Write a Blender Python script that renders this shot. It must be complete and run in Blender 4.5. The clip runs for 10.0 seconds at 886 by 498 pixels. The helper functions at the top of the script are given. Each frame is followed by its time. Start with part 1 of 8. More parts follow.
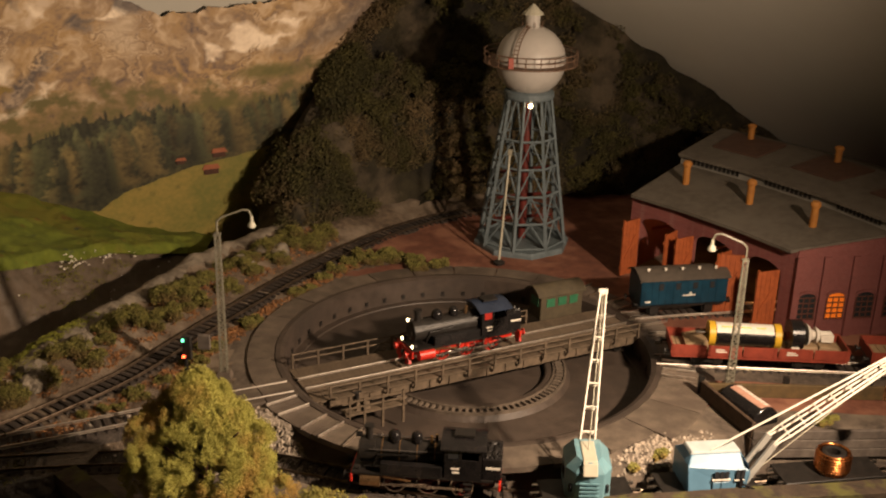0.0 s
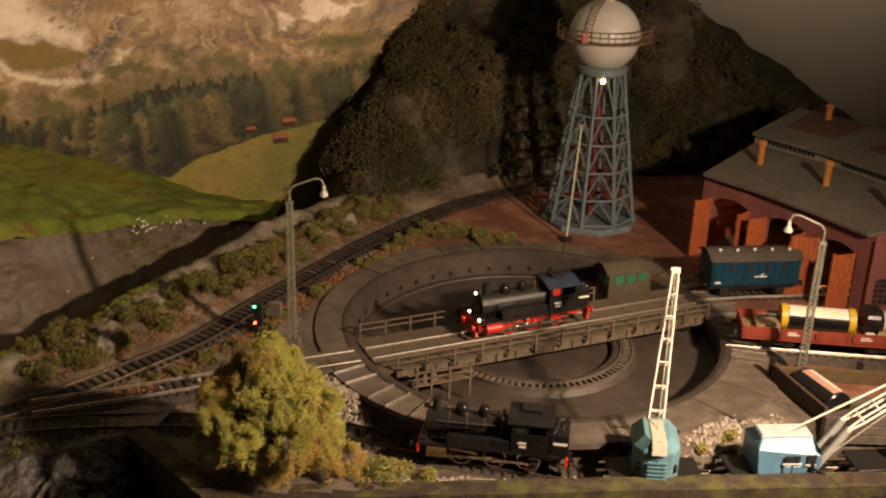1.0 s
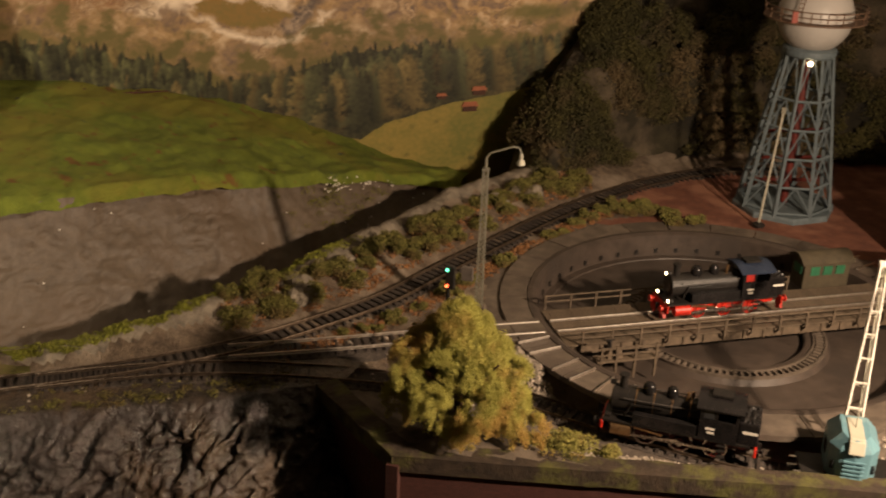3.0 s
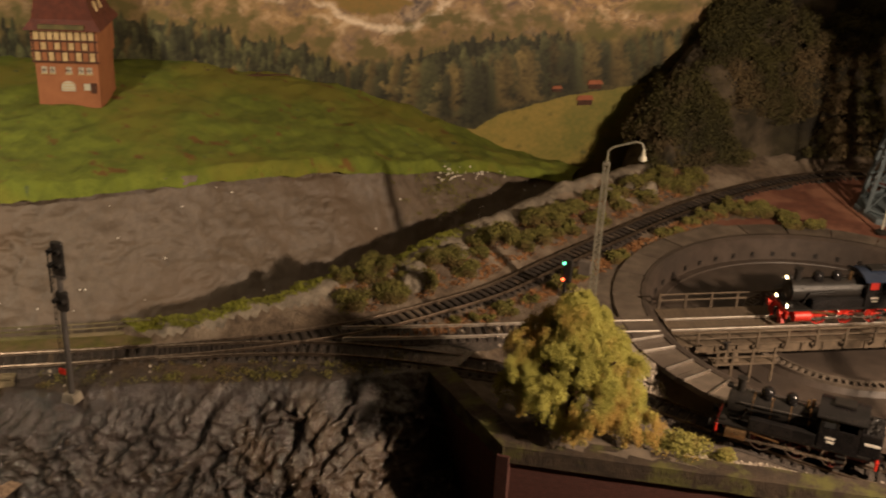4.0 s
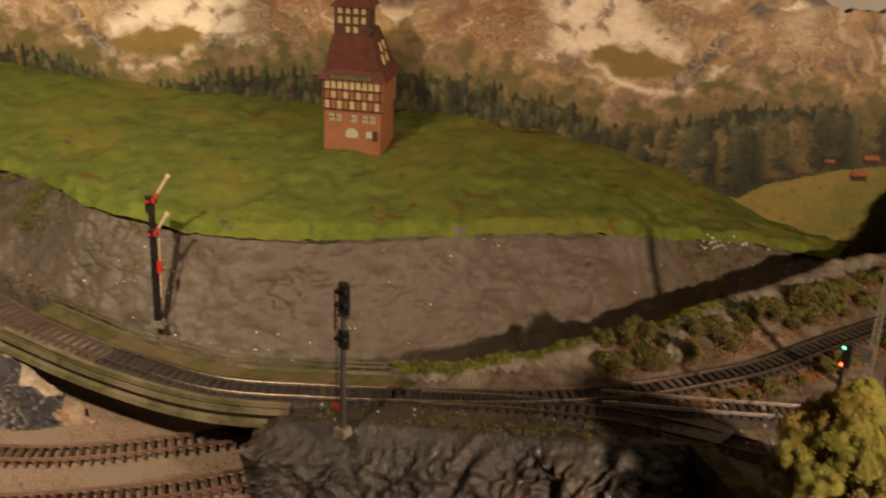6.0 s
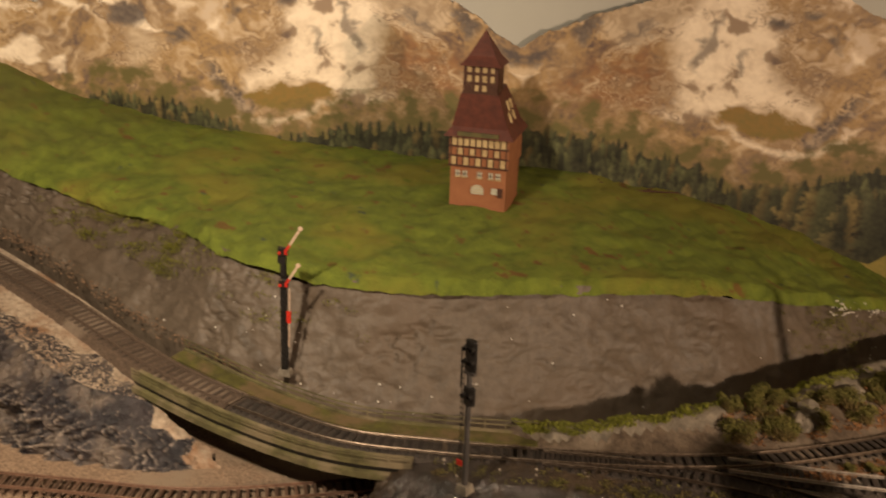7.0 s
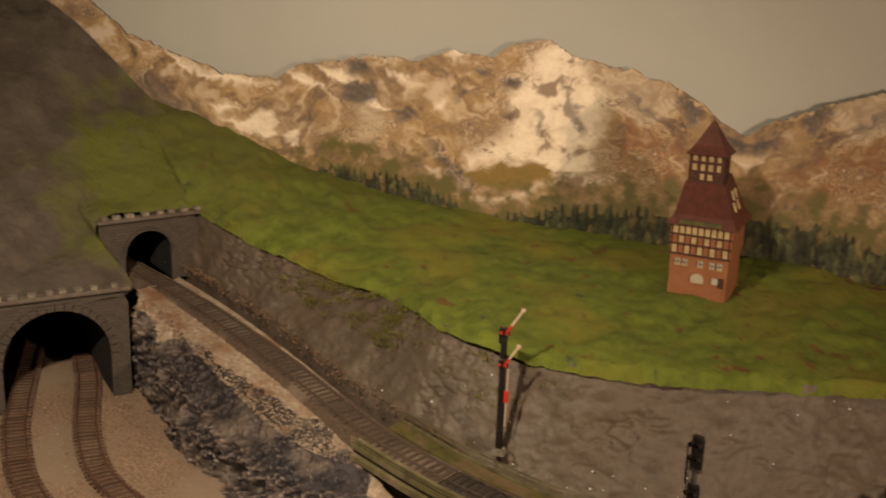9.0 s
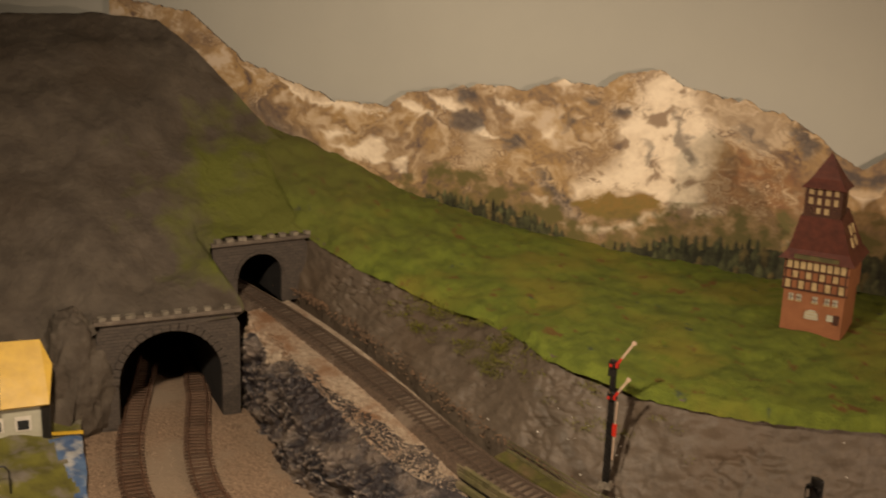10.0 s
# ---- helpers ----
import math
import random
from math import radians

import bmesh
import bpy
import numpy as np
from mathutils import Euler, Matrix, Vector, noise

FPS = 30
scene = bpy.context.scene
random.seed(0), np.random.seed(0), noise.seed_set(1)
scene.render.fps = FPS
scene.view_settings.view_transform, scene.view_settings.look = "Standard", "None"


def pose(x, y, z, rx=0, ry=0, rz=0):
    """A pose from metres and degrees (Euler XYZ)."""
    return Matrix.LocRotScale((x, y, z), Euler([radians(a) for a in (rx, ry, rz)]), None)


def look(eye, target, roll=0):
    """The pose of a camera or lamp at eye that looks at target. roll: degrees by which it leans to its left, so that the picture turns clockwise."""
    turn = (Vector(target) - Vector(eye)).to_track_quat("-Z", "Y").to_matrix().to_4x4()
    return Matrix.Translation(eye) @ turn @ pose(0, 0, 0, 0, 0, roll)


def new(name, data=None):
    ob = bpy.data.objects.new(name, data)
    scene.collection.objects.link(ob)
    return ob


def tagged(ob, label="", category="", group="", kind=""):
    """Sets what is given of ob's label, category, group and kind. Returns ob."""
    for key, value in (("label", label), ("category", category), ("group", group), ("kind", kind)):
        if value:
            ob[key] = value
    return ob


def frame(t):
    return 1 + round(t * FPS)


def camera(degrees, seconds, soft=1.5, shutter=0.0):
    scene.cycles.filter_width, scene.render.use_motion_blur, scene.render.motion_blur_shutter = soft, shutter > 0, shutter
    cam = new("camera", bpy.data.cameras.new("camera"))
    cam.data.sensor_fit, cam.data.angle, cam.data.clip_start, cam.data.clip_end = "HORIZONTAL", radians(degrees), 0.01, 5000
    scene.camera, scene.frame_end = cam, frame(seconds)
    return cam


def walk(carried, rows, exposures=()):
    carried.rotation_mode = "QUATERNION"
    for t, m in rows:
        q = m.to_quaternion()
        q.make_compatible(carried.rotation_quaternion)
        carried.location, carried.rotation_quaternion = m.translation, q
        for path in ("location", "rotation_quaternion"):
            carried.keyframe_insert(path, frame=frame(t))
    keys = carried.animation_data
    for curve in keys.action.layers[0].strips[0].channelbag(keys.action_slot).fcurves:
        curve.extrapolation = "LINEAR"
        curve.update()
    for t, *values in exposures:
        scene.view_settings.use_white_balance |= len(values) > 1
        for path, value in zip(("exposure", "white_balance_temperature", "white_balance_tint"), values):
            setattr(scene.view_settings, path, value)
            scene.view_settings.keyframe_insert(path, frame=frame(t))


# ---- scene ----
cam = camera(44.0, 10.0, soft=2.0, shutter=0.5)
PATH = [
    (0, (-0.003, -0.098, 0.406), (-0.095, 1.768, -0.309), 1.5),
    (0.5, (-0.007, -0.097, 0.404), (-0.143, 1.757, -0.334), 1.7),
    (1, (-0.014, -0.097, 0.403), (-0.205, 1.743, -0.356), 1.9),
    (1.5, (-0.019, -0.098, 0.402), (-0.275, 1.729, -0.372), 2.0),
    (2, (-0.027, -0.098, 0.4), (-0.351, 1.711, -0.388), 2.2),
    (2.5, (-0.033, -0.099, 0.398), (-0.427, 1.692, -0.401), 2.3),
    (4, (-0.057, -0.106, 0.394), (-0.68, 1.605, -0.434), 2.8),
    (4.5, (-0.067, -0.109, 0.392), (-0.775, 1.564, -0.446), 3.2),
    (5, (-0.075, -0.114, 0.393), (-0.881, 1.513, -0.446), 2.9),
    (5.5, (-0.082, -0.119, 0.396), (-0.984, 1.476, -0.406), 2.7),
    (7, (-0.098, -0.135, 0.405), (-1.275, 1.333, -0.272), 2.0),
    (7.5, (-0.103, -0.141, 0.408), (-1.356, 1.28, -0.235), 1.8),
    (8, (-0.108, -0.146, 0.41), (-1.433, 1.223, -0.2), 1.8),
    (8.5, (-0.112, -0.151, 0.411), (-1.499, 1.166, -0.172), 1.8),
    (9, (-0.117, -0.159, 0.414), (-1.565, 1.101, -0.148), 1.9),
    (9.5, (-0.121, -0.165, 0.416), (-1.625, 1.036, -0.128), 1.8),
    (10, (-0.124, -0.171, 0.419), (-1.687, 0.961, -0.107), 1.7),
]
walk(cam, [(t, look(eye, target, roll)) for t, eye, target, roll in PATH], [(0, 0.0), (5.0, 0.0), (7.0, 0.0), (8.5, -0.18), (10, -0.34)])

# ---- light ----
world = bpy.data.worlds.new("room_dark")
scene.world = world
world.use_nodes = True
world.node_tree.nodes["Background"].inputs[0].default_value = (1.0, 0.72, 0.45, 1)
world.node_tree.nodes["Background"].inputs[1].default_value = 0.045


WARM = (1.0, 0.80, 0.575)
AMBER = (1.0, 0.735, 0.51)
# a bulb above the front of the yard, out of view, and a room lamp behind the camera
bulb = bpy.data.lights.new("yard_lamp", "SPOT")
bulb.energy, bulb.shadow_soft_size, bulb.color, bulb.spot_size, bulb.spot_blend = 28.5, 0.013, AMBER, radians(158), 1.0
new("yard_lamp", bulb).matrix_world = look((0.33, 0.39, 0.30), (-0.51, 0.65, 0.05))
hood = bpy.data.lights.new("room_lamp", "SPOT")
hood.energy, hood.shadow_soft_size, hood.color, hood.spot_size, hood.spot_blend = 42.5, 0.022, WARM, radians(87), 1.0
new("room_lamp", hood).matrix_world = look((-0.46, -0.16, 0.635), (-1.05, 0.40, 0.05))



# ---- materials ----
def mat(name, c1, c2=None, scale=60.0, rough=0.8, metal=0.0, bump=0.0, bump_scale=None, detail=6.0, c3=None, scale3=9.0, spread=(0.35, 0.65), per_object=0.0, per_island=0.0, ridged=False, spec=0.35):
    """Principled material: two colours mixed by fine noise, a third by broad noise, relief by noise."""
    m = bpy.data.materials.new(name)
    m.use_nodes = True
    nt = m.node_tree
    b = nt.nodes["Principled BSDF"]
    b.inputs["Roughness"].default_value = rough
    b.inputs["Metallic"].default_value = metal
    b.inputs["Specular IOR Level"].default_value = spec
    tc = nt.nodes.new("ShaderNodeTexCoord")

    def noise_at(s, d=detail):
        n = nt.nodes.new("ShaderNodeTexNoise")
        n.inputs["Scale"].default_value = s
        n.inputs["Detail"].default_value = d
        n.inputs["Roughness"].default_value = 0.62
        nt.links.new(tc.outputs["Object"], n.inputs["Vector"])
        return n

    def mix(fac, a, bcol):
        x = nt.nodes.new("ShaderNodeMix")
        x.data_type = "RGBA"
        for sock, v in ((x.inputs[0], fac), (x.inputs[6], a), (x.inputs[7], bcol)):
            if isinstance(v, tuple):
                sock.default_value = (*v, 1)
            elif isinstance(v, float):
                sock.default_value = v
            else:
                nt.links.new(v, sock)
        return x.outputs[2]

    def ramp(n, lo, hi):
        r = nt.nodes.new("ShaderNodeMapRange")
        r.inputs["From Min"].default_value, r.inputs["From Max"].default_value = lo, hi
        nt.links.new(n.outputs[0], r.inputs["Value"])
        return r.outputs[0]

    col = mix(ramp(noise_at(scale), *spread), c1, c2 or tuple(0.72 * v for v in c1))
    if c3:
        col = mix(ramp(noise_at(scale3, 4.0), 0.48, 0.62), col, c3)
    for amount, node, out in ((per_object, "ShaderNodeObjectInfo", "Random"), (per_island, "ShaderNodeNewGeometry", "Random Per Island")):
        if amount:
            info = nt.nodes.new(node)
            r = nt.nodes.new("ShaderNodeMapRange")
            r.inputs["To Min"].default_value, r.inputs["To Max"].default_value = 1 - amount, 1 + amount
            nt.links.new(info.outputs[out], r.inputs["Value"])
            h = nt.nodes.new("ShaderNodeHueSaturation")
            nt.links.new(r.outputs[0], h.inputs["Value"])
            nt.links.new(col, h.inputs["Color"])
            col = h.outputs[0]
    nt.links.new(col, b.inputs["Base Color"])
    rn = noise_at(scale * 0.7, 3.0)
    rr = nt.nodes.new("ShaderNodeMapRange")
    rr.inputs["To Min"].default_value, rr.inputs["To Max"].default_value = max(0.03, rough - 0.12), min(1, rough + 0.12)
    nt.links.new(rn.outputs[0], rr.inputs["Value"])
    nt.links.new(rr.outputs[0], b.inputs["Roughness"])
    if bump:
        bn = nt.nodes.new("ShaderNodeBump")
        bn.inputs["Strength"].default_value = 1.0
        bn.inputs["Distance"].default_value = bump
        hn = noise_at(bump_scale or scale)
        if ridged:
            hn.noise_type = "RIDGED_MULTIFRACTAL"
            bn.invert = True
        nt.links.new(hn.outputs[0], bn.inputs["Height"])
        nt.links.new(bn.outputs[0], b.inputs["Normal"])
    return m


def edge_wear_highlight(m, colour, lo=0.5, hi=0.58):
    """Dry-brushed paint on a plaster rock's raised edges, with highlights put into the colour."""
    nt = m.node_tree
    b = nt.nodes["Principled BSDF"]
    old = b.inputs["Base Color"].links[0].from_socket
    g = nt.nodes.new("ShaderNodeNewGeometry")
    r = nt.nodes.new("ShaderNodeMapRange")
    r.inputs["From Min"].default_value, r.inputs["From Max"].default_value = lo, hi
    x = nt.nodes.new("ShaderNodeMix")
    x.data_type = "RGBA"
    x.inputs[7].default_value = (*colour, 1)
    nt.links.new(g.outputs["Pointiness"], r.inputs["Value"])
    nt.links.new(r.outputs[0], x.inputs[0])
    nt.links.new(old, x.inputs[6])
    nt.links.new(x.outputs[2], b.inputs["Base Color"])
    return m


def glow(name, colour, strength):
    m = bpy.data.materials.new(name)
    m.use_nodes = True
    b = m.node_tree.nodes["Principled BSDF"]
    b.inputs["Base Color"].default_value = (*colour, 1)
    b.inputs["Emission Color"].default_value = (*colour, 1)
    b.inputs["Emission Strength"].default_value = strength
    return m


def brick_mat(name, c1, c2, mortar, scale, rough=0.85, bump=0.0004):
    m = mat(name, c1, c2, 300, rough)
    nt = m.node_tree
    b = nt.nodes["Principled BSDF"]
    tc = nt.nodes.new("ShaderNodeTexCoord")
    sep = nt.nodes.new("ShaderNodeSeparateXYZ")
    comb = nt.nodes.new("ShaderNodeCombineXYZ")
    add = nt.nodes.new("ShaderNodeMath")
    nt.links.new(tc.outputs["Object"], sep.inputs[0])
    nt.links.new(sep.outputs[0], add.inputs[0])
    nt.links.new(sep.outputs[1], add.inputs[1])
    nt.links.new(add.outputs[0], comb.inputs[0])
    nt.links.new(sep.outputs[2], comb.inputs[1])
    br = nt.nodes.new("ShaderNodeTexBrick")
    br.inputs["Scale"].default_value = scale
    br.inputs["Color1"].default_value = (*c1, 1)
    br.inputs["Color2"].default_value = (*c2, 1)
    br.inputs["Mortar"].default_value = (*mortar, 1)
    br.inputs["Mortar Size"].default_value = 0.018
    nt.links.new(comb.outputs[0], br.inputs["Vector"])
    old = b.inputs["Base Color"].links[0].from_socket
    x = nt.nodes.new("ShaderNodeMix")
    x.data_type, x.blend_type = "RGBA", "MIX"
    x.inputs[0].default_value = 0.6
    nt.links.new(old, x.inputs[6])
    nt.links.new(br.outputs[0], x.inputs[7])
    nt.links.new(x.outputs[2], b.inputs["Base Color"])
    bn = nt.nodes.new("ShaderNodeBump")
    bn.inputs["Distance"].default_value = bump
    bn.invert = True
    nt.links.new(br.outputs["Fac"], bn.inputs["Height"])
    nt.links.new(bn.outputs[0], b.inputs["Normal"])
    return m


M_PLASTER = mat("grey_plaster_rock", (0.122, 0.093, 0.067), (0.088, 0.067, 0.048), 120, 0.55, bump=0.0028, bump_scale=45, c3=(0.105, 0.076, 0.052), scale3=9)
M_ROCK = mat("dark_rock", (0.058, 0.046, 0.040), (0.012, 0.010, 0.010), 30, 0.20, bump=0.004, bump_scale=110, c3=(0.082, 0.056, 0.036), scale3=15, spec=0.7)
edge_wear_highlight(M_ROCK, (0.21, 0.16, 0.12), 0.53, 0.66)
M_BANK = mat("bank_soil", (0.17, 0.125, 0.085), (0.07, 0.05, 0.035), 120, 0.95, bump=0.002, bump_scale=400, c3=(0.24, 0.19, 0.14), scale3=18)
M_GROUND = mat("yard_ground", (0.125, 0.098, 0.076), (0.060, 0.047, 0.037), 160, 0.9, bump=0.0006, bump_scale=700, c3=(0.17, 0.135, 0.10), scale3=14)
M_REDGROUND = mat("red_brick_yard", (0.175, 0.070, 0.042), (0.115, 0.044, 0.029), 90, 0.85, bump=0.0003, bump_scale=600, c3=(0.26, 0.12, 0.075), scale3=16)
M_GRAVEL = mat("fine_gravel", (0.37, 0.255, 0.168), (0.14, 0.090, 0.060), 420, 0.95, bump=0.0012, bump_scale=520, c3=(0.27, 0.20, 0.14), scale3=10)
M_CONCRETE = mat("worn_concrete", (0.148, 0.117, 0.090), (0.088, 0.070, 0.054), 90, 0.6, bump=0.0003, bump_scale=500, c3=(0.085, 0.066, 0.052), scale3=22, per_object=0.16)
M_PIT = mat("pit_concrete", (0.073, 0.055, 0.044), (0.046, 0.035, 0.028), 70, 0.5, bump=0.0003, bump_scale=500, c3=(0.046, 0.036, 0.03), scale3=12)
# bright and dull rail copies: the lamp's glint is partly in the colour
M_RAIL = mat("glinting_rail_steel", (0.84, 0.78, 0.71), (0.62, 0.55, 0.48), 300, 0.34, metal=1.0)
M_DULLRAIL = mat("dull_brown_rail", (0.25, 0.195, 0.15), (0.12, 0.09, 0.066), 300, 0.42, metal=0.95)
M_RUSTRAIL = mat("rusty_rail", (0.20, 0.11, 0.07), (0.11, 0.06, 0.04), 300, 0.55, metal=0.4)
M_SLEEPER = mat("dark_sleeper", (0.045, 0.033, 0.026), (0.025, 0.019, 0.016), 400, 0.7, per_object=0.3)
M_RUSTSLEEPER = mat("brown_sleeper", (0.115, 0.066, 0.041), (0.062, 0.035, 0.023), 400, 0.8, per_object=0.3)
M_BALLAST = mat("dark_ballast", (0.085, 0.068, 0.056), (0.034, 0.028, 0.023), 500, 0.95, bump=0.001, bump_scale=700)
M_BROWNBALLAST = mat("brown_ballast", (0.135, 0.092, 0.063), (0.06, 0.04, 0.028), 420, 0.95, bump=0.001, bump_scale=600, c3=(0.20, 0.15, 0.11), scale3=20)
M_BLACK = mat("black_enamel", (0.008, 0.0075, 0.0075), (0.014, 0.012, 0.012), 150, 0.24)
M_BLACKMATT = mat("sooty_black", (0.011, 0.010, 0.009), (0.020, 0.017, 0.015), 250, 0.42)
M_RED = mat("red_enamel", (0.55, 0.03, 0.015), (0.38, 0.02, 0.012), 200, 0.42)
M_STEEL = mat("bright_steel", (0.6, 0.55, 0.5), (0.4, 0.36, 0.33), 200, 0.25, metal=1.0)
M_BRASS = mat("tarnished_brass", (0.52, 0.34, 0.18), (0.34, 0.2, 0.1), 300, 0.3, metal=0.9)
M_WHITE = mat("off_white_paint", (0.72, 0.68, 0.6), (0.6, 0.55, 0.48), 120, 0.5)
M_SILVER = mat("silver_sphere_paint", (0.42, 0.395, 0.365), (0.35, 0.33, 0.30), 30, 0.42, bump=0.0001, bump_scale=200, c3=(0.40, 0.37, 0.34), scale3=25)
M_BLUEGREY = mat("blue_grey_steel", (0.13, 0.16, 0.175), (0.09, 0.115, 0.125), 150, 0.5)
M_MAST = mat("olive_grey_lattice", (0.23, 0.215, 0.16), (0.14, 0.13, 0.1), 200, 0.5)
M_BROWNMETAL = mat("brown_walkway", (0.16, 0.095, 0.06), (0.10, 0.06, 0.04), 200, 0.6)
M_BRIDGEWOOD = mat("weathered_bridge", (0.125, 0.092, 0.062), (0.065, 0.048, 0.032), 160, 0.75, per_object=0.15)
M_OLIVE = mat("mossy_girder", (0.155, 0.138, 0.060), (0.075, 0.064, 0.030), 90, 0.7, bump=0.0003, bump_scale=500, c3=(0.22, 0.175, 0.105), scale3=22)
M_BRICK = brick_mat("purple_brick", (0.23, 0.075, 0.066), (0.165, 0.052, 0.050), (0.26, 0.15, 0.13), 190)
M_WALLBRICK = brick_mat("dark_red_brick", (0.085, 0.030, 0.023), (0.060, 0.021, 0.017), (0.036, 0.022, 0.018), 120)
M_STONE = brick_mat("grey_cut_stone", (0.092, 0.073, 0.058), (0.058, 0.047, 0.040), (0.026, 0.021, 0.018), 75, bump=0.0020)
M_ROOF = mat("grey_felt_roof", (0.112, 0.096, 0.076), (0.078, 0.067, 0.053), 110, 0.8, bump=0.0002, bump_scale=900, c3=(0.115, 0.10, 0.08), scale3=16)
M_ORANGE = mat("orange_brown_door", (0.34, 0.088, 0.028), (0.25, 0.062, 0.020), 180, 0.55)
M_SKYLIGHT = mat("rusty_brown_panel", (0.085, 0.045, 0.03), (0.06, 0.032, 0.022), 160, 0.6)
M_BLUE = mat("wagon_blue", (0.008, 0.040, 0.070), (0.005, 0.026, 0.047), 120, 0.4)
M_REDWAGON = mat("wagon_red_brown", (0.27, 0.052, 0.03), (0.19, 0.036, 0.022), 120, 0.5)
M_WOOD = mat("pale_plank", (0.32, 0.225, 0.13), (0.22, 0.15, 0.085), 120, 0.7)
M_GREYWOOD = mat("grey_plank", (0.145, 0.12, 0.10), (0.085, 0.07, 0.06), 120, 0.75, per_object=0.12)
M_DARKWOOD = mat("dark_brown_board", (0.075, 0.048, 0.03), (0.045, 0.028, 0.018), 120, 0.75, per_object=0.12)
M_TEAL = mat("pale_teal_paint", (0.125, 0.245, 0.29), (0.105, 0.21, 0.25), 60, 0.36, c3=(0.20, 0.32, 0.34), scale3=40)
M_LTBLUE = mat("light_blue_paint", (0.095, 0.20, 0.30), (0.08, 0.17, 0.255), 60, 0.4)
M_CREAM = mat("cream_paint", (0.46, 0.44, 0.35), (0.38, 0.36, 0.285), 60, 0.45)
M_GLASSDARK = mat("dark_window", (0.02, 0.022, 0.025), (0.03, 0.03, 0.032), 60, 0.15)
M_YELLOW = mat("yellow_plastic", (0.62, 0.38, 0.03), (0.5, 0.3, 0.025), 80, 0.4)
M_GREENWIN = mat("green_frame", (0.03, 0.14, 0.07), (0.02, 0.1, 0.05), 150, 0.5)
M_HUT = mat("olive_hut", (0.075, 0.06, 0.035), (0.05, 0.04, 0.025), 160, 0.7)
M_COPPER = mat("copper_coil", (0.72, 0.28, 0.09), (0.5, 0.18, 0.06), 200, 0.28, metal=1.0)
M_FOLIAGE = mat("olive_foliage", (0.43, 0.40, 0.095), (0.29, 0.275, 0.06), 60, 0.9, per_island=0.10, c3=(0.40, 0.26, 0.07), scale3=26)
M_BUSH = mat("dull_green_bush", (0.185, 0.17, 0.042), (0.10, 0.09, 0.026), 120, 0.95, per_island=0.4, c3=(0.14, 0.10, 0.035), scale3=40)
M_DARKBUSH = mat("dark_foliage", (0.080, 0.070, 0.021), (0.026, 0.025, 0.010), 22, 0.95, per_island=0.3, c3=(0.13, 0.092, 0.045), scale3=11)
M_DRYTUFT = mat("dry_brown_tuft", (0.32, 0.155, 0.06), (0.18, 0.085, 0.036), 120, 0.95, per_island=0.4)
M_HILL = mat("hill_scrub", (0.036, 0.030, 0.015), (0.013, 0.011, 0.007), 34, 0.95, bump=0.006, bump_scale=80, c3=(0.088, 0.068, 0.044), scale3=13)
M_STONES = mat("pale_stones", (0.42, 0.36, 0.29), (0.27, 0.225, 0.18), 300, 0.9, per_island=0.35)
M_PALEROCK = mat("pale_bank_rock", (0.27, 0.23, 0.175), (0.13, 0.11, 0.085), 90, 0.85, bump=0.002, bump_scale=200)
M_MORTARPINK = mat("terracotta_wall", (0.29, 0.115, 0.050), (0.23, 0.088, 0.038), 60, 0.7)
M_TILE = mat("dark_red_tile", (0.11, 0.028, 0.015), (0.065, 0.017, 0.010), 120, 0.6, bump=0.0003, bump_scale=700)
M_TIMBER = mat("brown_timber", (0.075, 0.03, 0.016), (0.05, 0.02, 0.012), 150, 0.7)
M_PANEL = mat("yellowed_panel", (0.50, 0.37, 0.19), (0.36, 0.25, 0.12), 150, 0.7)
M_CEILING = mat("ceiling_paint", (0.74, 0.725, 0.65), (0.68, 0.66, 0.585), 4, 0.75, bump=0.001, bump_scale=12)
M_WALL = mat("wall_paint", (0.47, 0.455, 0.40), (0.44, 0.425, 0.375), 5, 0.8, bump=0.0008, bump_scale=15)
# dark colours for unseen room surfaces, so they throw back little light
M_ROOMWALL = mat("low_bounce_wall", (0.10, 0.07, 0.045), (0.07, 0.05, 0.034), 6, 0.7)
M_FLOOR = mat("low_bounce_floor", (0.10, 0.07, 0.05), (0.07, 0.05, 0.035), 8, 0.6)
M_LIT = glow("lit_lamp", (1.0, 0.72, 0.38), 14.0)
M_LITORANGE = glow("lit_window", (1.0, 0.24, 0.02), 0.10)
M_LITRED = glow("lit_red", (1.0, 0.1, 0.03), 8.0)
M_LITGREEN = glow("lit_green", (0.15, 1.0, 0.5), 4.0)


# ---- mesh helpers ----
def part(name, bm, material, parent=None, label="", smooth=False):
    """Links a bmesh as one mesh object under a thing or a part."""
    me = bpy.data.meshes.new(name)
    if smooth:
        for f in bm.faces:
            f.smooth = True
    bm.to_mesh(me)
    bm.free()
    for m in material if isinstance(material, (list, tuple)) else (material,):
        me.materials.append(m)
    ob = new(name, me)
    ob.parent = parent
    if label:
        tagged(ob, label)
    return ob


def shared(name, mesh, parent, m):
    """One more object on a mesh that alike pieces share."""
    ob = new(name, mesh)
    ob.parent = parent
    ob.matrix_basis = m
    return ob


def thing(name, m, label, category, group="", kind=""):
    ob = new(name)
    ob.empty_display_size = 0.01
    ob.matrix_basis = m
    return tagged(ob, label, category, group, kind)


def B():
    return bmesh.new()


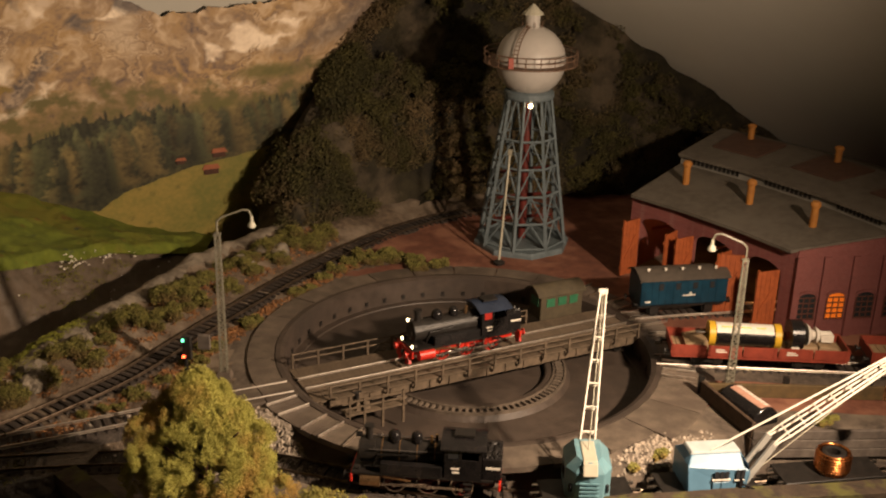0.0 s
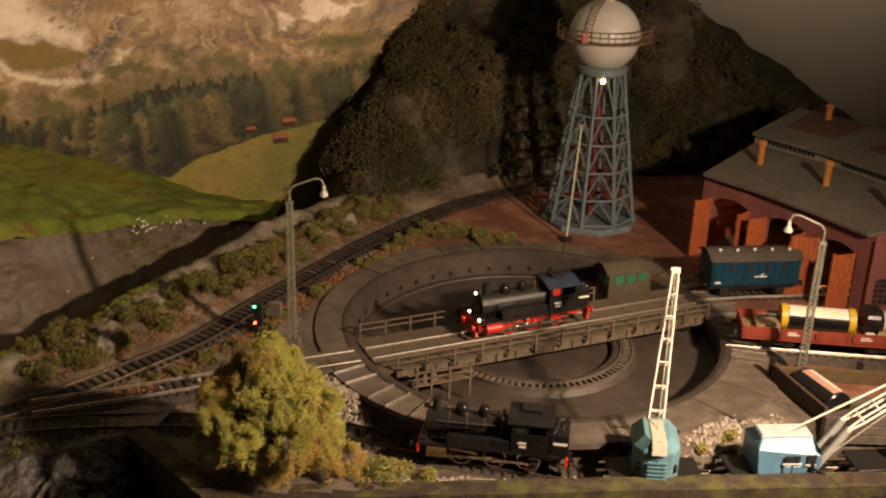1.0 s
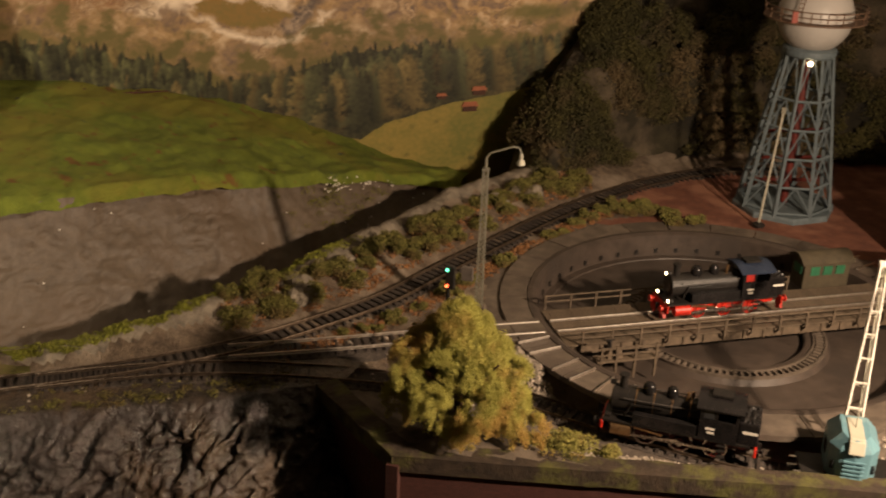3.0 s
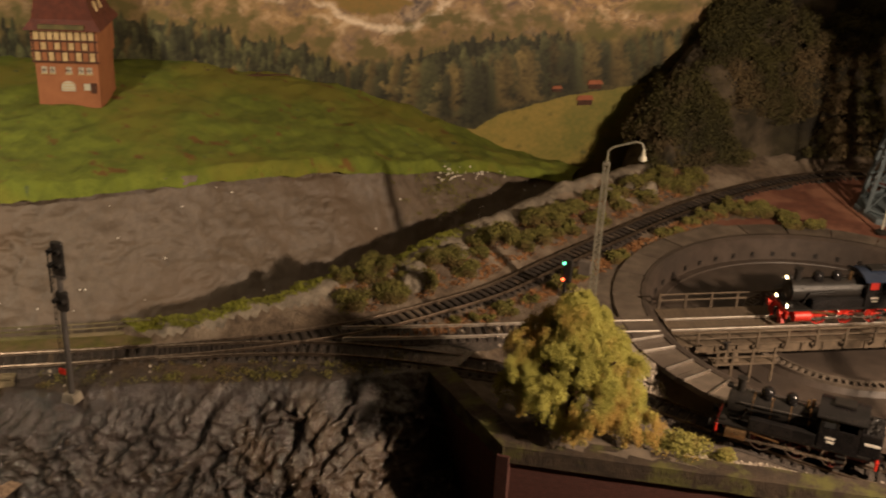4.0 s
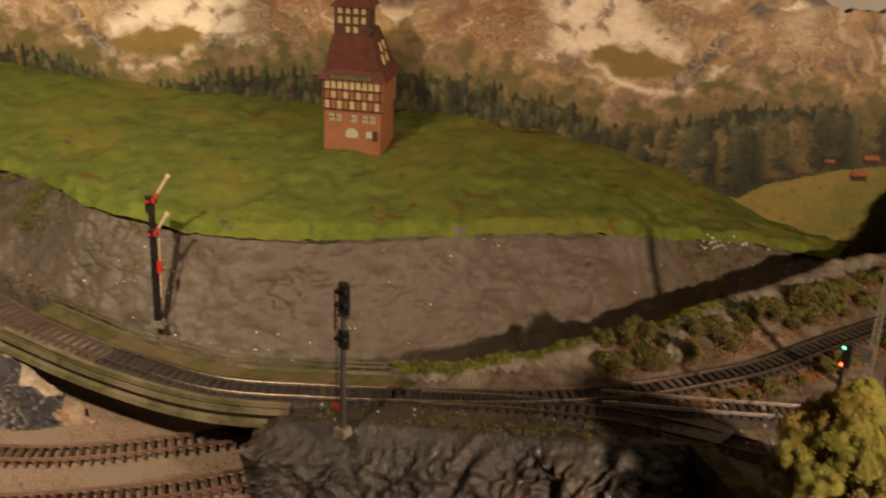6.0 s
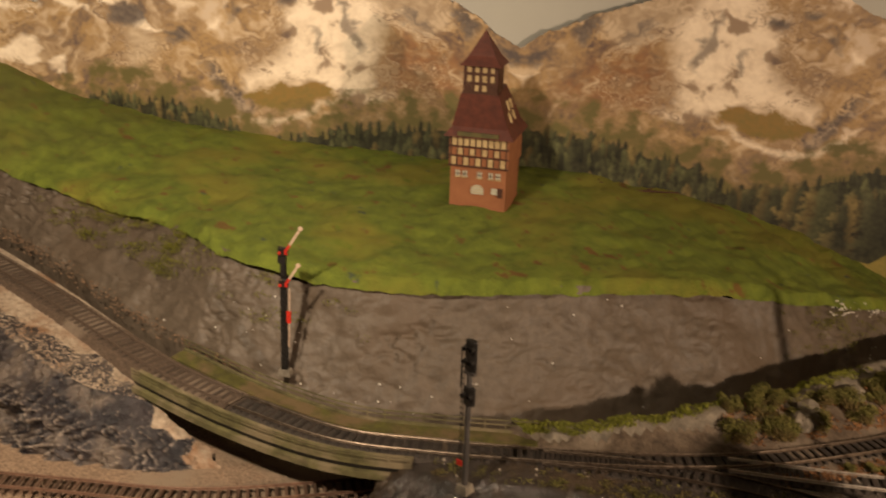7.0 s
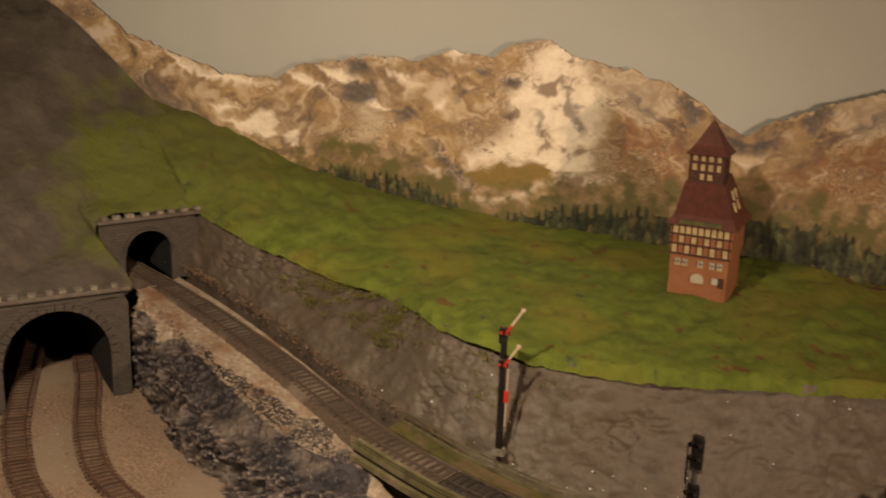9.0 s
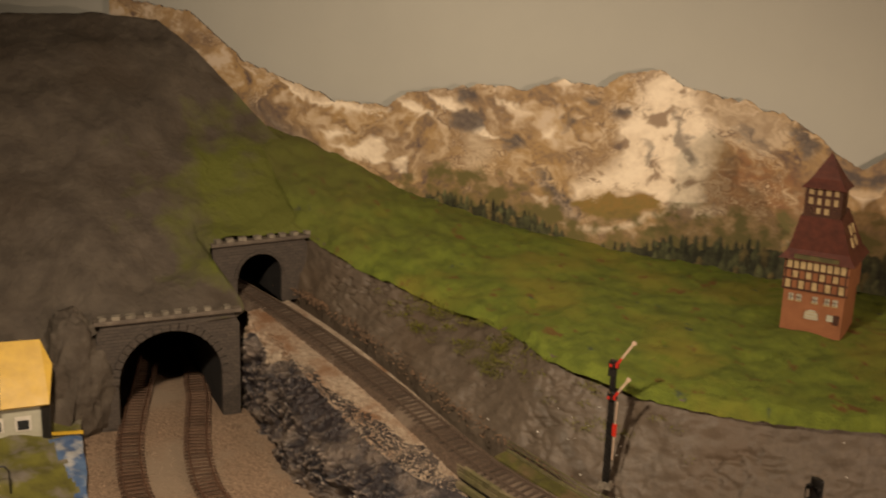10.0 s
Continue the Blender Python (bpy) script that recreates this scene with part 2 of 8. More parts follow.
def box(bm, c, s, rz=0.0, taper=1.0, ry=0.0, rx=0.0):
    m = Matrix.Translation(c) @ Euler((radians(rx), radians(ry), radians(rz))).to_matrix().to_4x4()
    vs = [bm.verts.new(m @ Vector((s[0] / 2 * i * (taper if k > 0 else 1), s[1] / 2 * j * (taper if k > 0 else 1), s[2] / 2 * k))) for k in (-1, 1) for i, j in ((-1, -1), (1, -1), (1, 1), (-1, 1))]
    fs = [bm.faces.new([vs[3], vs[2], vs[1], vs[0]]), bm.faces.new(vs[4:])]
    fs += [bm.faces.new([vs[a], vs[(a + 1) % 4], vs[4 + (a + 1) % 4], vs[4 + a]]) for a in range(4)]
    return fs


def rod(bm, a, b, r, r2=None, n=6, caps=True):
    a, b = Vector(a), Vector(b)
    r2 = r if r2 is None else r2
    q = (b - a).to_track_quat("Z", "Y")
    rings = []
    for p, rad in ((a, r), (b, r2)):
        rings.append([bm.verts.new(p + q @ Vector((rad * math.cos(2 * math.pi * k / n), rad * math.sin(2 * math.pi * k / n), 0))) for k in range(n)])
    for k in range(n):
        bm.faces.new([rings[0][k], rings[0][(k + 1) % n], rings[1][(k + 1) % n], rings[1][k]])
    if caps:
        bm.faces.new(rings[0][::-1])
        bm.faces.new(rings[1])


def lathe(bm, profile, centre=(0, 0, 0), n=24, caps=True):
    """profile: (radius, z) from bottom to top."""
    cx, cy, cz = centre
    rings = [[bm.verts.new((cx + r * math.cos(2 * math.pi * k / n), cy + r * math.sin(2 * math.pi * k / n), cz + z)) for k in range(n)] for r, z in profile]
    for a, b in zip(rings, rings[1:]):
        for k in range(n):
            bm.faces.new([a[k], a[(k + 1) % n], b[(k + 1) % n], b[k]])
    if caps and profile[0][0] > 1e-6:
        bm.faces.new(rings[0][::-1])
    if caps and profile[-1][0] > 1e-6:
        bm.faces.new(rings[-1])


def prism(bm, outline, z0, z1):
    lo = [bm.verts.new((x, y, z0)) for x, y in outline]
    hi = [bm.verts.new((x, y, z1)) for x, y in outline]
    n = len(outline)
    bm.faces.new(lo[::-1])
    bm.faces.new(hi)
    for k in range(n):
        bm.faces.new([lo[k], lo[(k + 1) % n], hi[(k + 1) % n], hi[k]])


def extrude_y(bm, outline, y0, y1):
    """outline in x, z, drawn anticlockwise seen from -y."""
    a = [bm.verts.new((x, y0, z)) for x, z in outline]
    b = [bm.verts.new((x, y1, z)) for x, z in outline]
    n = len(outline)
    bm.faces.new(a)
    bm.faces.new(b[::-1])
    for k in range(n):
        bm.faces.new([a[(k + 1) % n], a[k], b[k], b[(k + 1) % n]])


def rounded(bm, width=0.0006, segments=2):
    bmesh.ops.bevel(bm, geom=bm.edges[:], offset=width, segments=segments, affect="EDGES", profile=0.6)
    return bm


def fbm(x, y, z=0.0, octaves=5):
    return noise.fractal(Vector((x, y, z)), 0.9, 2.1, octaves)


def smooth_line(pts, step):
    """Evenly spaced points and headings along a curve through pts."""
    P = [Vector(p) for p in pts]
    P = [2 * P[0] - P[1], *P, 2 * P[-1] - P[-2]]
    dense = []
    for i in range(1, len(P) - 2):
        for k in range(24):
            t = k / 24
            a, b, c, d = P[i - 1], P[i], P[i + 1], P[i + 2]
            dense.append(0.5 * (2 * b + (c - a) * t + (2 * a - 5 * b + 4 * c - d) * t * t + (3 * b - a - 3 * c + d) * t ** 3))
    dense.append(P[-2])
    out, need = [], 0.0
    for a, b in zip(dense, dense[1:]):
        length = (b - a).length
        while need <= length and length > 1e-9:
            out.append((a + (b - a) * (need / length), (b - a).normalized()))
            need += step
        need -= length
    return out


def ribbon(bm, line, profile):
    """Sweeps a closed profile of (sideways to the right, up) along a line of points and headings."""
    rings = []
    for p, h in line:
        side = Vector((h.y, -h.x, 0)).normalized()
        rings.append([bm.verts.new(p + side * s + Vector((0, 0, u))) for s, u in profile])
    n = len(profile)
    for a, b in zip(rings, rings[1:]):
        for k in range(n):
            bm.faces.new([a[k], b[k], b[(k + 1) % n], a[(k + 1) % n]])
    bm.faces.new(rings[0])
    bm.faces.new(rings[-1][::-1])
    bmesh.ops.recalc_face_normals(bm, faces=bm.faces[:])


def loft(bm, rows, across, rough=0.0, freq=20.0, along=1):
    """A surface through rows of guide curves (each a list of points of equal length), subdivided and roughened."""
    grid = []
    curves = []
    for row in rows:
        P = [Vector(p) for p in row]
        line = []
        for a in range(len(P) - 1):
            p0, p1, p2, p3 = P[max(a - 1, 0)], P[a], P[a + 1], P[min(a + 2, len(P) - 1)]
            for k in range(along):
                t = k / along
                line.append(0.5 * (2 * p1 + (p2 - p0) * t + (2 * p0 - 5 * p1 + 4 * p2 - p3) * t * t + (3 * p1 - p0 - 3 * p2 + p3) * t ** 3))
        line.append(P[-1])
        curves.append(line)
    for i in range(len(curves) - 1):
        for k in range(across[i] + (1 if i == len(curves) - 2 else 0)):
            t = k / across[i]
            grid.append([a.lerp(b, t) for a, b in zip(curves[i], curves[i + 1])])
    verts = []
    for line in grid:
        verts.append([])
        for p in line:
            d = rough * fbm(p.x * freq, p.y * freq, p.z * freq)
            verts[-1].append(bm.verts.new(p + Vector((0.4 * d, -0.5 * d, 0.8 * d))))
    for a, b in zip(verts, verts[1:]):
        for k in range(len(a) - 1):
            bm.faces.new([a[k], a[k + 1], b[k + 1], b[k]])
    bmesh.ops.recalc_face_normals(bm, faces=bm.faces[:])
    return verts


def face_up(bm):
    """Turns an open sheet so that it faces upwards."""
    if sum(f.normal.z for f in bm.faces) < 0:
        bmesh.ops.reverse_faces(bm, faces=bm.faces[:])


def clump(bm, centre, radius, count, leaf, squash=1.0, rng=random):
    """Many small leaf blades in a ragged ball."""
    for _ in range(count):
        d = Vector((rng.gauss(0, 1), rng.gauss(0, 1), rng.gauss(0, 1))).normalized() * radius * (rng.random() ** 0.4)
        p = Vector(centre) + Vector((d.x, d.y, d.z * squash))
        u = Vector((rng.uniform(-1, 1), rng.uniform(-1, 1), rng.uniform(-1, 1))).normalized()
        v = u.orthogonal().normalized()
        s = leaf * rng.uniform(0.6, 1.4)
        w = u.cross(v) * s * 0.35
        bm.faces.new([bm.verts.new(p + u * s), bm.verts.new(p + v * s * 0.5 + w), bm.verts.new(p - u * s * 0.8), bm.verts.new(p - v * s * 0.5 + w)])


def pebble(bm, p, r, rng=random):
    """A small angular stone."""
    top = []
    k = rng.random() * 6.28
    for i in range(4):
        a = k + i * 1.57 + rng.uniform(-0.4, 0.4)
        top.append((bm.verts.new((p[0] + r * 1.1 * math.cos(a), p[1] + r * 1.1 * math.sin(a), p[2] - 0.3 * r)), bm.verts.new((p[0] + r * 0.6 * math.cos(a + 0.3), p[1] + r * 0.6 * math.sin(a + 0.3), p[2] + r * rng.uniform(0.4, 0.9)))))
    for i in range(4):
        a, b = top[i], top[(i + 1) % 4]
        bm.faces.new([a[0], b[0], b[1], a[1]])
    bm.faces.new([t[1] for t in top])


# ---- the room ----
WALL_U = Vector((0.8487, 0.5288, 0.0))      # along the wall with the mountain print
WALL_N = Vector((0.5288, -0.8487, 0.0))     # from that wall into the room
WALL_P = Vector((-0.325, 1.073, 0.0)) - WALL_N * 0.012


def slab(name, corners, thick, material, label, category):
    """A flat wall, floor or ceiling with thickness on the side away from the room."""
    bm = B()
    P = [Vector(c) for c in corners]
    n = (P[1] - P[0]).cross(P[2] - P[0]).normalized()
    a = [bm.verts.new(p) for p in P]
    b = [bm.verts.new(p - n * thick) for p in P]
    bm.faces.new(a)
    bm.faces.new(b[::-1])
    for k in range(len(P)):
        bm.faces.new([a[k], b[k], b[(k + 1) % len(P)], a[(k + 1) % len(P)]])
    bmesh.ops.recalc_face_normals(bm, faces=bm.faces[:])
    return tagged(part(name, bm, material), label, category, kind="structure")


wl, wr = WALL_P - WALL_U * 2.3, WALL_P + WALL_U * 0.36
slab("wall_north", [(wl.x, wl.y, -1.0), (wr.x, wr.y, -1.0), (wr.x, wr.y, 1.9), (wl.x, wl.y, 1.9)], 0.1, M_WALL, "plain beige grey painted wall behind the mountain print", "wall")
# the other walls and the floor are unseen, added dark to limit bounce
slab("wall_west", [(-2.3, -2.2, -1.0), (-2.3, 0.2, -1.0), (-2.3, 0.2, 1.9), (-2.3, -2.2, 1.9)], 0.1, M_ROOMWALL, "unseen room wall, dark to cut bounced light", "wall")
slab("wall_south", [(1.6, -2.2, -1.0), (-2.3, -2.2, -1.0), (-2.3, -2.2, 1.9), (1.6, -2.2, 1.9)], 0.1, M_ROOMWALL, "unseen room wall, dark to cut bounced light", "wall")
slab("wall_east", [(1.6, 1.7, -1.0), (1.6, -2.2, -1.0), (1.6, -2.2, 1.9), (1.6, 1.7, 1.9)], 0.1, M_ROOMWALL, "unseen room wall, dark to cut bounced light", "wall")
slab("floor", [(-2.4, -2.3, -1.0), (1.7, -2.3, -1.0), (1.7, 1.8, -1.0), (-2.4, 1.8, -1.0)], 0.1, M_FLOOR, "unseen room floor, dark to cut bounced light", "floor")


def roof_z(x, y):
    return 0.217 - 0.564 * (x - 0.043) + 0.62 * (1.25 - y)


slab("ceiling_slope", [(x, y, roof_z(x, y)) for x, y in ((1.7, 1.9), (1.7, -0.2), (-0.34, -0.2), (-0.34, 1.9))], 0.05, M_CEILING, "smooth grey white sloping attic ceiling above the engine shed", "ceiling")
slab("ceiling", [(-2.4, -2.3, 1.9), (-2.4, 1.8, 1.9), (1.7, 1.8, 1.9), (1.7, -2.3, 1.9)], 0.1, M_CEILING, "plain off-white ceiling", "ceiling")


# ---- mountain print ----
SNOW_FIELDS = [
    [(-1.262, .192), (-1.243, .187), (-1.227, .199), (-1.211, .207), (-1.204, .198), (-1.201, .178), (-1.218, .173), (-1.237, .172), (-1.252, .178)],
    [(-1.275, .208), (-1.261, .209), (-1.249, .202), (-1.265, .199)],
    [(-1.194, .181), (-1.182, .189), (-1.187, .169), (-1.192, .161), (-1.196, .165)],
    [(-1.327, .262), (-1.304, .255), (-1.279, .243), (-1.248, .238), (-1.205, .235), (-1.242, .229), (-1.273, .233), (-1.305, .243)],
    [(-1.192, .253), (-1.175, .248), (-1.154, .233), (-1.172, .235), (-1.187, .243)],
    [(-1.166, .259), (-1.139, .260), (-1.119, .246), (-1.139, .246), (-1.154, .248)],
    [(-1.111, .237), (-1.101, .225), (-1.082, .219), (-1.087, .215), (-1.104, .216), (-1.112, .224)],
]
SMALL_SNOW = [
    [(-1.091, .264), (-1.070, .254), (-1.053, .245), (-1.061, .245), (-1.081, .252)],
    [(-1.029, .283), (-1.013, .289), (-1.006, .285), (-1.015, .277)],
    [(-1.041, .228), (-1.031, .237), (-1.026, .231), (-1.036, .223)],
    [(-.769, .192), (-.749, .187), (-.717, .197), (-.721, .188), (-.746, .182), (-.763, .185)],
    [(-1.054, .151), (-1.042, .150), (-1.025, .134), (-1.007, .126), (-.982, .123), (-.921, .154), (-.950, .131), (-.987, .114), (-1.022, .123)],
]
GREAT_SNOW = [(-.944, .298), (-.924, .302), (-.902, .282), (-.889, .261), (-.879, .243), (-.886, .222), (-.889, .197), (-.896, .175), (-.897, .163), (-.871, .160), (-.881, .154), (-.908, .157), (-.924, .163), (-.957, .171), (-.995, .162), (-1.010, .154), (-1.012, .168), (-.995, .180), (-.979, .191), (-.967, .208), (-.969, .245), (-.956, .261), (-.952, .285)]
SCREE = [
    [(-1.120, .219), (-1.110, .224), (-1.086, .202), (-1.103, .185), (-1.116, .169), (-1.115, .196)],
    [(-.889, .284), (-.848, .270), (-.818, .258), (-.819, .237), (-.840, .223), (-.864, .236), (-.883, .255)],
]
CRAGS = [
    [(-1.138, .245), (-1.110, .245), (-1.103, .230), (-1.109, .220), (-1.121, .218), (-1.132, .228)],
    [(-1.129, .269), (-1.113, .268), (-1.116, .254), (-1.125, .255)],
    [(-1.004, .268), (-.991, .271), (-.992, .263), (-1.001, .260)],
    [(-.978, .256), (-.958, .264), (-.958, .255), (-.971, .247)],
    [(-1.081, .216), (-1.067, .220), (-1.060, .209), (-1.075, .200)],
    [(-1.022, .243), (-1.014, .245), (-1.015, .234), (-1.019, .231)],
    [(-.818, .253), (-.805, .250), (-.792, .240), (-.799, .230), (-.803, .221), (-.809, .231)],
    [(-.783, .223), (-.771, .219), (-.753, .202), (-.761, .199), (-.771, .209)],
]
RIBS = [
    [(-.917, .263), (-.908, .250), (-.899, .230), (-.897, .208), (-.905, .203), (-.909, .221), (-.915, .237)],
    [(-.946, .230), (-.936, .213), (-.939, .198), (-.944, .212)],
    [(-.865, .254), (-.851, .243), (-.833, .225), (-.843, .232), (-.862, .244)],
    [(-1.047, .185), (-1.037, .182), (-1.026, .164), (-1.014, .152), (-.998, .136), (-1.006, .126), (-1.025, .140), (-1.040, .159)],
    [(-1.364, .235), (-1.325, .214), (-1.287, .190), (-1.246, .169), (-1.262, .164), (-1.307, .180), (-1.345, .203), (-1.370, .221)],
]
RED_SLOPE = [(-.866, .227), (-.840, .223), (-.814, .208), (-.782, .181), (-.765, .157), (-.835, .152), (-.872, .163), (-.886, .193)]
ORANGE_SLOPE = [(-.734, .157), (-.713, .164), (-.702, .156), (-.727, .152)]
ALP = [(-1.011, .148), (-1.001, .157), (-.978, .164), (-.951, .166), (-.921, .166), (-.930, .155), (-.950, .143), (-.977, .137), (-.994, .141)]
SEAM = -.753                                     # the same picture is pasted again beyond it, mirrored


def lattice(x, y, seed):
    """Smooth gradient noise over arrays, about -1 to 1."""
    xi, yi = np.floor(x).astype(np.int64), np.floor(y).astype(np.int64)
    fx, fy = x - xi, y - yi
    sx, sy = fx * fx * fx * (fx * (fx * 6 - 15) + 10), fy * fy * fy * (fy * (fy * 6 - 15) + 10)

    def corner(i, j):
        h = ((xi + i) * 374761393 + (yi + j) * 668265263 + seed * 974634777) & 0x7FFFFFFF
        h = ((h ^ (h >> 13)) * 1274126177) & 0x7FFFFFFF
        a = (h ^ (h >> 16)) * (2 * math.pi / 65536)
        return np.cos(a) * (fx - i) + np.sin(a) * (fy - j)

    a, b = corner(0, 0), corner(1, 0)
    c, d = corner(0, 1), corner(1, 1)
    return 1.5 * ((a + (b - a) * sx) * (1 - sy) + (c + (d - c) * sx) * sy)


def layers(x, y, seed, octaves=4, ridged=False):
    total, amp = np.zeros_like(x), 1.0
    for k in range(octaves):
        n = lattice(x * 2.03 ** k + 13.7 * k, y * 2.03 ** k + 7.1 * k, seed + k)
        total += amp * (1 - 2.2 * np.abs(n) if ridged else n)
        amp *= 0.55
    return total


def within(poly, x, z):
    """Which points of two arrays lie in a polygon."""
    hit = np.zeros(x.shape, bool)
    j = len(poly) - 1
    for i in range(len(poly)):
        (xi, zi), (xj, zj) = poly[i], poly[j]
        if zi != zj:
            hit ^= ((zi > z) != (zj > z)) & (x < (xj - xi) * (z - zi) / (zj - zi) + xi)
        j = i
    return hit


def clear_spot(x, z):
    """The two clearings of the printed wood."""
    return abs(x + .315) < .028 and abs(z - .112) < .020 or abs(x + .262) < .045 and abs(z - .150) < .014


def soft_within(poly, x, z, feather):
    """1 inside a polygon, 0 outside, with a soft border."""
    d = np.full(x.shape, 9.0)
    for (ax, az), (bx, bz) in zip(poly, poly[1:] + poly[:1]):
        ex, ez = bx - ax, bz - az
        t = np.clip(((x - ax) * ex + (z - az) * ez) / (ex * ex + ez * ez + 1e-12), 0, 1)
        d = np.minimum(d, np.hypot(x - ax - t * ex, z - az - t * ez))
    return np.clip(.5 + np.where(within(poly, x, z), d, -d) / feather, 0, 1)


def mountain_print():
    """A cut-out board with a printed alpine view; the vertex colours are the print."""
    x0, x1, step = -1.54, -0.06, 0.00125
    u0, u1 = (x0 + 0.325) / 0.8487, (x1 + 0.325) / 0.8487
    sky = [(-1.54, .352), (-1.436, .336), (-1.406, .310), (-1.372, .281), (-1.324, .264), (-1.265, .243), (-1.205, .240), (-1.184, .258), (-1.101, .275), (-1.06, .272), (-1.023, .287), (-.985, .281), (-.965, .300), (-.935, .303), (-.904, .285), (-.854, .277), (-.81, .259), (-.78, .234), (-.757, .216)]
    sky += [(-.74, .233), (-.687, .258), (-.642, .276), (-.60, .281), (-.583, .298), (-.545, .290), (-.52, .300), (-.47, .275), (-.42, .246), (-.36, .215), (-.29, .222), (-.2, .23), (-.06, .24)]
    sx, sz = [p[0] for p in sky], [p[1] for p in sky]
    nu, nz, zb = int((u1 - u0) / step), 300, -0.06
    top_x = [-1.45, -1.30, -1.17, -1.151, -1.081, -1.043, -1.024, -.99, -.968, -.914, -.861, -.80, -.749, -.70, -.649, -.584, -.56, -.516, -.485, -.447, -.389, -.348, -.328, -.286, -.244, -.06]
    top_z = [.12, .12, .135, .156, .150, .140, .130, .108, .118, .134, .139, .141, .147, .143, .130, .112, .092, .095, .110, .126, .127, .127, .115, .122, .130, .15]
    base_x = [-1.5, -.60, -.544, -.488, -.433, -.409, -.347, -.283, -.24, -.06]
    base_z = [-.05, .03, .03, .022, .009, .026, .046, .057, .069, .10]
    u = np.linspace(u0, u1, nu + 1)
    x = -0.325 + u * 0.8487
    top = np.interp(x, sx, sz) + 0.003 * layers(u * 50, u * 0 + 3.1, 1) + 0.0014 * layers(u * 260, u * 0 + 9.7, 2, 2)
    wood = np.interp(x, top_x, top_z)[:, None]
    low = (np.interp(x, base_x, base_z) + .0015 * layers(u * 60, u * 0 + 8.0, 3, 2))[:, None]
    Z = zb + (top[:, None] - zb) * (np.arange(nz + 1) / nz)[None, :]
    U = np.repeat(u[:, None], nz + 1, 1)
    X = -0.325 + U * 0.8487
    PX = np.where(X < SEAM, X, 2 * SEAM - X)

    def mixc(a, b, t):
        t = np.clip(t, 0, 1)[..., None]
        return np.asarray(a) * (1 - t) + np.asarray(b) * t

    one = np.ones(X.shape + (1,))
    n1, n2, n3 = layers(PX * 14, Z * 18, 11), layers(PX * 52, Z * 56, 21), layers(PX * 230, Z * 230, 31, 3)
    wx, wz = .012 * layers(PX * 30, Z * 30, 41, 3), .012 * layers(PX * 30, Z * 30, 51, 3)
    # rock in relief, lit from one side; ridges run down from the crest
    way = np.tanh(3 * np.sin(PX * 24 + 1.4 + 1.5 * n1))
    rx, rz = (PX + 1.4 * wx + .55 * way * Z) * 21, (Z + 1.4 * wz) * 10
    relief = layers(rx + .16, rz + .12, 61, 6, True) - layers(rx - .10, rz - .08, 61, 6, True)
    fine = layers(PX * 95 + way * Z * 40, Z * 55, 71, 4, True) - layers(PX * 95 + way * Z * 40 - .3, Z * 55 - .2, 71, 4, True)
    rib = .85 * relief + .17 * fine
    c = mixc((0.40, 0.255, 0.115), (0.31, 0.205, 0.115), .45 + .9 * n1) * one
    c = mixc(c, (0.66, 0.50, 0.33), .62 * rib + .18 * n2 + .02)
    c = mixc(c, (0.105, 0.075, 0.075), -.62 * rib - .06 + .30 * n3)
    high = np.clip((Z - .17) / .10, 0, 1)
    c = mixc(c, (0.62, 0.49, 0.36), high * (.75 * relief + .7 * n2 + .4 * n3 - .12))
    sxx, szz = PX + .35 * wx + .0035 * n2 + .0010 * n3 + .003 * relief, Z + .35 * wz + .0035 * n1 + .0010 * n3 + .003 * relief

    def lay(polys, colour, feather, strength=1.0):
        nonlocal c
        for poly in polys:
            lo_x, hi_x = min(p[0] for p in poly) - .03, max(p[0] for p in poly) + .03
            cols = np.where(((PX[:, 0] > lo_x) & (PX[:, 0] < hi_x)))[0]
            if len(cols):
                f = soft_within(poly, sxx[cols], szz[cols], feather) * strength
                c[cols] = mixc(c[cols], colour[cols] if isinstance(colour, np.ndarray) else colour, f)

    red = mixc((0.27, 0.125, 0.055), (0.185, 0.105, 0.058), .5 + .8 * n2 + .3 * n3) * one
    lay([RED_SLOPE], mixc(red, c, .28 + .5 * rib), .03, .95)
    pale = mixc((0.60, 0.47, 0.33), (0.40, 0.29, 0.185), .30 - .55 * rib + .4 * n2)
    lay(SCREE, pale, .014, .85)
    snow = mixc((0.93, 0.78, 0.60), (0.62, 0.48, 0.34), .22 + .5 * np.maximum(0, -rib) + .35 * n2 + .2 * n3)
    great = mixc(snow, (0.33, 0.235, 0.16), 2.2 * (-.70 * rib + .6 * n2 + .2 * fine - .28) + .5 * np.clip((Z - .25) / .05, 0, 1) * (.5 + .6 * n2 + .4 * fine))
    lay([GREAT_SNOW], great, .014)
    lay(SNOW_FIELDS, snow, .005)
    lay(SMALL_SNOW, snow, .005, .9)
    dark = mixc((0.092, 0.075, 0.072), (0.17, 0.135, 0.11), .35 + .5 * rib + .4 * n3)
    lay(CRAGS, dark, .006, .9)
    lay(RIBS[:3], dark, .005, .72)
    lay(RIBS[3:4], mixc(dark, (0.42, 0.32, 0.23), 1.6 * (n2 + .5 * n3 - .05)), .007, .9)
    lay(RIBS[4:], dark, .018, .75)
    lay([ORANGE_SLOPE], mixc((0.38, 0.19, 0.06), (0.28, 0.15, 0.055), .5 + n2) * one, .012, .9)
    alp = mixc((0.27, 0.165, 0.045), (0.21, 0.155, 0.045), .5 + n3 * .5 + n2 * .5 + 20 * (.150 - Z)) * one
    lay([ALP], alp, .003)
    foot = (Z - wood) / .03
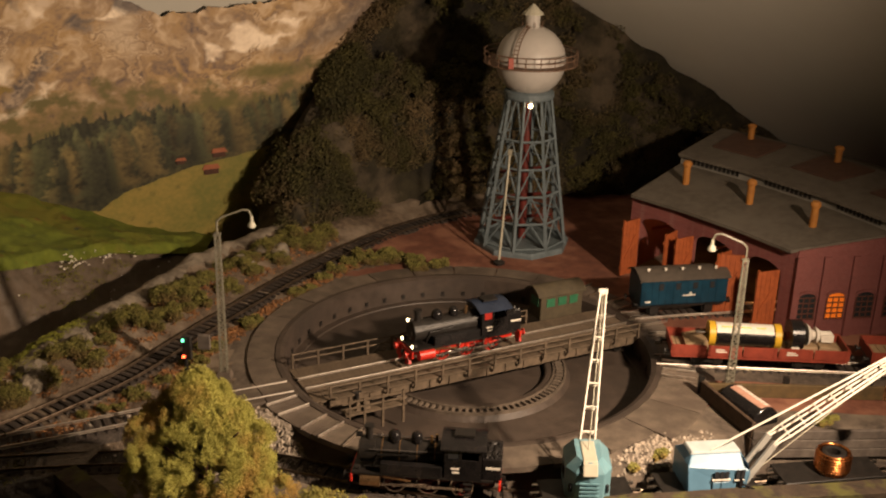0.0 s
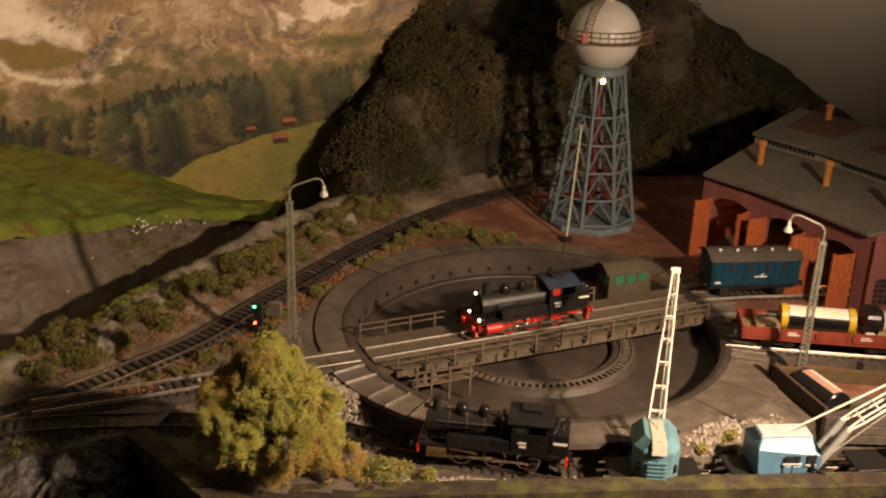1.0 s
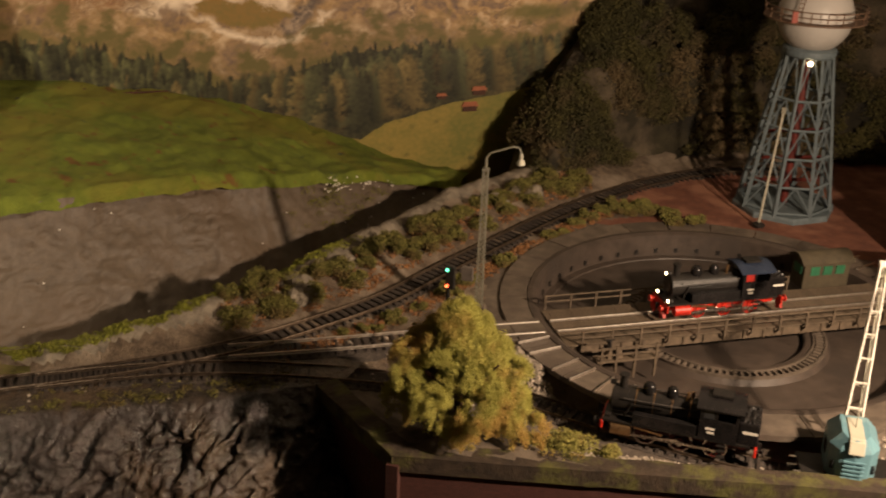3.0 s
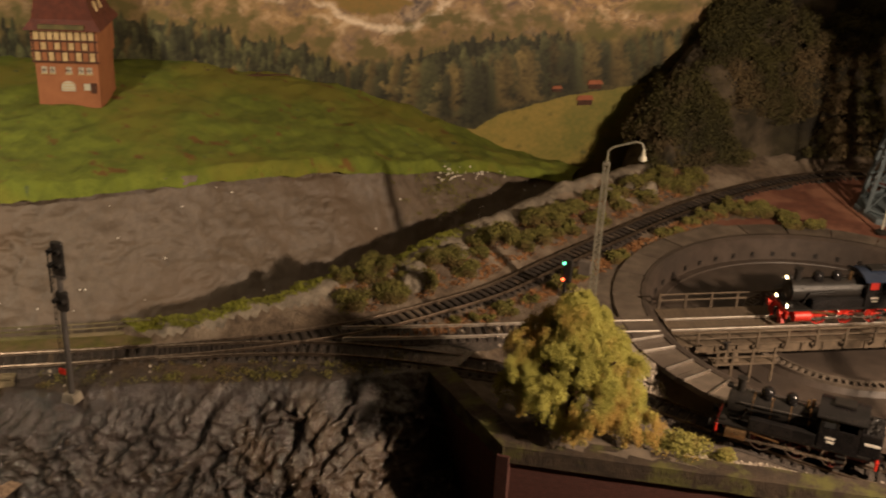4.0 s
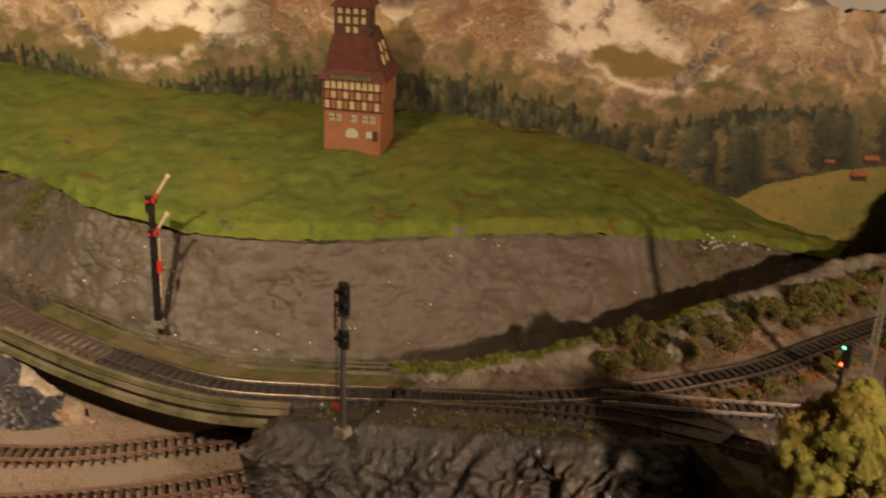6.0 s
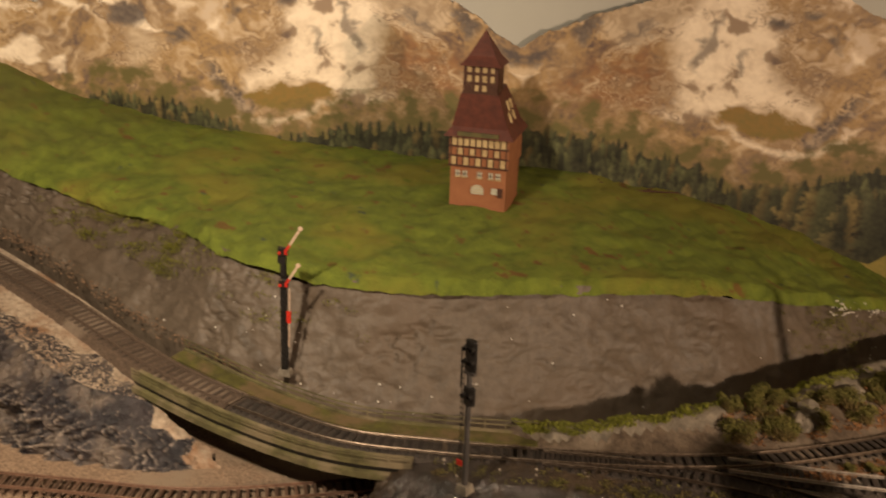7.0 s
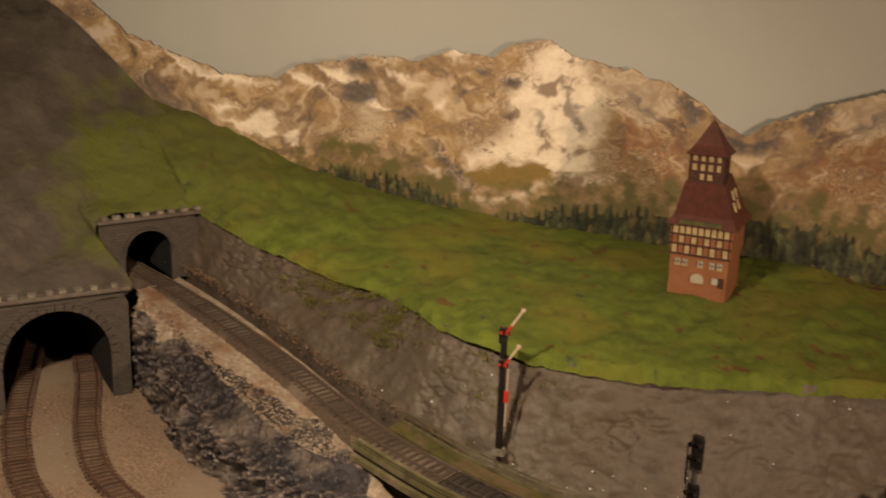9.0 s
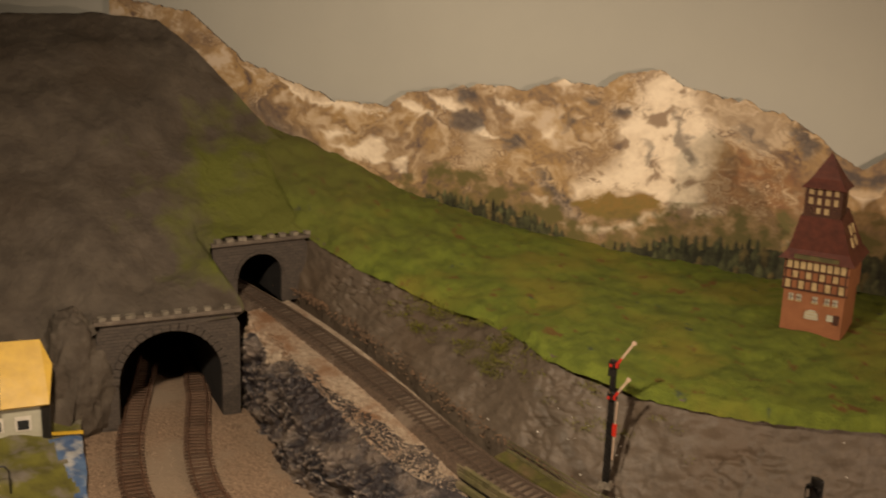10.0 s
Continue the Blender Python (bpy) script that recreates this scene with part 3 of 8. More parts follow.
    scrub = mixc(mixc((0.135, 0.112, 0.038), (0.25, 0.165, 0.075), .5 + 1.1 * n2), (0.055, 0.055, 0.026), 1.6 * (n3 * .5 + n2 - .30))
    c = np.where((foot < 1)[..., None], mixc(scrub, c, foot + .8 * n2 + .25 * n3), c)
    # floor of the wood and the printed meadow
    c = np.where((Z < wood - .017 + .006 * n2)[..., None], mixc((0.022, 0.022, 0.011), (0.058, 0.054, 0.024), .45 + .6 * n3 + .4 * n2) * one, c)
    clear = np.exp(-((X + .315) / .034) ** 2 - ((Z - .112) / .016) ** 2) + np.exp(-((X + .262) / .05) ** 2 - ((Z - .148) / .012) ** 2)
    c = mixc(c, mixc((0.115, 0.105, 0.026), (0.175, 0.14, 0.045), .5 + n2), 2.2 * (clear - .45 + .25 * n2))
    field = mixc((0.150, 0.145, 0.030), (0.275, 0.205, 0.048), .45 + .7 * n1 + .3 * n3 + 5 * (.022 - Z))
    field = mixc(field, (0.085, 0.082, 0.020), 1.5 * (n2 - .40))
    c = np.where((Z < low)[..., None], field, c)
    # the trees, the far ones first
    rng = random.Random(31)
    trees = []
    for k in range(1900):
        x = rng.uniform(x0, x1)
        tp = float(np.interp(x, top_x, top_z)) - .003
        lo = max(float(np.interp(x, base_x, base_z)), tp - .12)
        f = rng.random() ** .9
        h = (.022 + .050 * f) * rng.uniform(.75, 1.15)
        base = tp - h - f * max(0.0, tp - lo - h)
        if base < lo - .002:
            base = lo + rng.uniform(-.002, .003)
            h = min(h, max(.012, tp - base + rng.uniform(-.012, .004)))
        if clear_spot(x, base + .5 * h):
            continue
        autumn = rng.random() < .04 + .16 * f
        if x < -.56:
            autumn = rng.random() < .08
            h = min(h, .026)
            base = max(lo, tp - h - rng.random() * .06)
        tone = rng.uniform(.55, 1.2) * (.8 + .3 * f)
        col = (0.150, 0.112, 0.042) if autumn else (0.048, 0.048, 0.023) if rng.random() < .62 else (0.092, 0.094, 0.040)
        trees.append((base, (x + .325) / .8487, h, h * rng.uniform(.26, .42) * (1.25 if autumn else 1), [v * tone for v in col]))
    trees.sort(reverse=True)
    for base, tu, h, w, col in trees:
        i0, i1 = max(0, int((tu - w - u0) / (u1 - u0) * nu)), min(nu, int((tu + w - u0) / (u1 - u0) * nu) + 1) + 1
        if i1 - i0 < 2:
            continue
        mid = float(top[(i0 + i1) // 2])
        j0, j1 = max(0, int((base - zb) / (mid - zb) * nz) - 3), min(nz + 1, int((base + h - zb) / (mid - zb) * nz) + 4)
        z, uu, nn, mm = Z[i0:i1, j0:j1], U[i0:i1, j0:j1], n3[i0:i1, j0:j1], n2[i0:i1, j0:j1]
        f = (z - base) / h
        half = w * np.clip(1.02 - f, 0.001, 1) ** .55 * np.clip(.45 + 5 * f, 0, 1) * (.80 + .30 * nn + .50 * mm)
        d = (uu - tu) / np.maximum(half, 1e-5)
        hit = (f >= 0) & (f <= 1) & (np.abs(d) < 1)
        lit = (.95 - .45 * d) * (.60 + .50 * f + .30 * nn + .45 * mm)
        edge = np.clip(1.5 * (1 - np.abs(d)), 0, 1) * np.clip(7 * f, 0, 1) * np.clip(6 * (1.02 - f), 0, 1) * hit
        c[i0:i1, j0:j1] = mixc(c[i0:i1, j0:j1], np.asarray(col) * np.clip(lit, .2, 2)[..., None], edge)
    cols = np.concatenate([np.maximum(c, 0.004), one], -1).astype(np.float32).reshape(-1)
    k = np.arange(nu * nz)
    a = (k // nz) * (nz + 1) + k % nz
    base = Vector((-0.325, 1.073, 0.0))
    P = np.stack([base.x + WALL_U.x * U, base.y + WALL_U.y * U, Z], -1).reshape(-1, 3)
    me = bpy.data.meshes.new("mountain_print")
    me.from_pydata(P.tolist(), [], np.stack([a, a + nz + 1, a + nz + 2, a + 1], -1).tolist())
    att = me.color_attributes.new("print", "FLOAT_COLOR", "POINT")
    att.data.foreach_set("color", cols)
    m = mat("printed_paper", (1, 1, 1), (1, 1, 1), 200, 0.6)
    nt = m.node_tree
    at = nt.nodes.new("ShaderNodeAttribute")
    at.attribute_name = "print"
    nt.links.new(at.outputs["Color"], nt.nodes["Principled BSDF"].inputs["Base Color"])
    me.materials.append(m)
    ob = new("mountain_print", me)
    tagged(ob, "cut-out printed board of alpine peaks, fir woods and meadow", "backdrop", kind="structure")
    # the board behind the paper
    bm = B()
    back = base - WALL_N * 0.0006
    front, rear = [], []
    for i in range(0, nu + 1, 3):
        for dest, off in ((front, 0.0), (rear, 0.0025)):
            q = back - WALL_N * off + WALL_U * float(u[i])
            dest.append((bm.verts.new((q.x, q.y, zb)), bm.verts.new((q.x, q.y, float(top[i]) - 0.0002))))
    for i in range(len(front) - 1):
        bm.faces.new([front[i][0], front[i + 1][0], front[i + 1][1], front[i][1]])
        bm.faces.new([rear[i + 1][0], rear[i][0], rear[i][1], rear[i + 1][1]])
        bm.faces.new([front[i][1], front[i + 1][1], rear[i + 1][1], rear[i][1]])
    part("backing_board", bm, M_GREYWOOD, ob)


mountain_print()


def print_hut(u, z, s, roof):
    """A little chalet of the print, a flat cut-out."""
    t = thing("printed_hut", Matrix.Identity(4), "tiny brown chalet cut-out on the printed meadow", "hut")
    base = Vector((-0.325, 1.073, 0.0)) + WALL_N * 0.0008
    for name, outline, m in (("hut_wall", [(-1, 0), (1, 0), (1, .8), (-1, .8)], M_TIMBER), ("hut_roof", [(-1.25, .7), (1.25, .7), (0.9, 1.35), (-0.9, 1.35)], roof)):
        bm = B()
        a = [bm.verts.new(base + WALL_U * (u + s * p) + Vector((0, 0, z + s * q))) for p, q in outline]
        b = [bm.verts.new(v.co + WALL_N * (0.0006 if name == "hut_wall" else 0.0009)) for v in a]
        bm.faces.new(b)
        for k in range(4):
            bm.faces.new([a[k], a[(k + 1) % 4], b[(k + 1) % 4], b[k]])
        bmesh.ops.recalc_face_normals(bm, faces=bm.faces[:])
        part(name, bm, m, t)


M_HUTROOF = mat("brick_red_print", (0.33, 0.11, 0.05), (0.26, 0.085, 0.04), 200, 0.6)
print_hut(0.000, 0.036, 0.0085, M_HUTROOF)
print_hut(0.010, 0.055, 0.0075, M_HUTROOF)
print_hut(-0.034, 0.052, 0.005, M_HUTROOF)


# ---- land ----
def sheet(name, bm, material, label, category, smooth=True):
    face_up(bm)
    return tagged(part(name, bm, material, smooth=smooth), label, category, kind="structure")


# stations from the tunnel to the wood: foot of the grey face, its lip, the foot of the print
STATIONS = [
    ((-1.20, .386, .050), (-1.185, .395, .122), (-1.40, .42, .225)),
    ((-1.10, .388, .046), (-1.09, .412, .098), (-1.27, .49, .175)),
    ((-1.0, .392, .034), (-.99, .438, .083), (-1.15, .56, .130)),
    ((-.87, .388, .018), (-.87, .45, .084), (-1.0, .656, .102)),
    ((-.77, .398, .004), (-.785, .436, .084), (-.88, .732, .092)),
    ((-.69, .422, -.014), (-.69, .468, .076), (-.80, .782, .090)),
    ((-.62, .462, -.022), (-.612, .528, .072), (-.70, .845, .084)),
    ((-.54, .535, -.035), (-.55, .612, .066), (-.60, .907, .066)),
    ((-.47, .62, -.045), (-.487, .712, .054), (-.52, .958, .042)),
    ((-.41, .735, -.055), (-.432, .80, .034), (-.46, .995, .012)),
    ((-.355, .875, -.06), (-.383, .912, .004), (-.385, 1.04, -.025)),
    ((-.29, .985, -.06), (-.315, 1.005, -.03), (-.32, 1.08, -.045)),
]


def lift(p, d, s=0.0):
    return (p[0] + s * 0.0, p[1], p[2] + d)


bm = B()
loft(bm, [[lift(s[0], -0.03) for s in STATIONS], [s[0] for s in STATIONS], [lift(s[1], -0.004) for s in STATIONS]], (3, 56), rough=0.0065, freq=17, along=40)
for v in bm.verts:
    # creases and lumps of hand-laid plaster
    p = v.co
    q = Vector((p.x * 26 + p.z * 10, p.y * 26, p.z * 48))
    crease = max(0.0, 1 - abs(noise.fractal(q, 0.8, 2.2, 3)) * 8) * max(0.0, noise.noise(p * 20 + Vector((5, 1, 2))) + .22)
    d = -0.0060 * crease + 0.0012 * noise.noise(p * 60) + 0.0004 * noise.noise(p * 160)
    v.co += Vector((0.35 * d, -0.75 * d, 0.45 * d))
sheet("grey_rock_face", bm, M_PLASTER, "grey painted plaster rock face below the meadow", "rock face")

M_GRASS = mat("meadow_scatter", (0.165, 0.20, 0.024), (0.095, 0.12, 0.015), 60, 0.95, bump=0.0022, bump_scale=420, c3=(0.185, 0.175, 0.024), scale3=9)
nt = M_GRASS.node_tree
pb = nt.nodes["Principled BSDF"]
src = pb.inputs["Base Color"].links[0].from_socket
for seed, lo, colour in ((3.0, 0.62, (0.15, 0.085, 0.02)), (9.0, 0.60, (0.13, 0.155, 0.015)), (17.0, 0.68, (0.045, 0.06, 0.05))):
    tc = nt.nodes.new("ShaderNodeTexCoord")
    mp = nt.nodes.new("ShaderNodeMapping")
    mp.inputs["Location"].default_value = (seed, seed, 0)
    mp.inputs["Scale"].default_value = (48, 60, 48)
    nz_ = nt.nodes.new("ShaderNodeTexNoise")
    nz_.inputs["Scale"].default_value = 1.0
    nz_.inputs["Detail"].default_value = 5
    mr = nt.nodes.new("ShaderNodeMapRange")
    mr.inputs["From Min"].default_value, mr.inputs["From Max"].default_value = lo, lo + 0.07
    x = nt.nodes.new("ShaderNodeMix")
    x.data_type = "RGBA"
    x.inputs[7].default_value = (*colour, 1)
    nt.links.new(tc.outputs["Object"], mp.inputs[0])
    nt.links.new(mp.outputs[0], nz_.inputs["Vector"])
    nt.links.new(nz_.outputs[0], mr.inputs["Value"])
    nt.links.new(mr.outputs[0], x.inputs[0])
    nt.links.new(src, x.inputs[6])
    src = x.outputs[2]
tc = nt.nodes.new("ShaderNodeTexCoord")
sx = nt.nodes.new("ShaderNodeSeparateXYZ")
nzn = nt.nodes.new("ShaderNodeTexNoise")
nzn.inputs["Scale"].default_value, nzn.inputs["Detail"].default_value = 20, 6
ad = nt.nodes.new("ShaderNodeMath")
ad.operation = "MULTIPLY_ADD"
ad.inputs[1].default_value = 0.30
mr = nt.nodes.new("ShaderNodeMapRange")
mr.inputs["From Min"].default_value, mr.inputs["From Max"].default_value = -0.90, -1.18
x = nt.nodes.new("ShaderNodeMix")
x.data_type = "RGBA"
x.inputs[7].default_value = (0.108, 0.102, 0.025, 1)
nt.links.new(tc.outputs["Object"], sx.inputs[0])
nt.links.new(tc.outputs["Object"], nzn.inputs["Vector"])
nt.links.new(nzn.outputs[0], ad.inputs[0])
nt.links.new(sx.outputs[0], ad.inputs[2])
nt.links.new(ad.outputs[0], mr.inputs["Value"])
nt.links.new(mr.outputs[0], x.inputs[0])
nt.links.new(src, x.inputs[6])
nt.links.new(x.outputs[2], pb.inputs["Base Color"])

bm = B()
edge = []
for k, s in enumerate(STATIONS):
    p, q = Vector(s[1]), Vector(s[0])
    edge.append(tuple(p + (q - p) * 0.07 + Vector((0.002, -0.0055, 0.001))))
loft(bm, [edge, [lift(s[1], 0.0045) for s in STATIONS], [tuple(Vector(s[1]).lerp(Vector(s[2]), .45) + Vector((0, 0, .009))) for s in STATIONS], [lift(s[2], 0.004) for s in STATIONS], [(s[2][0] - 0.03, s[2][1] + 0.03, s[2][2]) for s in STATIONS]], (5, 22, 22, 1), rough=0.006, freq=22, along=24)
for v in bm.verts:
    v.co.z += 0.0016 * fbm(v.co.x * 90, v.co.y * 90, 4.0, 3)
sheet("meadow", bm, M_GRASS, "bright green scatter meadow with brown patches on a slope", "meadow")

# trough between the bank and the grey face, and the lower level with its gravel
bm = B()
bmesh.ops.create_grid(bm, x_segments=60, y_segments=60, size=0.5)
for v in bm.verts:
    v.co = Vector((-0.9875 + v.co.x * 0.965, 0.30 + v.co.y * 1.4, -0.052))
    v.co.z += 0.002 * fbm(v.co.x * 18, v.co.y * 18)
sheet("gravel_ground", bm, M_GRAVEL, "brown grey gravel bed of the lower tracks", "ground")

M_BROWNRAIL = mat("dusty_rail", (0.11, 0.075, 0.052), (0.07, 0.048, 0.034), 300, 0.6)
M_BROWNSLEEPER = mat("dusty_sleeper", (0.088, 0.062, 0.044), (0.058, 0.040, 0.029), 400, 0.8, per_object=0.25)

# ---- tracks: centre lines at the rail tops ----
T_MAIN = [(-1.30, .33, .053), (-1.17, .343, .0455), (-1.06, .352, .036), (-.92, .352, .0245), (-.78, .349, .011), (-.69, .360, .003), (-.605, .378, 0), (-.538, .414, 0), (-.472, .458, 0), (-.413, .502, 0), (-.357, .555, 0), (-.315, .612, 0), (-.285, .662, 0), (-.257, .732, 0), (-.226, .805, 0), (-.19, .886, 0), (-.147, .965, 0), (-.10, 1.03, 0), (-.04, 1.085, 0), (.04, 1.12, 0)]
TT = Vector((-0.021, 0.738, 0.0))
TT_R, TT_ANGLE = 0.157, 30.0
TDIR = Vector((math.cos(radians(TT_ANGLE)), math.sin(radians(TT_ANGLE)), 0))
TSIDE = Vector((-TDIR.y, TDIR.x, 0))
TB = TT - TSIDE * 0.0077                         # middle of the bridge track
T_LEAD = [tuple(TT - TDIR * 0.40 - TSIDE * .001), tuple(TT - TDIR * 0.32 - TSIDE * .004), tuple(TB - TDIR * 0.25 + TSIDE * .003), tuple(TB - TDIR * 0.157)]
T_FRONT = [(-.472, .455, 0), (-.41, .492, 0), (-.357, .515, 0), (-.30, .535, -.003), (-.24, .555, -.009), (-.19, .568, -.014), (-.15, .571, -.017), (-.105, .562, -.018), (-.05, .551, -.018), (.01, .544, -.018), (.08, .547, -.018), (.2, .572, -.018), (.34, .606, -.018), (.5, .645, -.018)]
T_LOW_A = [(-1.32, .33, -.044), (-1.2, .275, -.044), (-1.15, .257, -.044), (-1.026, .203, -.044), (-.931, .18, -.044), (-.84, .192, -.044), (-.75, .245, -.044), (-.67, .30, -.044), (-.59, .392, -.044), (-.52, .48, -.044)]
T_LOW_B = [(-1.32, .27, -.044), (-1.2, .212, -.044), (-1.13, .178, -.044), (-1.057, .148, -.044), (-.965, .124, -.044), (-.86, .124, -.044), (-.76, .165, -.044), (-.68, .215, -.044), (-.59, .300, -.044), (-.5, .42, -.044)]


def track(name, pts, label, rail_m, sleeper_m, bed_m, pitch=0.0072, bed=0.024, skip=None):
    t = thing(name, Matrix.Identity(4), label, "railway track", kind="structure")
    line = smooth_line(pts, 0.008)
    for s in (-1, 1):
        bm = B()
        o = s * 0.00865
        ribbon(bm, line, [(o - .00065, -.0005), (o - .0002, 0), (o + .0002, 0), (o + .00065, -.0005), (o + .0005, -.0008), (o + .0002, -.0008), (o + .0002, -.0018), (o + .0008, -.0022), (o - .0008, -.0022), (o - .0002, -.0018), (o - .0002, -.0008), (o - .0005, -.0008)])
        part("rail", bm, rail_m, t)
    if bed_m:
        bm = B()
        ribbon(bm, [(p + Vector((0, 0, 0.0004 * fbm(p.x * 90, p.y * 90))), h) for p, h in line], [(-bed, -.012), (-bed * .72, -.0036), (-.008, -.0034), (.008, -.0034), (bed * .72, -.0036), (bed, -.012)])
        part("ballast_bed", bm, bed_m, t)
    bm = B()
    box(bm, (0, 0, 0), (0.0025, 0.027, 0.0016), taper=0.9)
    first = part("sleeper", bm, sleeper_m, t)
    rng = random.Random(5)
    laid = 0
    for p, h in smooth_line(pts, pitch):
        a = math.degrees(math.atan2(h.y, h.x)) + rng.uniform(-1.2, 1.2)
        m = pose(p.x, p.y, p.z - 0.0029, 0, 0, a)
        if laid == 0:
            first.matrix_basis = m
        else:
            shared("sleeper", first.data, t, m)
        laid += 1
    return t


track("main_track", T_MAIN[5:], "curved main track with dark sleepers round the turntable", M_DULLRAIL, M_SLEEPER, M_BALLAST, bed=0.021)
track("climbing_track", T_MAIN[:6], "brown weathered track climbing to the upper tunnel", M_BROWNRAIL, M_BROWNSLEEPER, M_BROWNBALLAST, bed=0.021)
track("lead_track", T_LEAD, "straight track leading to the turntable", M_RAIL, M_SLEEPER, M_BALLAST, bed=0.02)
track("front_track", T_FRONT, "siding track along the brick retaining wall", M_DULLRAIL, M_SLEEPER, M_BALLAST, bed=0.021)
track("lower_track", T_LOW_A, "rusty lower track curving out of the stone tunnel", M_RUSTRAIL, M_RUSTSLEEPER, None)
track("lower_track", T_LOW_B, "rusty lower track curving out of the stone tunnel", M_RUSTRAIL, M_RUSTSLEEPER, None)


# ---- upper plate with the turntable pit cut out ----
MAIN_XY = np.array([(p.x, p.y) for p, _ in smooth_line(T_MAIN, 0.01)])
FRONT_XY = np.array([(p.x, p.y, p.z) for p, _ in smooth_line(T_FRONT, 0.01)])
BANK = [(-.66, .36), (-.56, .44), (-.475, .50), (-.43, .553), (-.388, .625), (-.365, .69), (-.327, .79), (-.30, .88), (-.25, .96), (-.17, 1.06)]
BX, BY = [b[1] for b in BANK], [b[0] for b in BANK]


def bank_edge(y):
    return float(np.interp(y, BX, BY))


PAR = Vector((0.2, 0.047, 0)).normalized()       # run of the front wall


def wall_front(x):
    """y of the front wall's outer edge."""
    if x < -0.287:
        return 0.0
    if x < -0.213:
        return 0.456 + (-0.213 - x) * (0.517 - 0.456) / 0.072
    return 0.456 + (x + 0.213) * 0.2


def rock_edge(x):
    """y of the rock's upper edge."""
    if x > -.288:
        return wall_front(x) - 0.03
    return float(np.interp(x, [-.55, -.50, -.45, -.39, -.335, -.288], [.378, .392, .424, .458, .490, .518]))


def plate_z(x, y):
    z = -0.0035 + 0.0006 * fbm(x * 40, y * 40)
    d = np.hypot(MAIN_XY[:, 0] - x, MAIN_XY[:, 1] - y)
    k = int(d.argmin())
    dm = float(d[k])
    e = bank_edge(y)
    if x < MAIN_XY[k][0] and dm > 0.012 and y > 0.47:
        t = min(1.0, (dm - 0.012) / 0.03)
        z += (0.011 + 0.004 * fbm(x * 30, y * 30)) * t
        r = abs(x - (e + 0.010)) / 0.016
        if r < 1 and y > 0.50:
            z += (0.006 + 0.003 * fbm(x * 45, y * 45, 3.0)) * (1 - r * r) * min(1.0, (y - 0.50) / 0.08)
    if x < e:
        z -= min(0.07, (e - x) * 2.2)
    f = np.hypot(FRONT_XY[:, 0] - x, FRONT_XY[:, 1] - y)
    kf = int(f.argmin())
    zf = float(FRONT_XY[kf][2]) - 0.0045
    df = float(f[kf])
    below = y < FRONT_XY[kf][1]
    reach = (0.008 if -.215 < x < -.09 else 0.020) if not below else 0.06
    w = 1 - min(1.0, max(0.0, (df - 0.016) / reach))
    if x > 0.13 and y < 0.64:
        w = 1.0 if y < 0.60 + 0.235 * (x - 0.13) else w
    z = z * (1 - w) + (zf + 0.0015 * fbm(x * 60, y * 60) * min(1, df * 40)) * w
    if x < -0.25:
        d = y - rock_edge(x)
        z -= max(0.0, 0.03 - d) * 0.35
    return z


def yard_sheet():
    bm = B()
    step = 0.0045
    nx, ny = int((0.62 + 0.62) / step), int((1.32 - 0.36) / step)
    V = {}
    for i in range(nx + 1):
        for j in range(ny + 1):
            x, y = -0.62 + i * step, 0.36 + j * step
            if x < bank_edge(y) - 0.07 or y < wall_front(x) + 0.001:
                continue
            if x < -0.25 and y < rock_edge(x) + 0.004:
                continue
            V[i, j] = (x, y)
    faces = []
    for i in range(nx):
        for j in range(ny):
            q = [(i, j), (i + 1, j), (i + 1, j + 1), (i, j + 1)]
            if all(k in V for k in q):
                c = Vector((-0.62 + (i + .5) * step, 0.36 + (j + .5) * step, 0))
                if (c - TT).length > TT_R + 0.010:
                    faces.append(q)
    made = {}
    for q in faces:
        vs = []
        for k in q:
            if k not in made:
                x, y = V[k]
                made[k] = bm.verts.new((x, y, plate_z(x, y)))
            vs.append(made[k])
        f = bm.faces.new(vs)
        x, y = V[q[0]]
        d = float(np.hypot(MAIN_XY[:, 0] - x, MAIN_XY[:, 1] - y).min())
        left = x < float(MAIN_XY[int(np.hypot(MAIN_XY[:, 0] - x, MAIN_XY[:, 1] - y).argmin())][0])
        rr = (Vector((x, y, 0)) - TT).length
        red = (y > 0.885 and x > -0.15 and not left) or (x > 0.13 and 0.655 < y < 0.70) or (x > 0.10 and y > 0.76)
        f.material_index = 3 if left and d > 0.009 and x < bank_edge(y) + 0.022 + 0.010 * fbm(x * 50, y * 50) and y > 0.47 else 1 if (left and d > 0.009) or (d < 0.075 and rr > 0.2 and y < 0.93 and x < -.1) else (2 if red else 0)
    return bm


bm = yard_sheet()
sheet("yard_ground", bm, [M_GROUND, M_BANK, M_REDGROUND, M_PALEROCK], "dark cindery yard ground around the turntable with red paved patches", "ground")

# rock promontory with the dark front face
ROCK_TOP = [(-.556, .425, -.006), (-.551, .395, -.008), (-.534, .378, -.006), (-.50, .392, -.003), (-.45, .424, -.004), (-.39, .458, -.005), (-.335, .490, -.006), (-.275, .537, -.006)]
ROCK_BACK = [(-.545, .435, -.006), (-.535, .435, -.003), (-.52, .435, -.003), (-.49, .443, -.003), (-.45, .468, -.003), (-.39, .512, -.003), (-.34, .55, -.004), (-.27, .56, -.004)]
ROCK_SHOULDER = [(-.566, .428, -.03), (-.560, .376, -.028), (-.537, .352, -.025), (-.50, .366, -.022), (-.45, .399, -.022), (-.39, .435, -.022), (-.335, .466, -.022), (-.279, .511, -.022)]
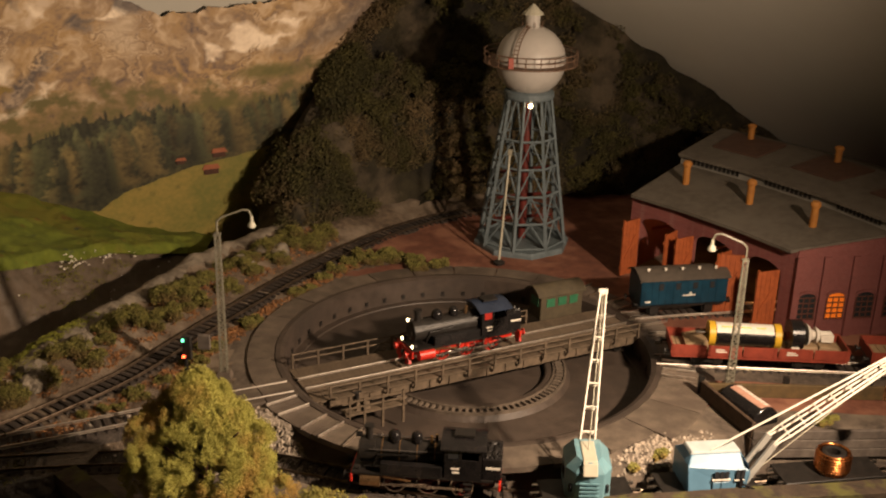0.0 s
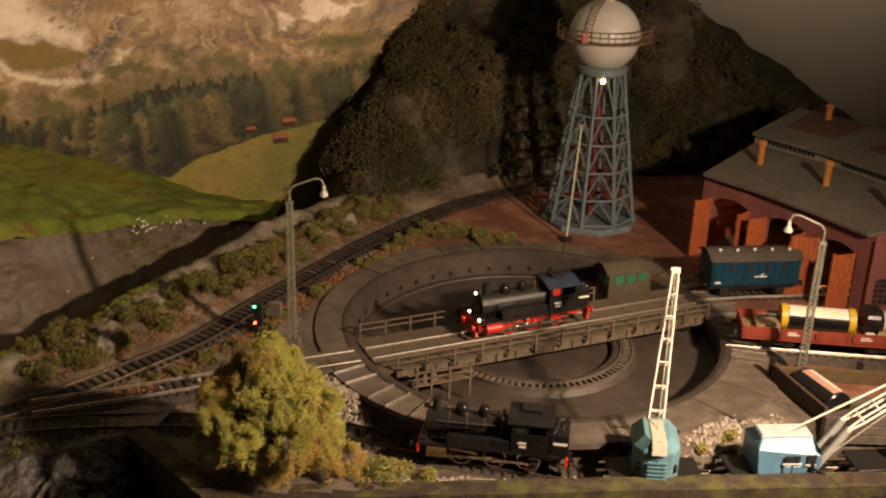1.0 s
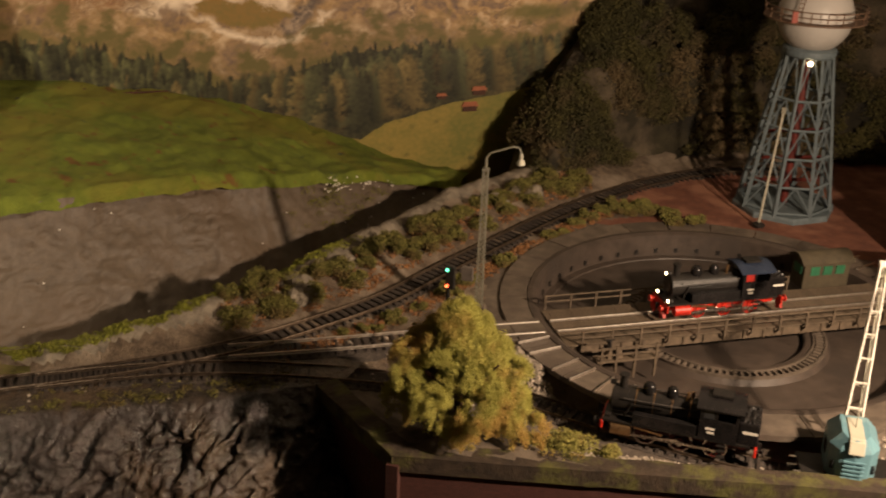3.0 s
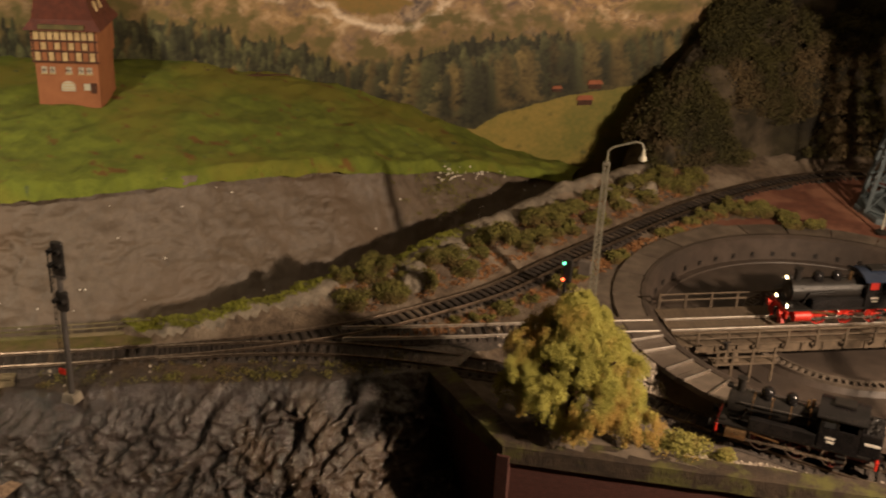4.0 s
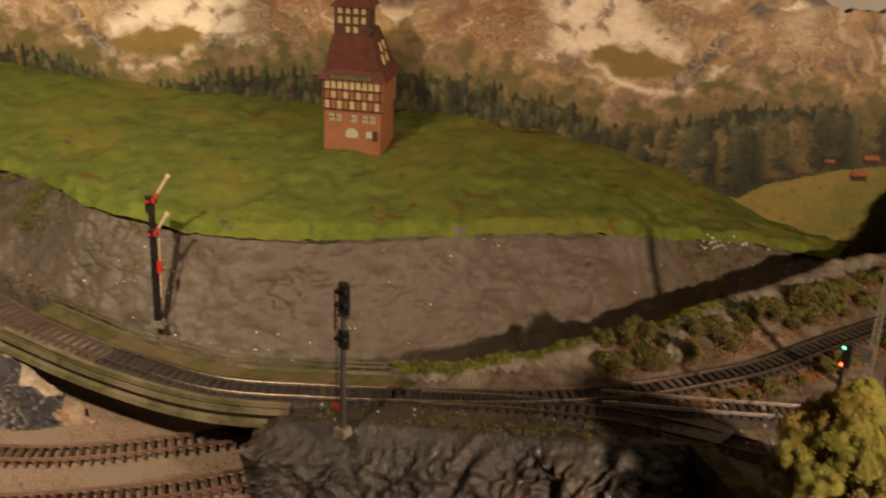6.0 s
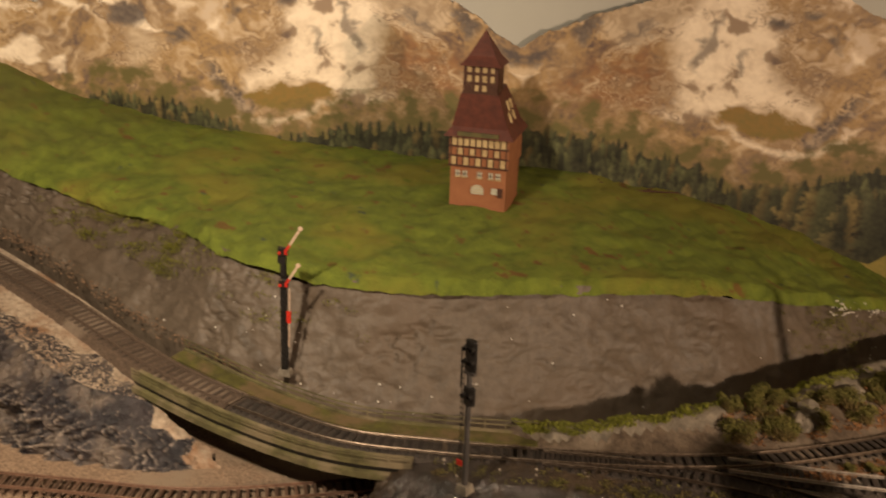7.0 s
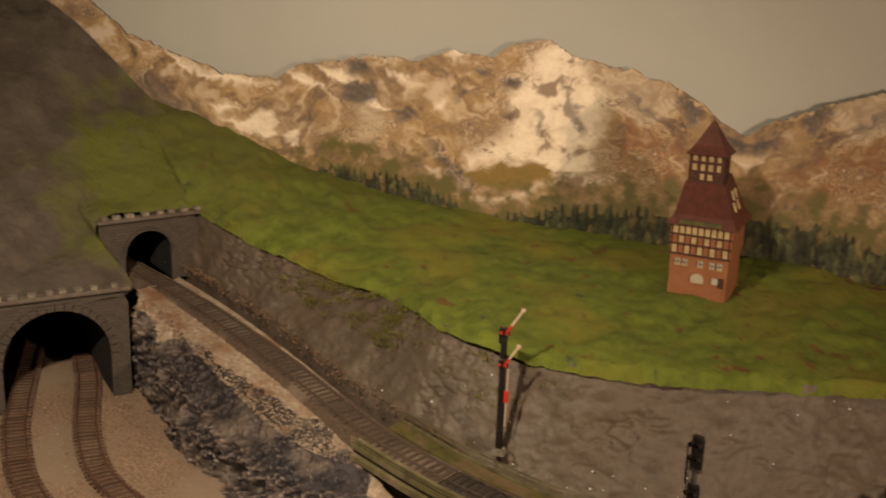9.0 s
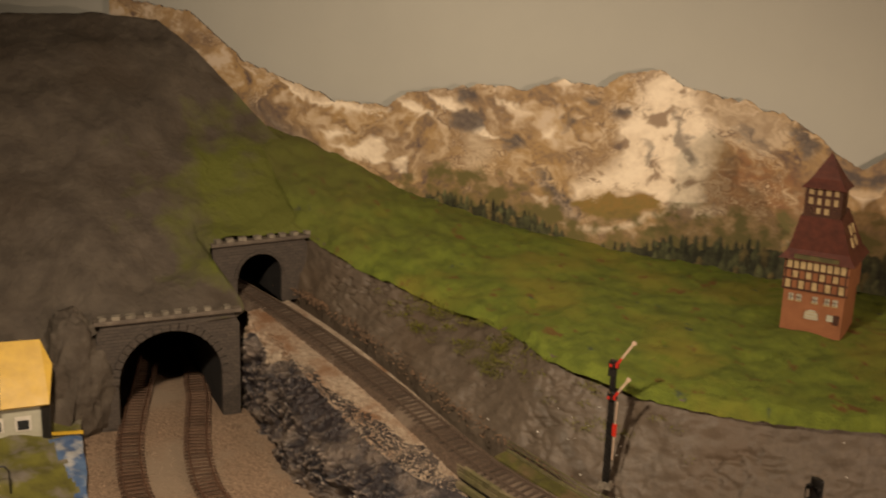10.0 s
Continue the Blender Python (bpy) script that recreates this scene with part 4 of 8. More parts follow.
ROCK_FOOT = [(-.566, .43, -.09), (-.556, .366, -.09), (-.530, .330, -.09), (-.485, .335, -.09), (-.44, .360, -.09), (-.384, .395, -.09), (-.325, .415, -.09), (-.243, .481, -.09)]
ROCK_LOW = [(p[0], p[1] - (0.05 if k < 7 else 0.0), -0.208) for k, p in enumerate(ROCK_FOOT)]
bm = B()
loft(bm, [ROCK_BACK, ROCK_TOP, ROCK_SHOULDER, ROCK_FOOT, ROCK_LOW], (8, 16, 64, 20), rough=0.0, along=60)
for v in bm.verts:
    p = v.co
    deep = min(1.0, max(0.0, (-0.006 - p.z) / 0.014))
    w = Vector((p.x + p.z * .5, p.y, p.z - p.x * .4))
    warp = 0.35 * fbm(p.x * 22, p.y * 22, p.z * 22, 2)
    d = 0.009 * fbm(w.x * 13, w.y * 13, w.z * 16, 3)
    d -= 0.0130 * (abs(fbm(w.x * 22 + warp, w.y * 22, w.z * 40 + 7 - 18 * w.x + warp, 4)) - .25)
    d -= 0.0050 * (abs(fbm(w.x * 70, w.y * 70, w.z * 110 + 3 * warp, 4)) - .25) * (0.6 + 1.2 * fbm(p.x * 15, p.y * 15, p.z * 15 + 4, 2))
    v.co += Vector((-0.35 * d, -0.9 * d, 0.25 * d)) * deep
    v.co += Vector((noise.noise(p * 210), -noise.noise(p * 190 + Vector((4, 0, 0))), noise.noise(p * 170 + Vector((0, 9, 0))))) * .0016 * deep
    if deep < 1:
        v.co.z += (1 - deep) * 0.0011 * fbm(p.x * 50, p.y * 50)
sheet("rock_promontory", bm, M_ROCK, "dark painted plaster rock cliff under the siding", "rock")

# rock abutment between the lower tracks and the climbing main track
A_BACK = [(-1.16, .37, .040), (-1.06, .375, .031), (-.95, .372, .022), (-.86, .368, .013), (-.79, .366, .004), (-.755, .372, -.004)]
A_TOP = [(-1.145, .315, .040), (-1.06, .312, .028), (-.95, .300, .016), (-.86, .294, .006), (-.80, .302, -.002), (-.762, .33, -.012)]
A_MID = [(-1.125, .296, .012), (-1.04, .292, .004), (-.94, .272, -.008), (-.85, .268, -.016), (-.785, .285, -.022), (-.735, .335, -.026)]
A_FOOT = [(-1.115, .290, -.054), (-1.02, .272, -.054), (-.93, .255, -.054), (-.84, .250, -.054), (-.765, .275, -.054), (-.69, .345, -.054)]
bm = B()
loft(bm, [A_BACK, A_TOP, A_MID, A_FOOT], (30, 34, 40), rough=0.0, along=80)
bm.normal_update()
for v in bm.verts:
    p = v.co
    steep = min(1.0, max(0.06, (0.9 - abs(v.normal.z)) / 0.3))
    d = 0.008 * fbm(p.x * 20, p.y * 20, p.z * 20, 3) - 0.013 * (abs(fbm(p.x * 34 - p.z * 30, p.y * 34, p.z * 40, 4)) - .25) - 0.0065 * abs(fbm(p.x * 95, p.y * 95, p.z * 110, 4))
    v.co += Vector((-0.3 * d, -0.9 * d, 0.3 * d)) * steep
for f in bm.faces:
    c = f.calc_center_median()
    main = float(np.hypot(MAIN_XY[:, 0] - c.x, MAIN_XY[:, 1] - c.y).min())
    reach = 0.047 - 0.024 * min(1.0, max(0.0, (c.x + .96) / .14))
    f.material_index = 1 if main + 0.012 * fbm(c.x * 30, c.y * 30, c.z * 30, 3) < reach else 0
M_VIOLETROCK = mat("violet_brown_rock", (0.044, 0.035, 0.036), (0.006, 0.005, 0.008), 36, 0.34, bump=0.005, bump_scale=110, c3=(0.13, 0.10, 0.08), scale3=30, spec=0.5)
# the pale ridge colour also stands in for raking highlights on this slope
edge_wear_highlight(M_VIOLETROCK, (0.46, 0.37, 0.30), 0.515, 0.63)
M_PALEBED = mat("pale_track_bed", (0.46, 0.365, 0.27), (0.25, 0.185, 0.13), 200, 0.95, bump=0.001, bump_scale=500, c3=(0.22, 0.12, 0.065), scale3=18)
sheet("rock_abutment", bm, [M_VIOLETROCK, M_PALEBED], "violet grey craggy rock slope beside the lower tracks", "rock")

# left mountain above the tunnels
bm = B()
rows = [
    [(-1.09, .02, -.06), (-1.10, .10, -.03), (-1.129, .15, .053), (-1.1015, .285, .053), (-1.175, .288, .108), (-1.168, .392, .112), (-1.13, .43, .11)],
    [(-1.20, .0, .04), (-1.20, .09, .07), (-1.19, .16, .098), (-1.175, .27, .092), (-1.21, .29, .125), (-1.21, .39, .128), (-1.19, .44, .13)],
    [(-1.32, -.04, .12), (-1.32, .06, .15), (-1.31, .16, .18), (-1.30, .25, .185), (-1.30, .32, .19), (-1.30, .39, .185), (-1.30, .44, .185)],
    [(-1.47, -.12, .22), (-1.47, .02, .25), (-1.46, .14, .28), (-1.45, .22, .29), (-1.45, .29, .300), (-1.425, .345, .300), (-1.385, .385, .277)],
    [(-1.60, -.2, .27), (-1.60, -.02, .295), (-1.58, .08, .31), (-1.57, .16, .315), (-1.55, .22, .330), (-1.51, .29, .334), (-1.46, .345, .330)],
    [(-1.75, -.25, .25), (-1.75, -.06, .27), (-1.75, .04, .28), (-1.74, .10, .28), (-1.72, .15, .28), (-1.66, .22, .31), (-1.54, .32, .315)],
]
loft(bm, rows, (8, 12, 14, 12, 6), rough=0.012, freq=12, along=12)
M_MOUNT = mat("brown_grey_plaster", (0.100, 0.080, 0.060), (0.060, 0.047, 0.036), 34, 0.8, bump=0.004, bump_scale=75, c3=(0.066, 0.050, 0.036), scale3=8)
nt = M_MOUNT.node_tree
pb = nt.nodes["Principled BSDF"]
src = pb.inputs["Base Color"].links[0].from_socket
tc = nt.nodes.new("ShaderNodeTexCoord")
ds = nt.nodes.new("ShaderNodeVectorMath")
ds.operation = "DISTANCE"
ds.inputs[1].default_value = (-1.19, 0.42, 0.16)
nzn = nt.nodes.new("ShaderNodeTexNoise")
nzn.inputs["Scale"].default_value = 22
nzn.inputs["Detail"].default_value = 6
ad = nt.nodes.new("ShaderNodeMath")
ad.operation = "MULTIPLY_ADD"
ad.inputs[1].default_value = -0.26
mr = nt.nodes.new("ShaderNodeMapRange")
mr.inputs["From Min"].default_value, mr.inputs["From Max"].default_value = 0.06, -0.02
x = nt.nodes.new("ShaderNodeMix")
x.data_type = "RGBA"
x.inputs[7].default_value = (0.105, 0.112, 0.018, 1)
nt.links.new(tc.outputs["Object"], ds.inputs[0])
nt.links.new(tc.outputs["Object"], nzn.inputs["Vector"])
nt.links.new(nzn.outputs[0], ad.inputs[0])
nt.links.new(ds.outputs["Value"], ad.inputs[2])
nt.links.new(ad.outputs[0], mr.inputs["Value"])
nt.links.new(mr.outputs[0], x.inputs[0])
nt.links.new(src, x.inputs[6])
nt.links.new(x.outputs[2], pb.inputs["Base Color"])
sheet("tunnel_mountain", bm, M_MOUNT, "brown grey plaster mountain with mossy patches above two tunnels", "mountain")

# dark wooded hill behind the water tower
bm = B()
rows = [
    [(-.275, .945, -.03), (-.225, .970, .0), (-.17, 1.03, .0), (-.10, 1.085, .0), (.0, 1.15, .0), (.12, 1.17, .0), (.25, 1.2, .0), (.42, 1.22, -.02), (.62, 1.2, -.05)],
    [(-.262, .99, -.02), (-.215, 1.02, .030), (-.155, 1.07, .05), (-.09, 1.12, .06), (.0, 1.18, .05), (.12, 1.19, .05), (.25, 1.22, .03), (.42, 1.235, -.005), (.62, 1.22, -.05)],
    [(-.262, 1.045, .010), (-.222, 1.08, .085), (-.175, 1.12, .13), (-.10, 1.15, .145), (.0, 1.19, .145), (.12, 1.20, .145), (.25, 1.215, .095), (.42, 1.245, .02), (.62, 1.235, -.05)],
    [(-.262, 1.085, .035), (-.215, 1.12, .115), (-.16, 1.16, .175), (-.10, 1.18, .24), (.0, 1.205, .29), (.12, 1.215, .265), (.25, 1.225, .18), (.42, 1.23, .10), (.62, 1.25, .02)],
    [(-.250, 1.118, .06), (-.20, 1.145, .14), (-.14, 1.19, .215), (-.06, 1.22, .30), (.0, 1.27, .30), (.12, 1.28, .26), (.25, 1.28, .17), (.42, 1.28, .04), (.62, 1.28, -.05)],
]
loft(bm, rows, (8, 10, 10, 4), rough=0.022, freq=20, along=12)
sheet("wooded_hill", bm, M_HILL, "dark scrubby hillside with brown rock behind the water tower", "hill")

# backing below the layout so that nothing is open underneath
slab("layout_board", [(-1.75, -.30, -.21), (.75, -.30, -.21), (.75, 1.5, -.21), (-1.75, 1.5, -.21)], 0.02, M_DARKWOOD, "dark board under the layout", "board")


# ---- brick retaining wall ----
def brick_wall():
    t = thing("retaining_wall", Matrix.Identity(4), "dark red brick retaining wall with a mossy coping", "wall", kind="structure")
    line = [Vector((-.287, .519, 0)), Vector((-.213, .456, 0)), Vector((.62, .456 + .833 * .2, 0))]
    for a, b in zip(line, line[1:]):
        d = (b - a).normalized()
        n = Vector((d.y, -d.x, 0))
        ang = math.degrees(math.atan2(d.y, d.x))
        c = (a + b) / 2
        bm = B()
        box(bm, (c.x - n.x * .004, c.y - n.y * .004, -.107), ((b - a).length, .008, .196), ang)
        part("wall_face", bm, M_WALLBRICK, t)
        bm = B()
        box(bm, (c.x - n.x * .005, c.y - n.y * .005, -.0095), ((b - a).length + .004, .016, .012), ang)
        bmesh.ops.subdivide_edges(bm, edges=[e for e in bm.edges if e.calc_length() > .05], cuts=60)
        for v in bm.verts:
            v.co.z += .0012 * fbm(v.co.x * 80, v.co.y * 80)
        part("coping", bm, M_COPING, t)
    bm = B()
    box(bm, (-.213, .454, -.105), (.008, .006, .19), 0)
    part("corner_pillar", bm, M_WALLBRICK, t)


M_COPING = mat("mossy_coping", (0.058, 0.040, 0.026), (0.028, 0.020, 0.014), 120, 0.9, bump=0.0008, bump_scale=400, c3=(0.085, 0.080, 0.022), scale3=45)
brick_wall()


# ---- tunnel portals ----
def portal(name, place, rz, half, top, r, floor, depth, label, material, arch_x=0.0):
    """A stone portal wall in local x, z with an arched bore running back along +y."""
    t = thing(name, pose(*place, 0, 0, rz), label, "tunnel portal", kind="structure")
    n = 20
    spring = top - 0.012 - r
    arch = [(arch_x + r * math.cos(math.pi * k / n), spring + r * math.sin(math.pi * k / n)) for k in range(n + 1)]
    inner = [(arch_x + r, floor), *arch, (arch_x - r, floor)]
    outer = []
    for x, z in inner:
        if z <= floor + 1e-6:
            outer.append((half if x > arch_x else -half, floor))
        else:
            a = math.atan2(z - spring, x - arch_x)
            k = min((half - arch_x * math.copysign(1, math.cos(a))) / max(1e-6, abs(math.cos(a))), (top - spring) / max(1e-6, math.sin(a)) if math.sin(a) > 0 else 9)
            outer.append((arch_x + k * math.cos(a), spring + k * math.sin(a)))
    # corners of the wall
    bm = B()
    fi = [bm.verts.new((x, 0, z)) for x, z in inner]
    fo = [bm.verts.new((x, 0, z)) for x, z in outer]
    for k in range(len(inner) - 1):
        bm.faces.new([fi[k], fo[k], fo[k + 1], fi[k + 1]])
    bmesh.ops.recalc_face_normals(bm, faces=bm.faces[:])
    g = bmesh.ops.extrude_face_region(bm, geom=bm.faces[:])
    for v in g["geom"]:
        if isinstance(v, bmesh.types.BMVert):
            v.co.y += 0.006
    bmesh.ops.recalc_face_normals(bm, faces=bm.faces[:])
    part("portal_wall", bm, material, t)
    bm = B()
    a = [bm.verts.new((x, .004, z)) for x, z in inner]
    b = [bm.verts.new((x, depth, z)) for x, z in inner]
    for k in range(len(inner) - 1):
        bm.faces.new([a[k], b[k], b[k + 1], a[k + 1]])
    bm.faces.new(b[::-1])
    part("bore", bm, M_BORE, t, "dark tunnel lining")
    bm = B()
    for k in range(n):
        p, q = arch[k], arch[k + 1]
        cx, cz = (p[0] + q[0]) / 2, (p[1] + q[1]) / 2
        a = math.degrees(math.atan2(cz - spring, cx - arch_x))
        box(bm, (arch_x + (cx - arch_x) * 1.06, -.0006, spring + (cz - spring) * 1.06), (r * .14, .004, r * .145), 0, ry=-a)
    part("arch_ring", bm, material, t)
    bm = B()
    box(bm, (0, .001, top + .002), (2 * half + .004, .011, .004))
    part("coping", rounded(bm, .0008), M_CONCRETE, t)
    rng = random.Random(8)
    bm = B()
    k = -half + .006
    while k < half:
        box(bm, (k, .001, top + .0055), (rng.uniform(.006, .009), .007, .004), rng.uniform(-6, 6))
        k += rng.uniform(.012, .02)
    part("coping_stones", bm, M_PALEROCK, t)
    return t


M_BORE = mat("near_black_lining", (0.012, 0.010, 0.009), (0.02, 0.017, 0.015), 60, 0.95)
portal("lower_portal", (-1.113, .2135, 0), 78.5, .070, .060, .0515, -.053, .22, "grey cut stone tunnel portal over the lower tracks", M_STONE)
portal("upper_portal", (-1.169, .342, 0), 84, .054, .108, .0255, .038, .2, "small grey tunnel portal of the climbing track", M_STONE, -.002)


# ---- turntable ----
def turntable():
    t = thing("turntable_pit", pose(*TT), "round concrete turntable pit with an inner ring rail", "turntable")
    n = 96
    bm = B()
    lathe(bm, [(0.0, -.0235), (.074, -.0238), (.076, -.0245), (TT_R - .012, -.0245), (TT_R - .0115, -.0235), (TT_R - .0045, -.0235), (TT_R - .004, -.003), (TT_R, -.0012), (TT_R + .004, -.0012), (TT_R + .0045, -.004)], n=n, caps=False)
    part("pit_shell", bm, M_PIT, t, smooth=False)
    bm = B()
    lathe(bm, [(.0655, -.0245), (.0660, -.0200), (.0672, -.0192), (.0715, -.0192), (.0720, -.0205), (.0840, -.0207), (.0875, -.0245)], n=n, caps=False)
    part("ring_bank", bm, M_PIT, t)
    for r in (.0735, .0832):
        bm = B()
        lathe(bm, [(r - .0008, -.0207), (r - .0008, -.0182), (r + .0008, -.0182), (r + .0008, -.0207)], n=n, caps=False)
        part("ring_rail", bm, M_CONCRETE, t)
    bm = B()
    box(bm, (0, 0, 0), (.006, .0022, .003))
    first = part("ring_tooth", bm, M_CONCRETE, t)
    for k in range(90):
        a = 2 * math.pi * k / 90
        m = pose(.0785 * math.cos(a), .0785 * math.sin(a), -.0198, 0, 0, math.degrees(a))
        if k:
            shared("ring_tooth", first.data, t, m)
        else:
            first.matrix_basis = m
    bm = B()
    box(bm, (0, 0, 0), (.0012, .0034, .0045))
    first = part("wall_slot", bm, M_BLACKMATT, t)
    for k in range(48):
        a = 2 * math.pi * (k + .5) / 48
        m = pose((TT_R - .0048) * math.cos(a), (TT_R - .0044) * math.sin(a), -.0185, 0, 0, math.degrees(a))
        if k:
            shared("wall_slot", first.data, t, m)
        else:
            first.matrix_basis = m
    # drain cover and shallow stain plates on the pit floor
    bm = B()
    lathe(bm, [(.009, -.0236), (.009, -.0226), (.0075, -.0222), (0, -.0222)], (-.05, .075, 0), 20)
    part("drain_cover", bm, M_BLACKMATT, t)
    # sector plates round the rim
    rng = random.Random(3)
    k = 0
    plates = 26
    for k in range(plates):
        a0, a1 = 360 * k / plates, 360 * (k + 1) / plates - .35
        mid = (a0 + a1) / 2
        wide = .031 if 205 < mid < 262 else .047 if 318 < mid < 360 else .027
        if 262 <= mid <= 318:
            wide = .032
        bm = B()
        pts = [(TT_R + .0047, a0), (TT_R + .0047, mid), (TT_R + .0047, a1), (TT_R + wide, a1), (TT_R + wide, mid), (TT_R + wide, a0)]
        prism(bm, [(r * math.cos(radians(a)), r * math.sin(radians(a))) for r, a in pts], -.006, -.0018 + rng.uniform(-.0004, .0004))
        part("rim_slab", bm, M_CONCRETE, t)
    # paved strip under the lead track
    for k in range(2):
        bm = B()
        c = TB - TDIR * (.171 + .026 * k) + TSIDE * .001 * k - TT
        box(bm, (c.x, c.y, -.0028), (.0255, .032, .0034), TT_ANGLE - k)
        part("rim_slab", rounded(bm, .0003, 1), M_CONCRETE, t)
    # stub rails that end at the pit
    for ang in (221.5, 235, 247, 350, -2 + 360 - 4, 12, 24, 37, 50):
        for s in (-1, 1):
            bm = B()
            a = radians(ang)
            d = Vector((math.cos(a), math.sin(a), 0))
            sd = Vector((-d.y, d.x, 0)) * .00865 * s
            c = d * (TT_R + .018) + sd
            box(bm, (c.x, c.y, -.0006), (.027, .0008, .0022), ang)
            part("stub_rail", rounded(bm, .0002, 1), M_RAIL, t)


turntable()


def turntable_bridge():
    t = thing("turntable_bridge", pose(TB.x, TB.y, 0, 0, 0, TT_ANGLE), "weathered turntable bridge with plank deck and railings", "bridge")
    L = TT_R - .006
    for s in (-1, 1):
        bm = B()
        box(bm, (0, s * .00865, -.0008), (2 * L, .0013, .0022))
        part("rail", rounded(bm, .0004, 1), M_RAIL, t)
        bm = B()
        e = s * .0262
        box(bm, (0, e, -.0078), (2 * L - .008, .0016, .0085))
        for k in range(17):
            box(bm, (-L + .012 + k * (2 * L - .024) / 16, e + s * .0013, -.0078), (.0014, .0016, .0078))
        part("girder", bm, M_BRIDGEWOOD, t)
    bm = B()
    box(bm, (0, 0, 0), (.00470, .0590, .0014))
    first = part("plank", bm, M_BRIDGEWOOD, t)
    n = 64
    rng = random.Random(2)
    for k in range(n):
        m = pose(-L + .0025 + k * (2 * L - .005) / (n - 1), rng.uniform(-.0004, .0004), -.0030, 0, 0, rng.uniform(-.4, .4))
        if k:
            shared("plank", first.data, t, m)
        else:
            first.matrix_basis = m
    for s in (-1, 1):
        x0, x1 = (-L + .004, L - .080) if s > 0 else (-L + .012, L - .004)
        e = s * .0318
        for h in (.0042, .0092):
            bm = B()
            box(bm, ((x0 + x1) / 2, e, h), (x1 - x0, .0009, .0012))
            part("railing_bar", rounded(bm, .0003, 1), M_BRIDGEWOOD, t)
        k = 0
        x = x0
        while x <= x1 + 1e-4:
            bm = B()
            box(bm, (x, e, .0025), (.0016, .0016, .0150))
            if s < 0:
                rod(bm, (x, e + .0006, -.004), (x, e + .008, -.0135), .0009, n=4)
            part("railing_post", bm, M_BRIDGEWOOD, t)
            x += (x1 - x0) / (10 if s > 0 else 12)
            k += 1
    # drive housing at the pit end
    bm = B()
    box(bm, (-L + .040, -.0511, -.004), (.050, .010, .0016))
    box(bm, (-L + .030, -.0501, .0005), (.012, .007, .007), taper=.8)
    part("drive_platform", bm, M_BRIDGEWOOD, t)
    for x in (.018, .030, .045, .062):
        bm = B()
        box(bm, (-L + x, -.0555, -.0055), (.0016, .0016, .028))
        part("platform_post", bm, M_BRIDGEWOOD, t)
    bm = B()
    box(bm, (-L + .040, -.0555, .0068), (.05, .001, .0012))
    box(bm, (-L + .040, -.0555, .0015), (.05, .001, .0012))
    part("platform_railing", bm, M_BRIDGEWOOD, t)
    bm = B()
    rod(bm, (-L + .026, -.0503, .004), (-L + .026, -.0503, .011), .0016, n=10)
    box(bm, (-L + .026, -.0503, .0115), (.007, .001, .001))
    part("winch", bm, M_BLACKMATT, t)
    for x in (-L + .012, L - .012):
        for s in (-1, 1):
            bm = B()
            rod(bm, (x, s * .012, -.019), (x, s * .015, -.019), .0045, n=16)
            part("carrier_wheel", bm, M_BLACKMATT, t)
    # operator's cabin at the far end
    hut = part("cabin_body", cabin_body(), M_HUT, t, "olive cabin with green windows")
    for x, y, w in ((.096, -.0, .008), (.108, .0, .008), (.120, .0, .008)):
        bm = B()
        box(bm, (x, .0314, .0125), (.0085, .0012, .008))
        part("window", bm, M_GREENWIN, hut)
    bm = B()
    box(bm, (.0858, .0415, .0125), (.0012, .011, .008))
    part("window", bm, M_GREENWIN, hut)
    bm = B()
    prof = [(-.0125 + .025 * k / 8, .0205 + .0065 * math.sin(math.pi * k / 8)) for k in range(9)]
    pr = [(y, z) for y, z in prof] + [(y, z - .0014) for y, z in reversed(prof)]
    a = [bm.verts.new((.082, .0415 + y, z)) for y, z in pr]
    b = [bm.verts.new((.132, .0415 + y, z)) for y, z in pr]
    for k in range(len(pr)):
        bm.faces.new([a[k], a[(k + 1) % len(pr)], b[(k + 1) % len(pr)], b[k]])
    bm.faces.new(a[::-1])
    bm.faces.new(b)
    bmesh.ops.recalc_face_normals(bm, faces=bm.faces[:])
    part("cabin_roof", bm, M_HUT, t)


def cabin_body():
    bm = B()
    box(bm, (.1080, .0415, .0085), (.044, .020, .025))
    return rounded(bm, .0005, 1)


turntable_bridge()


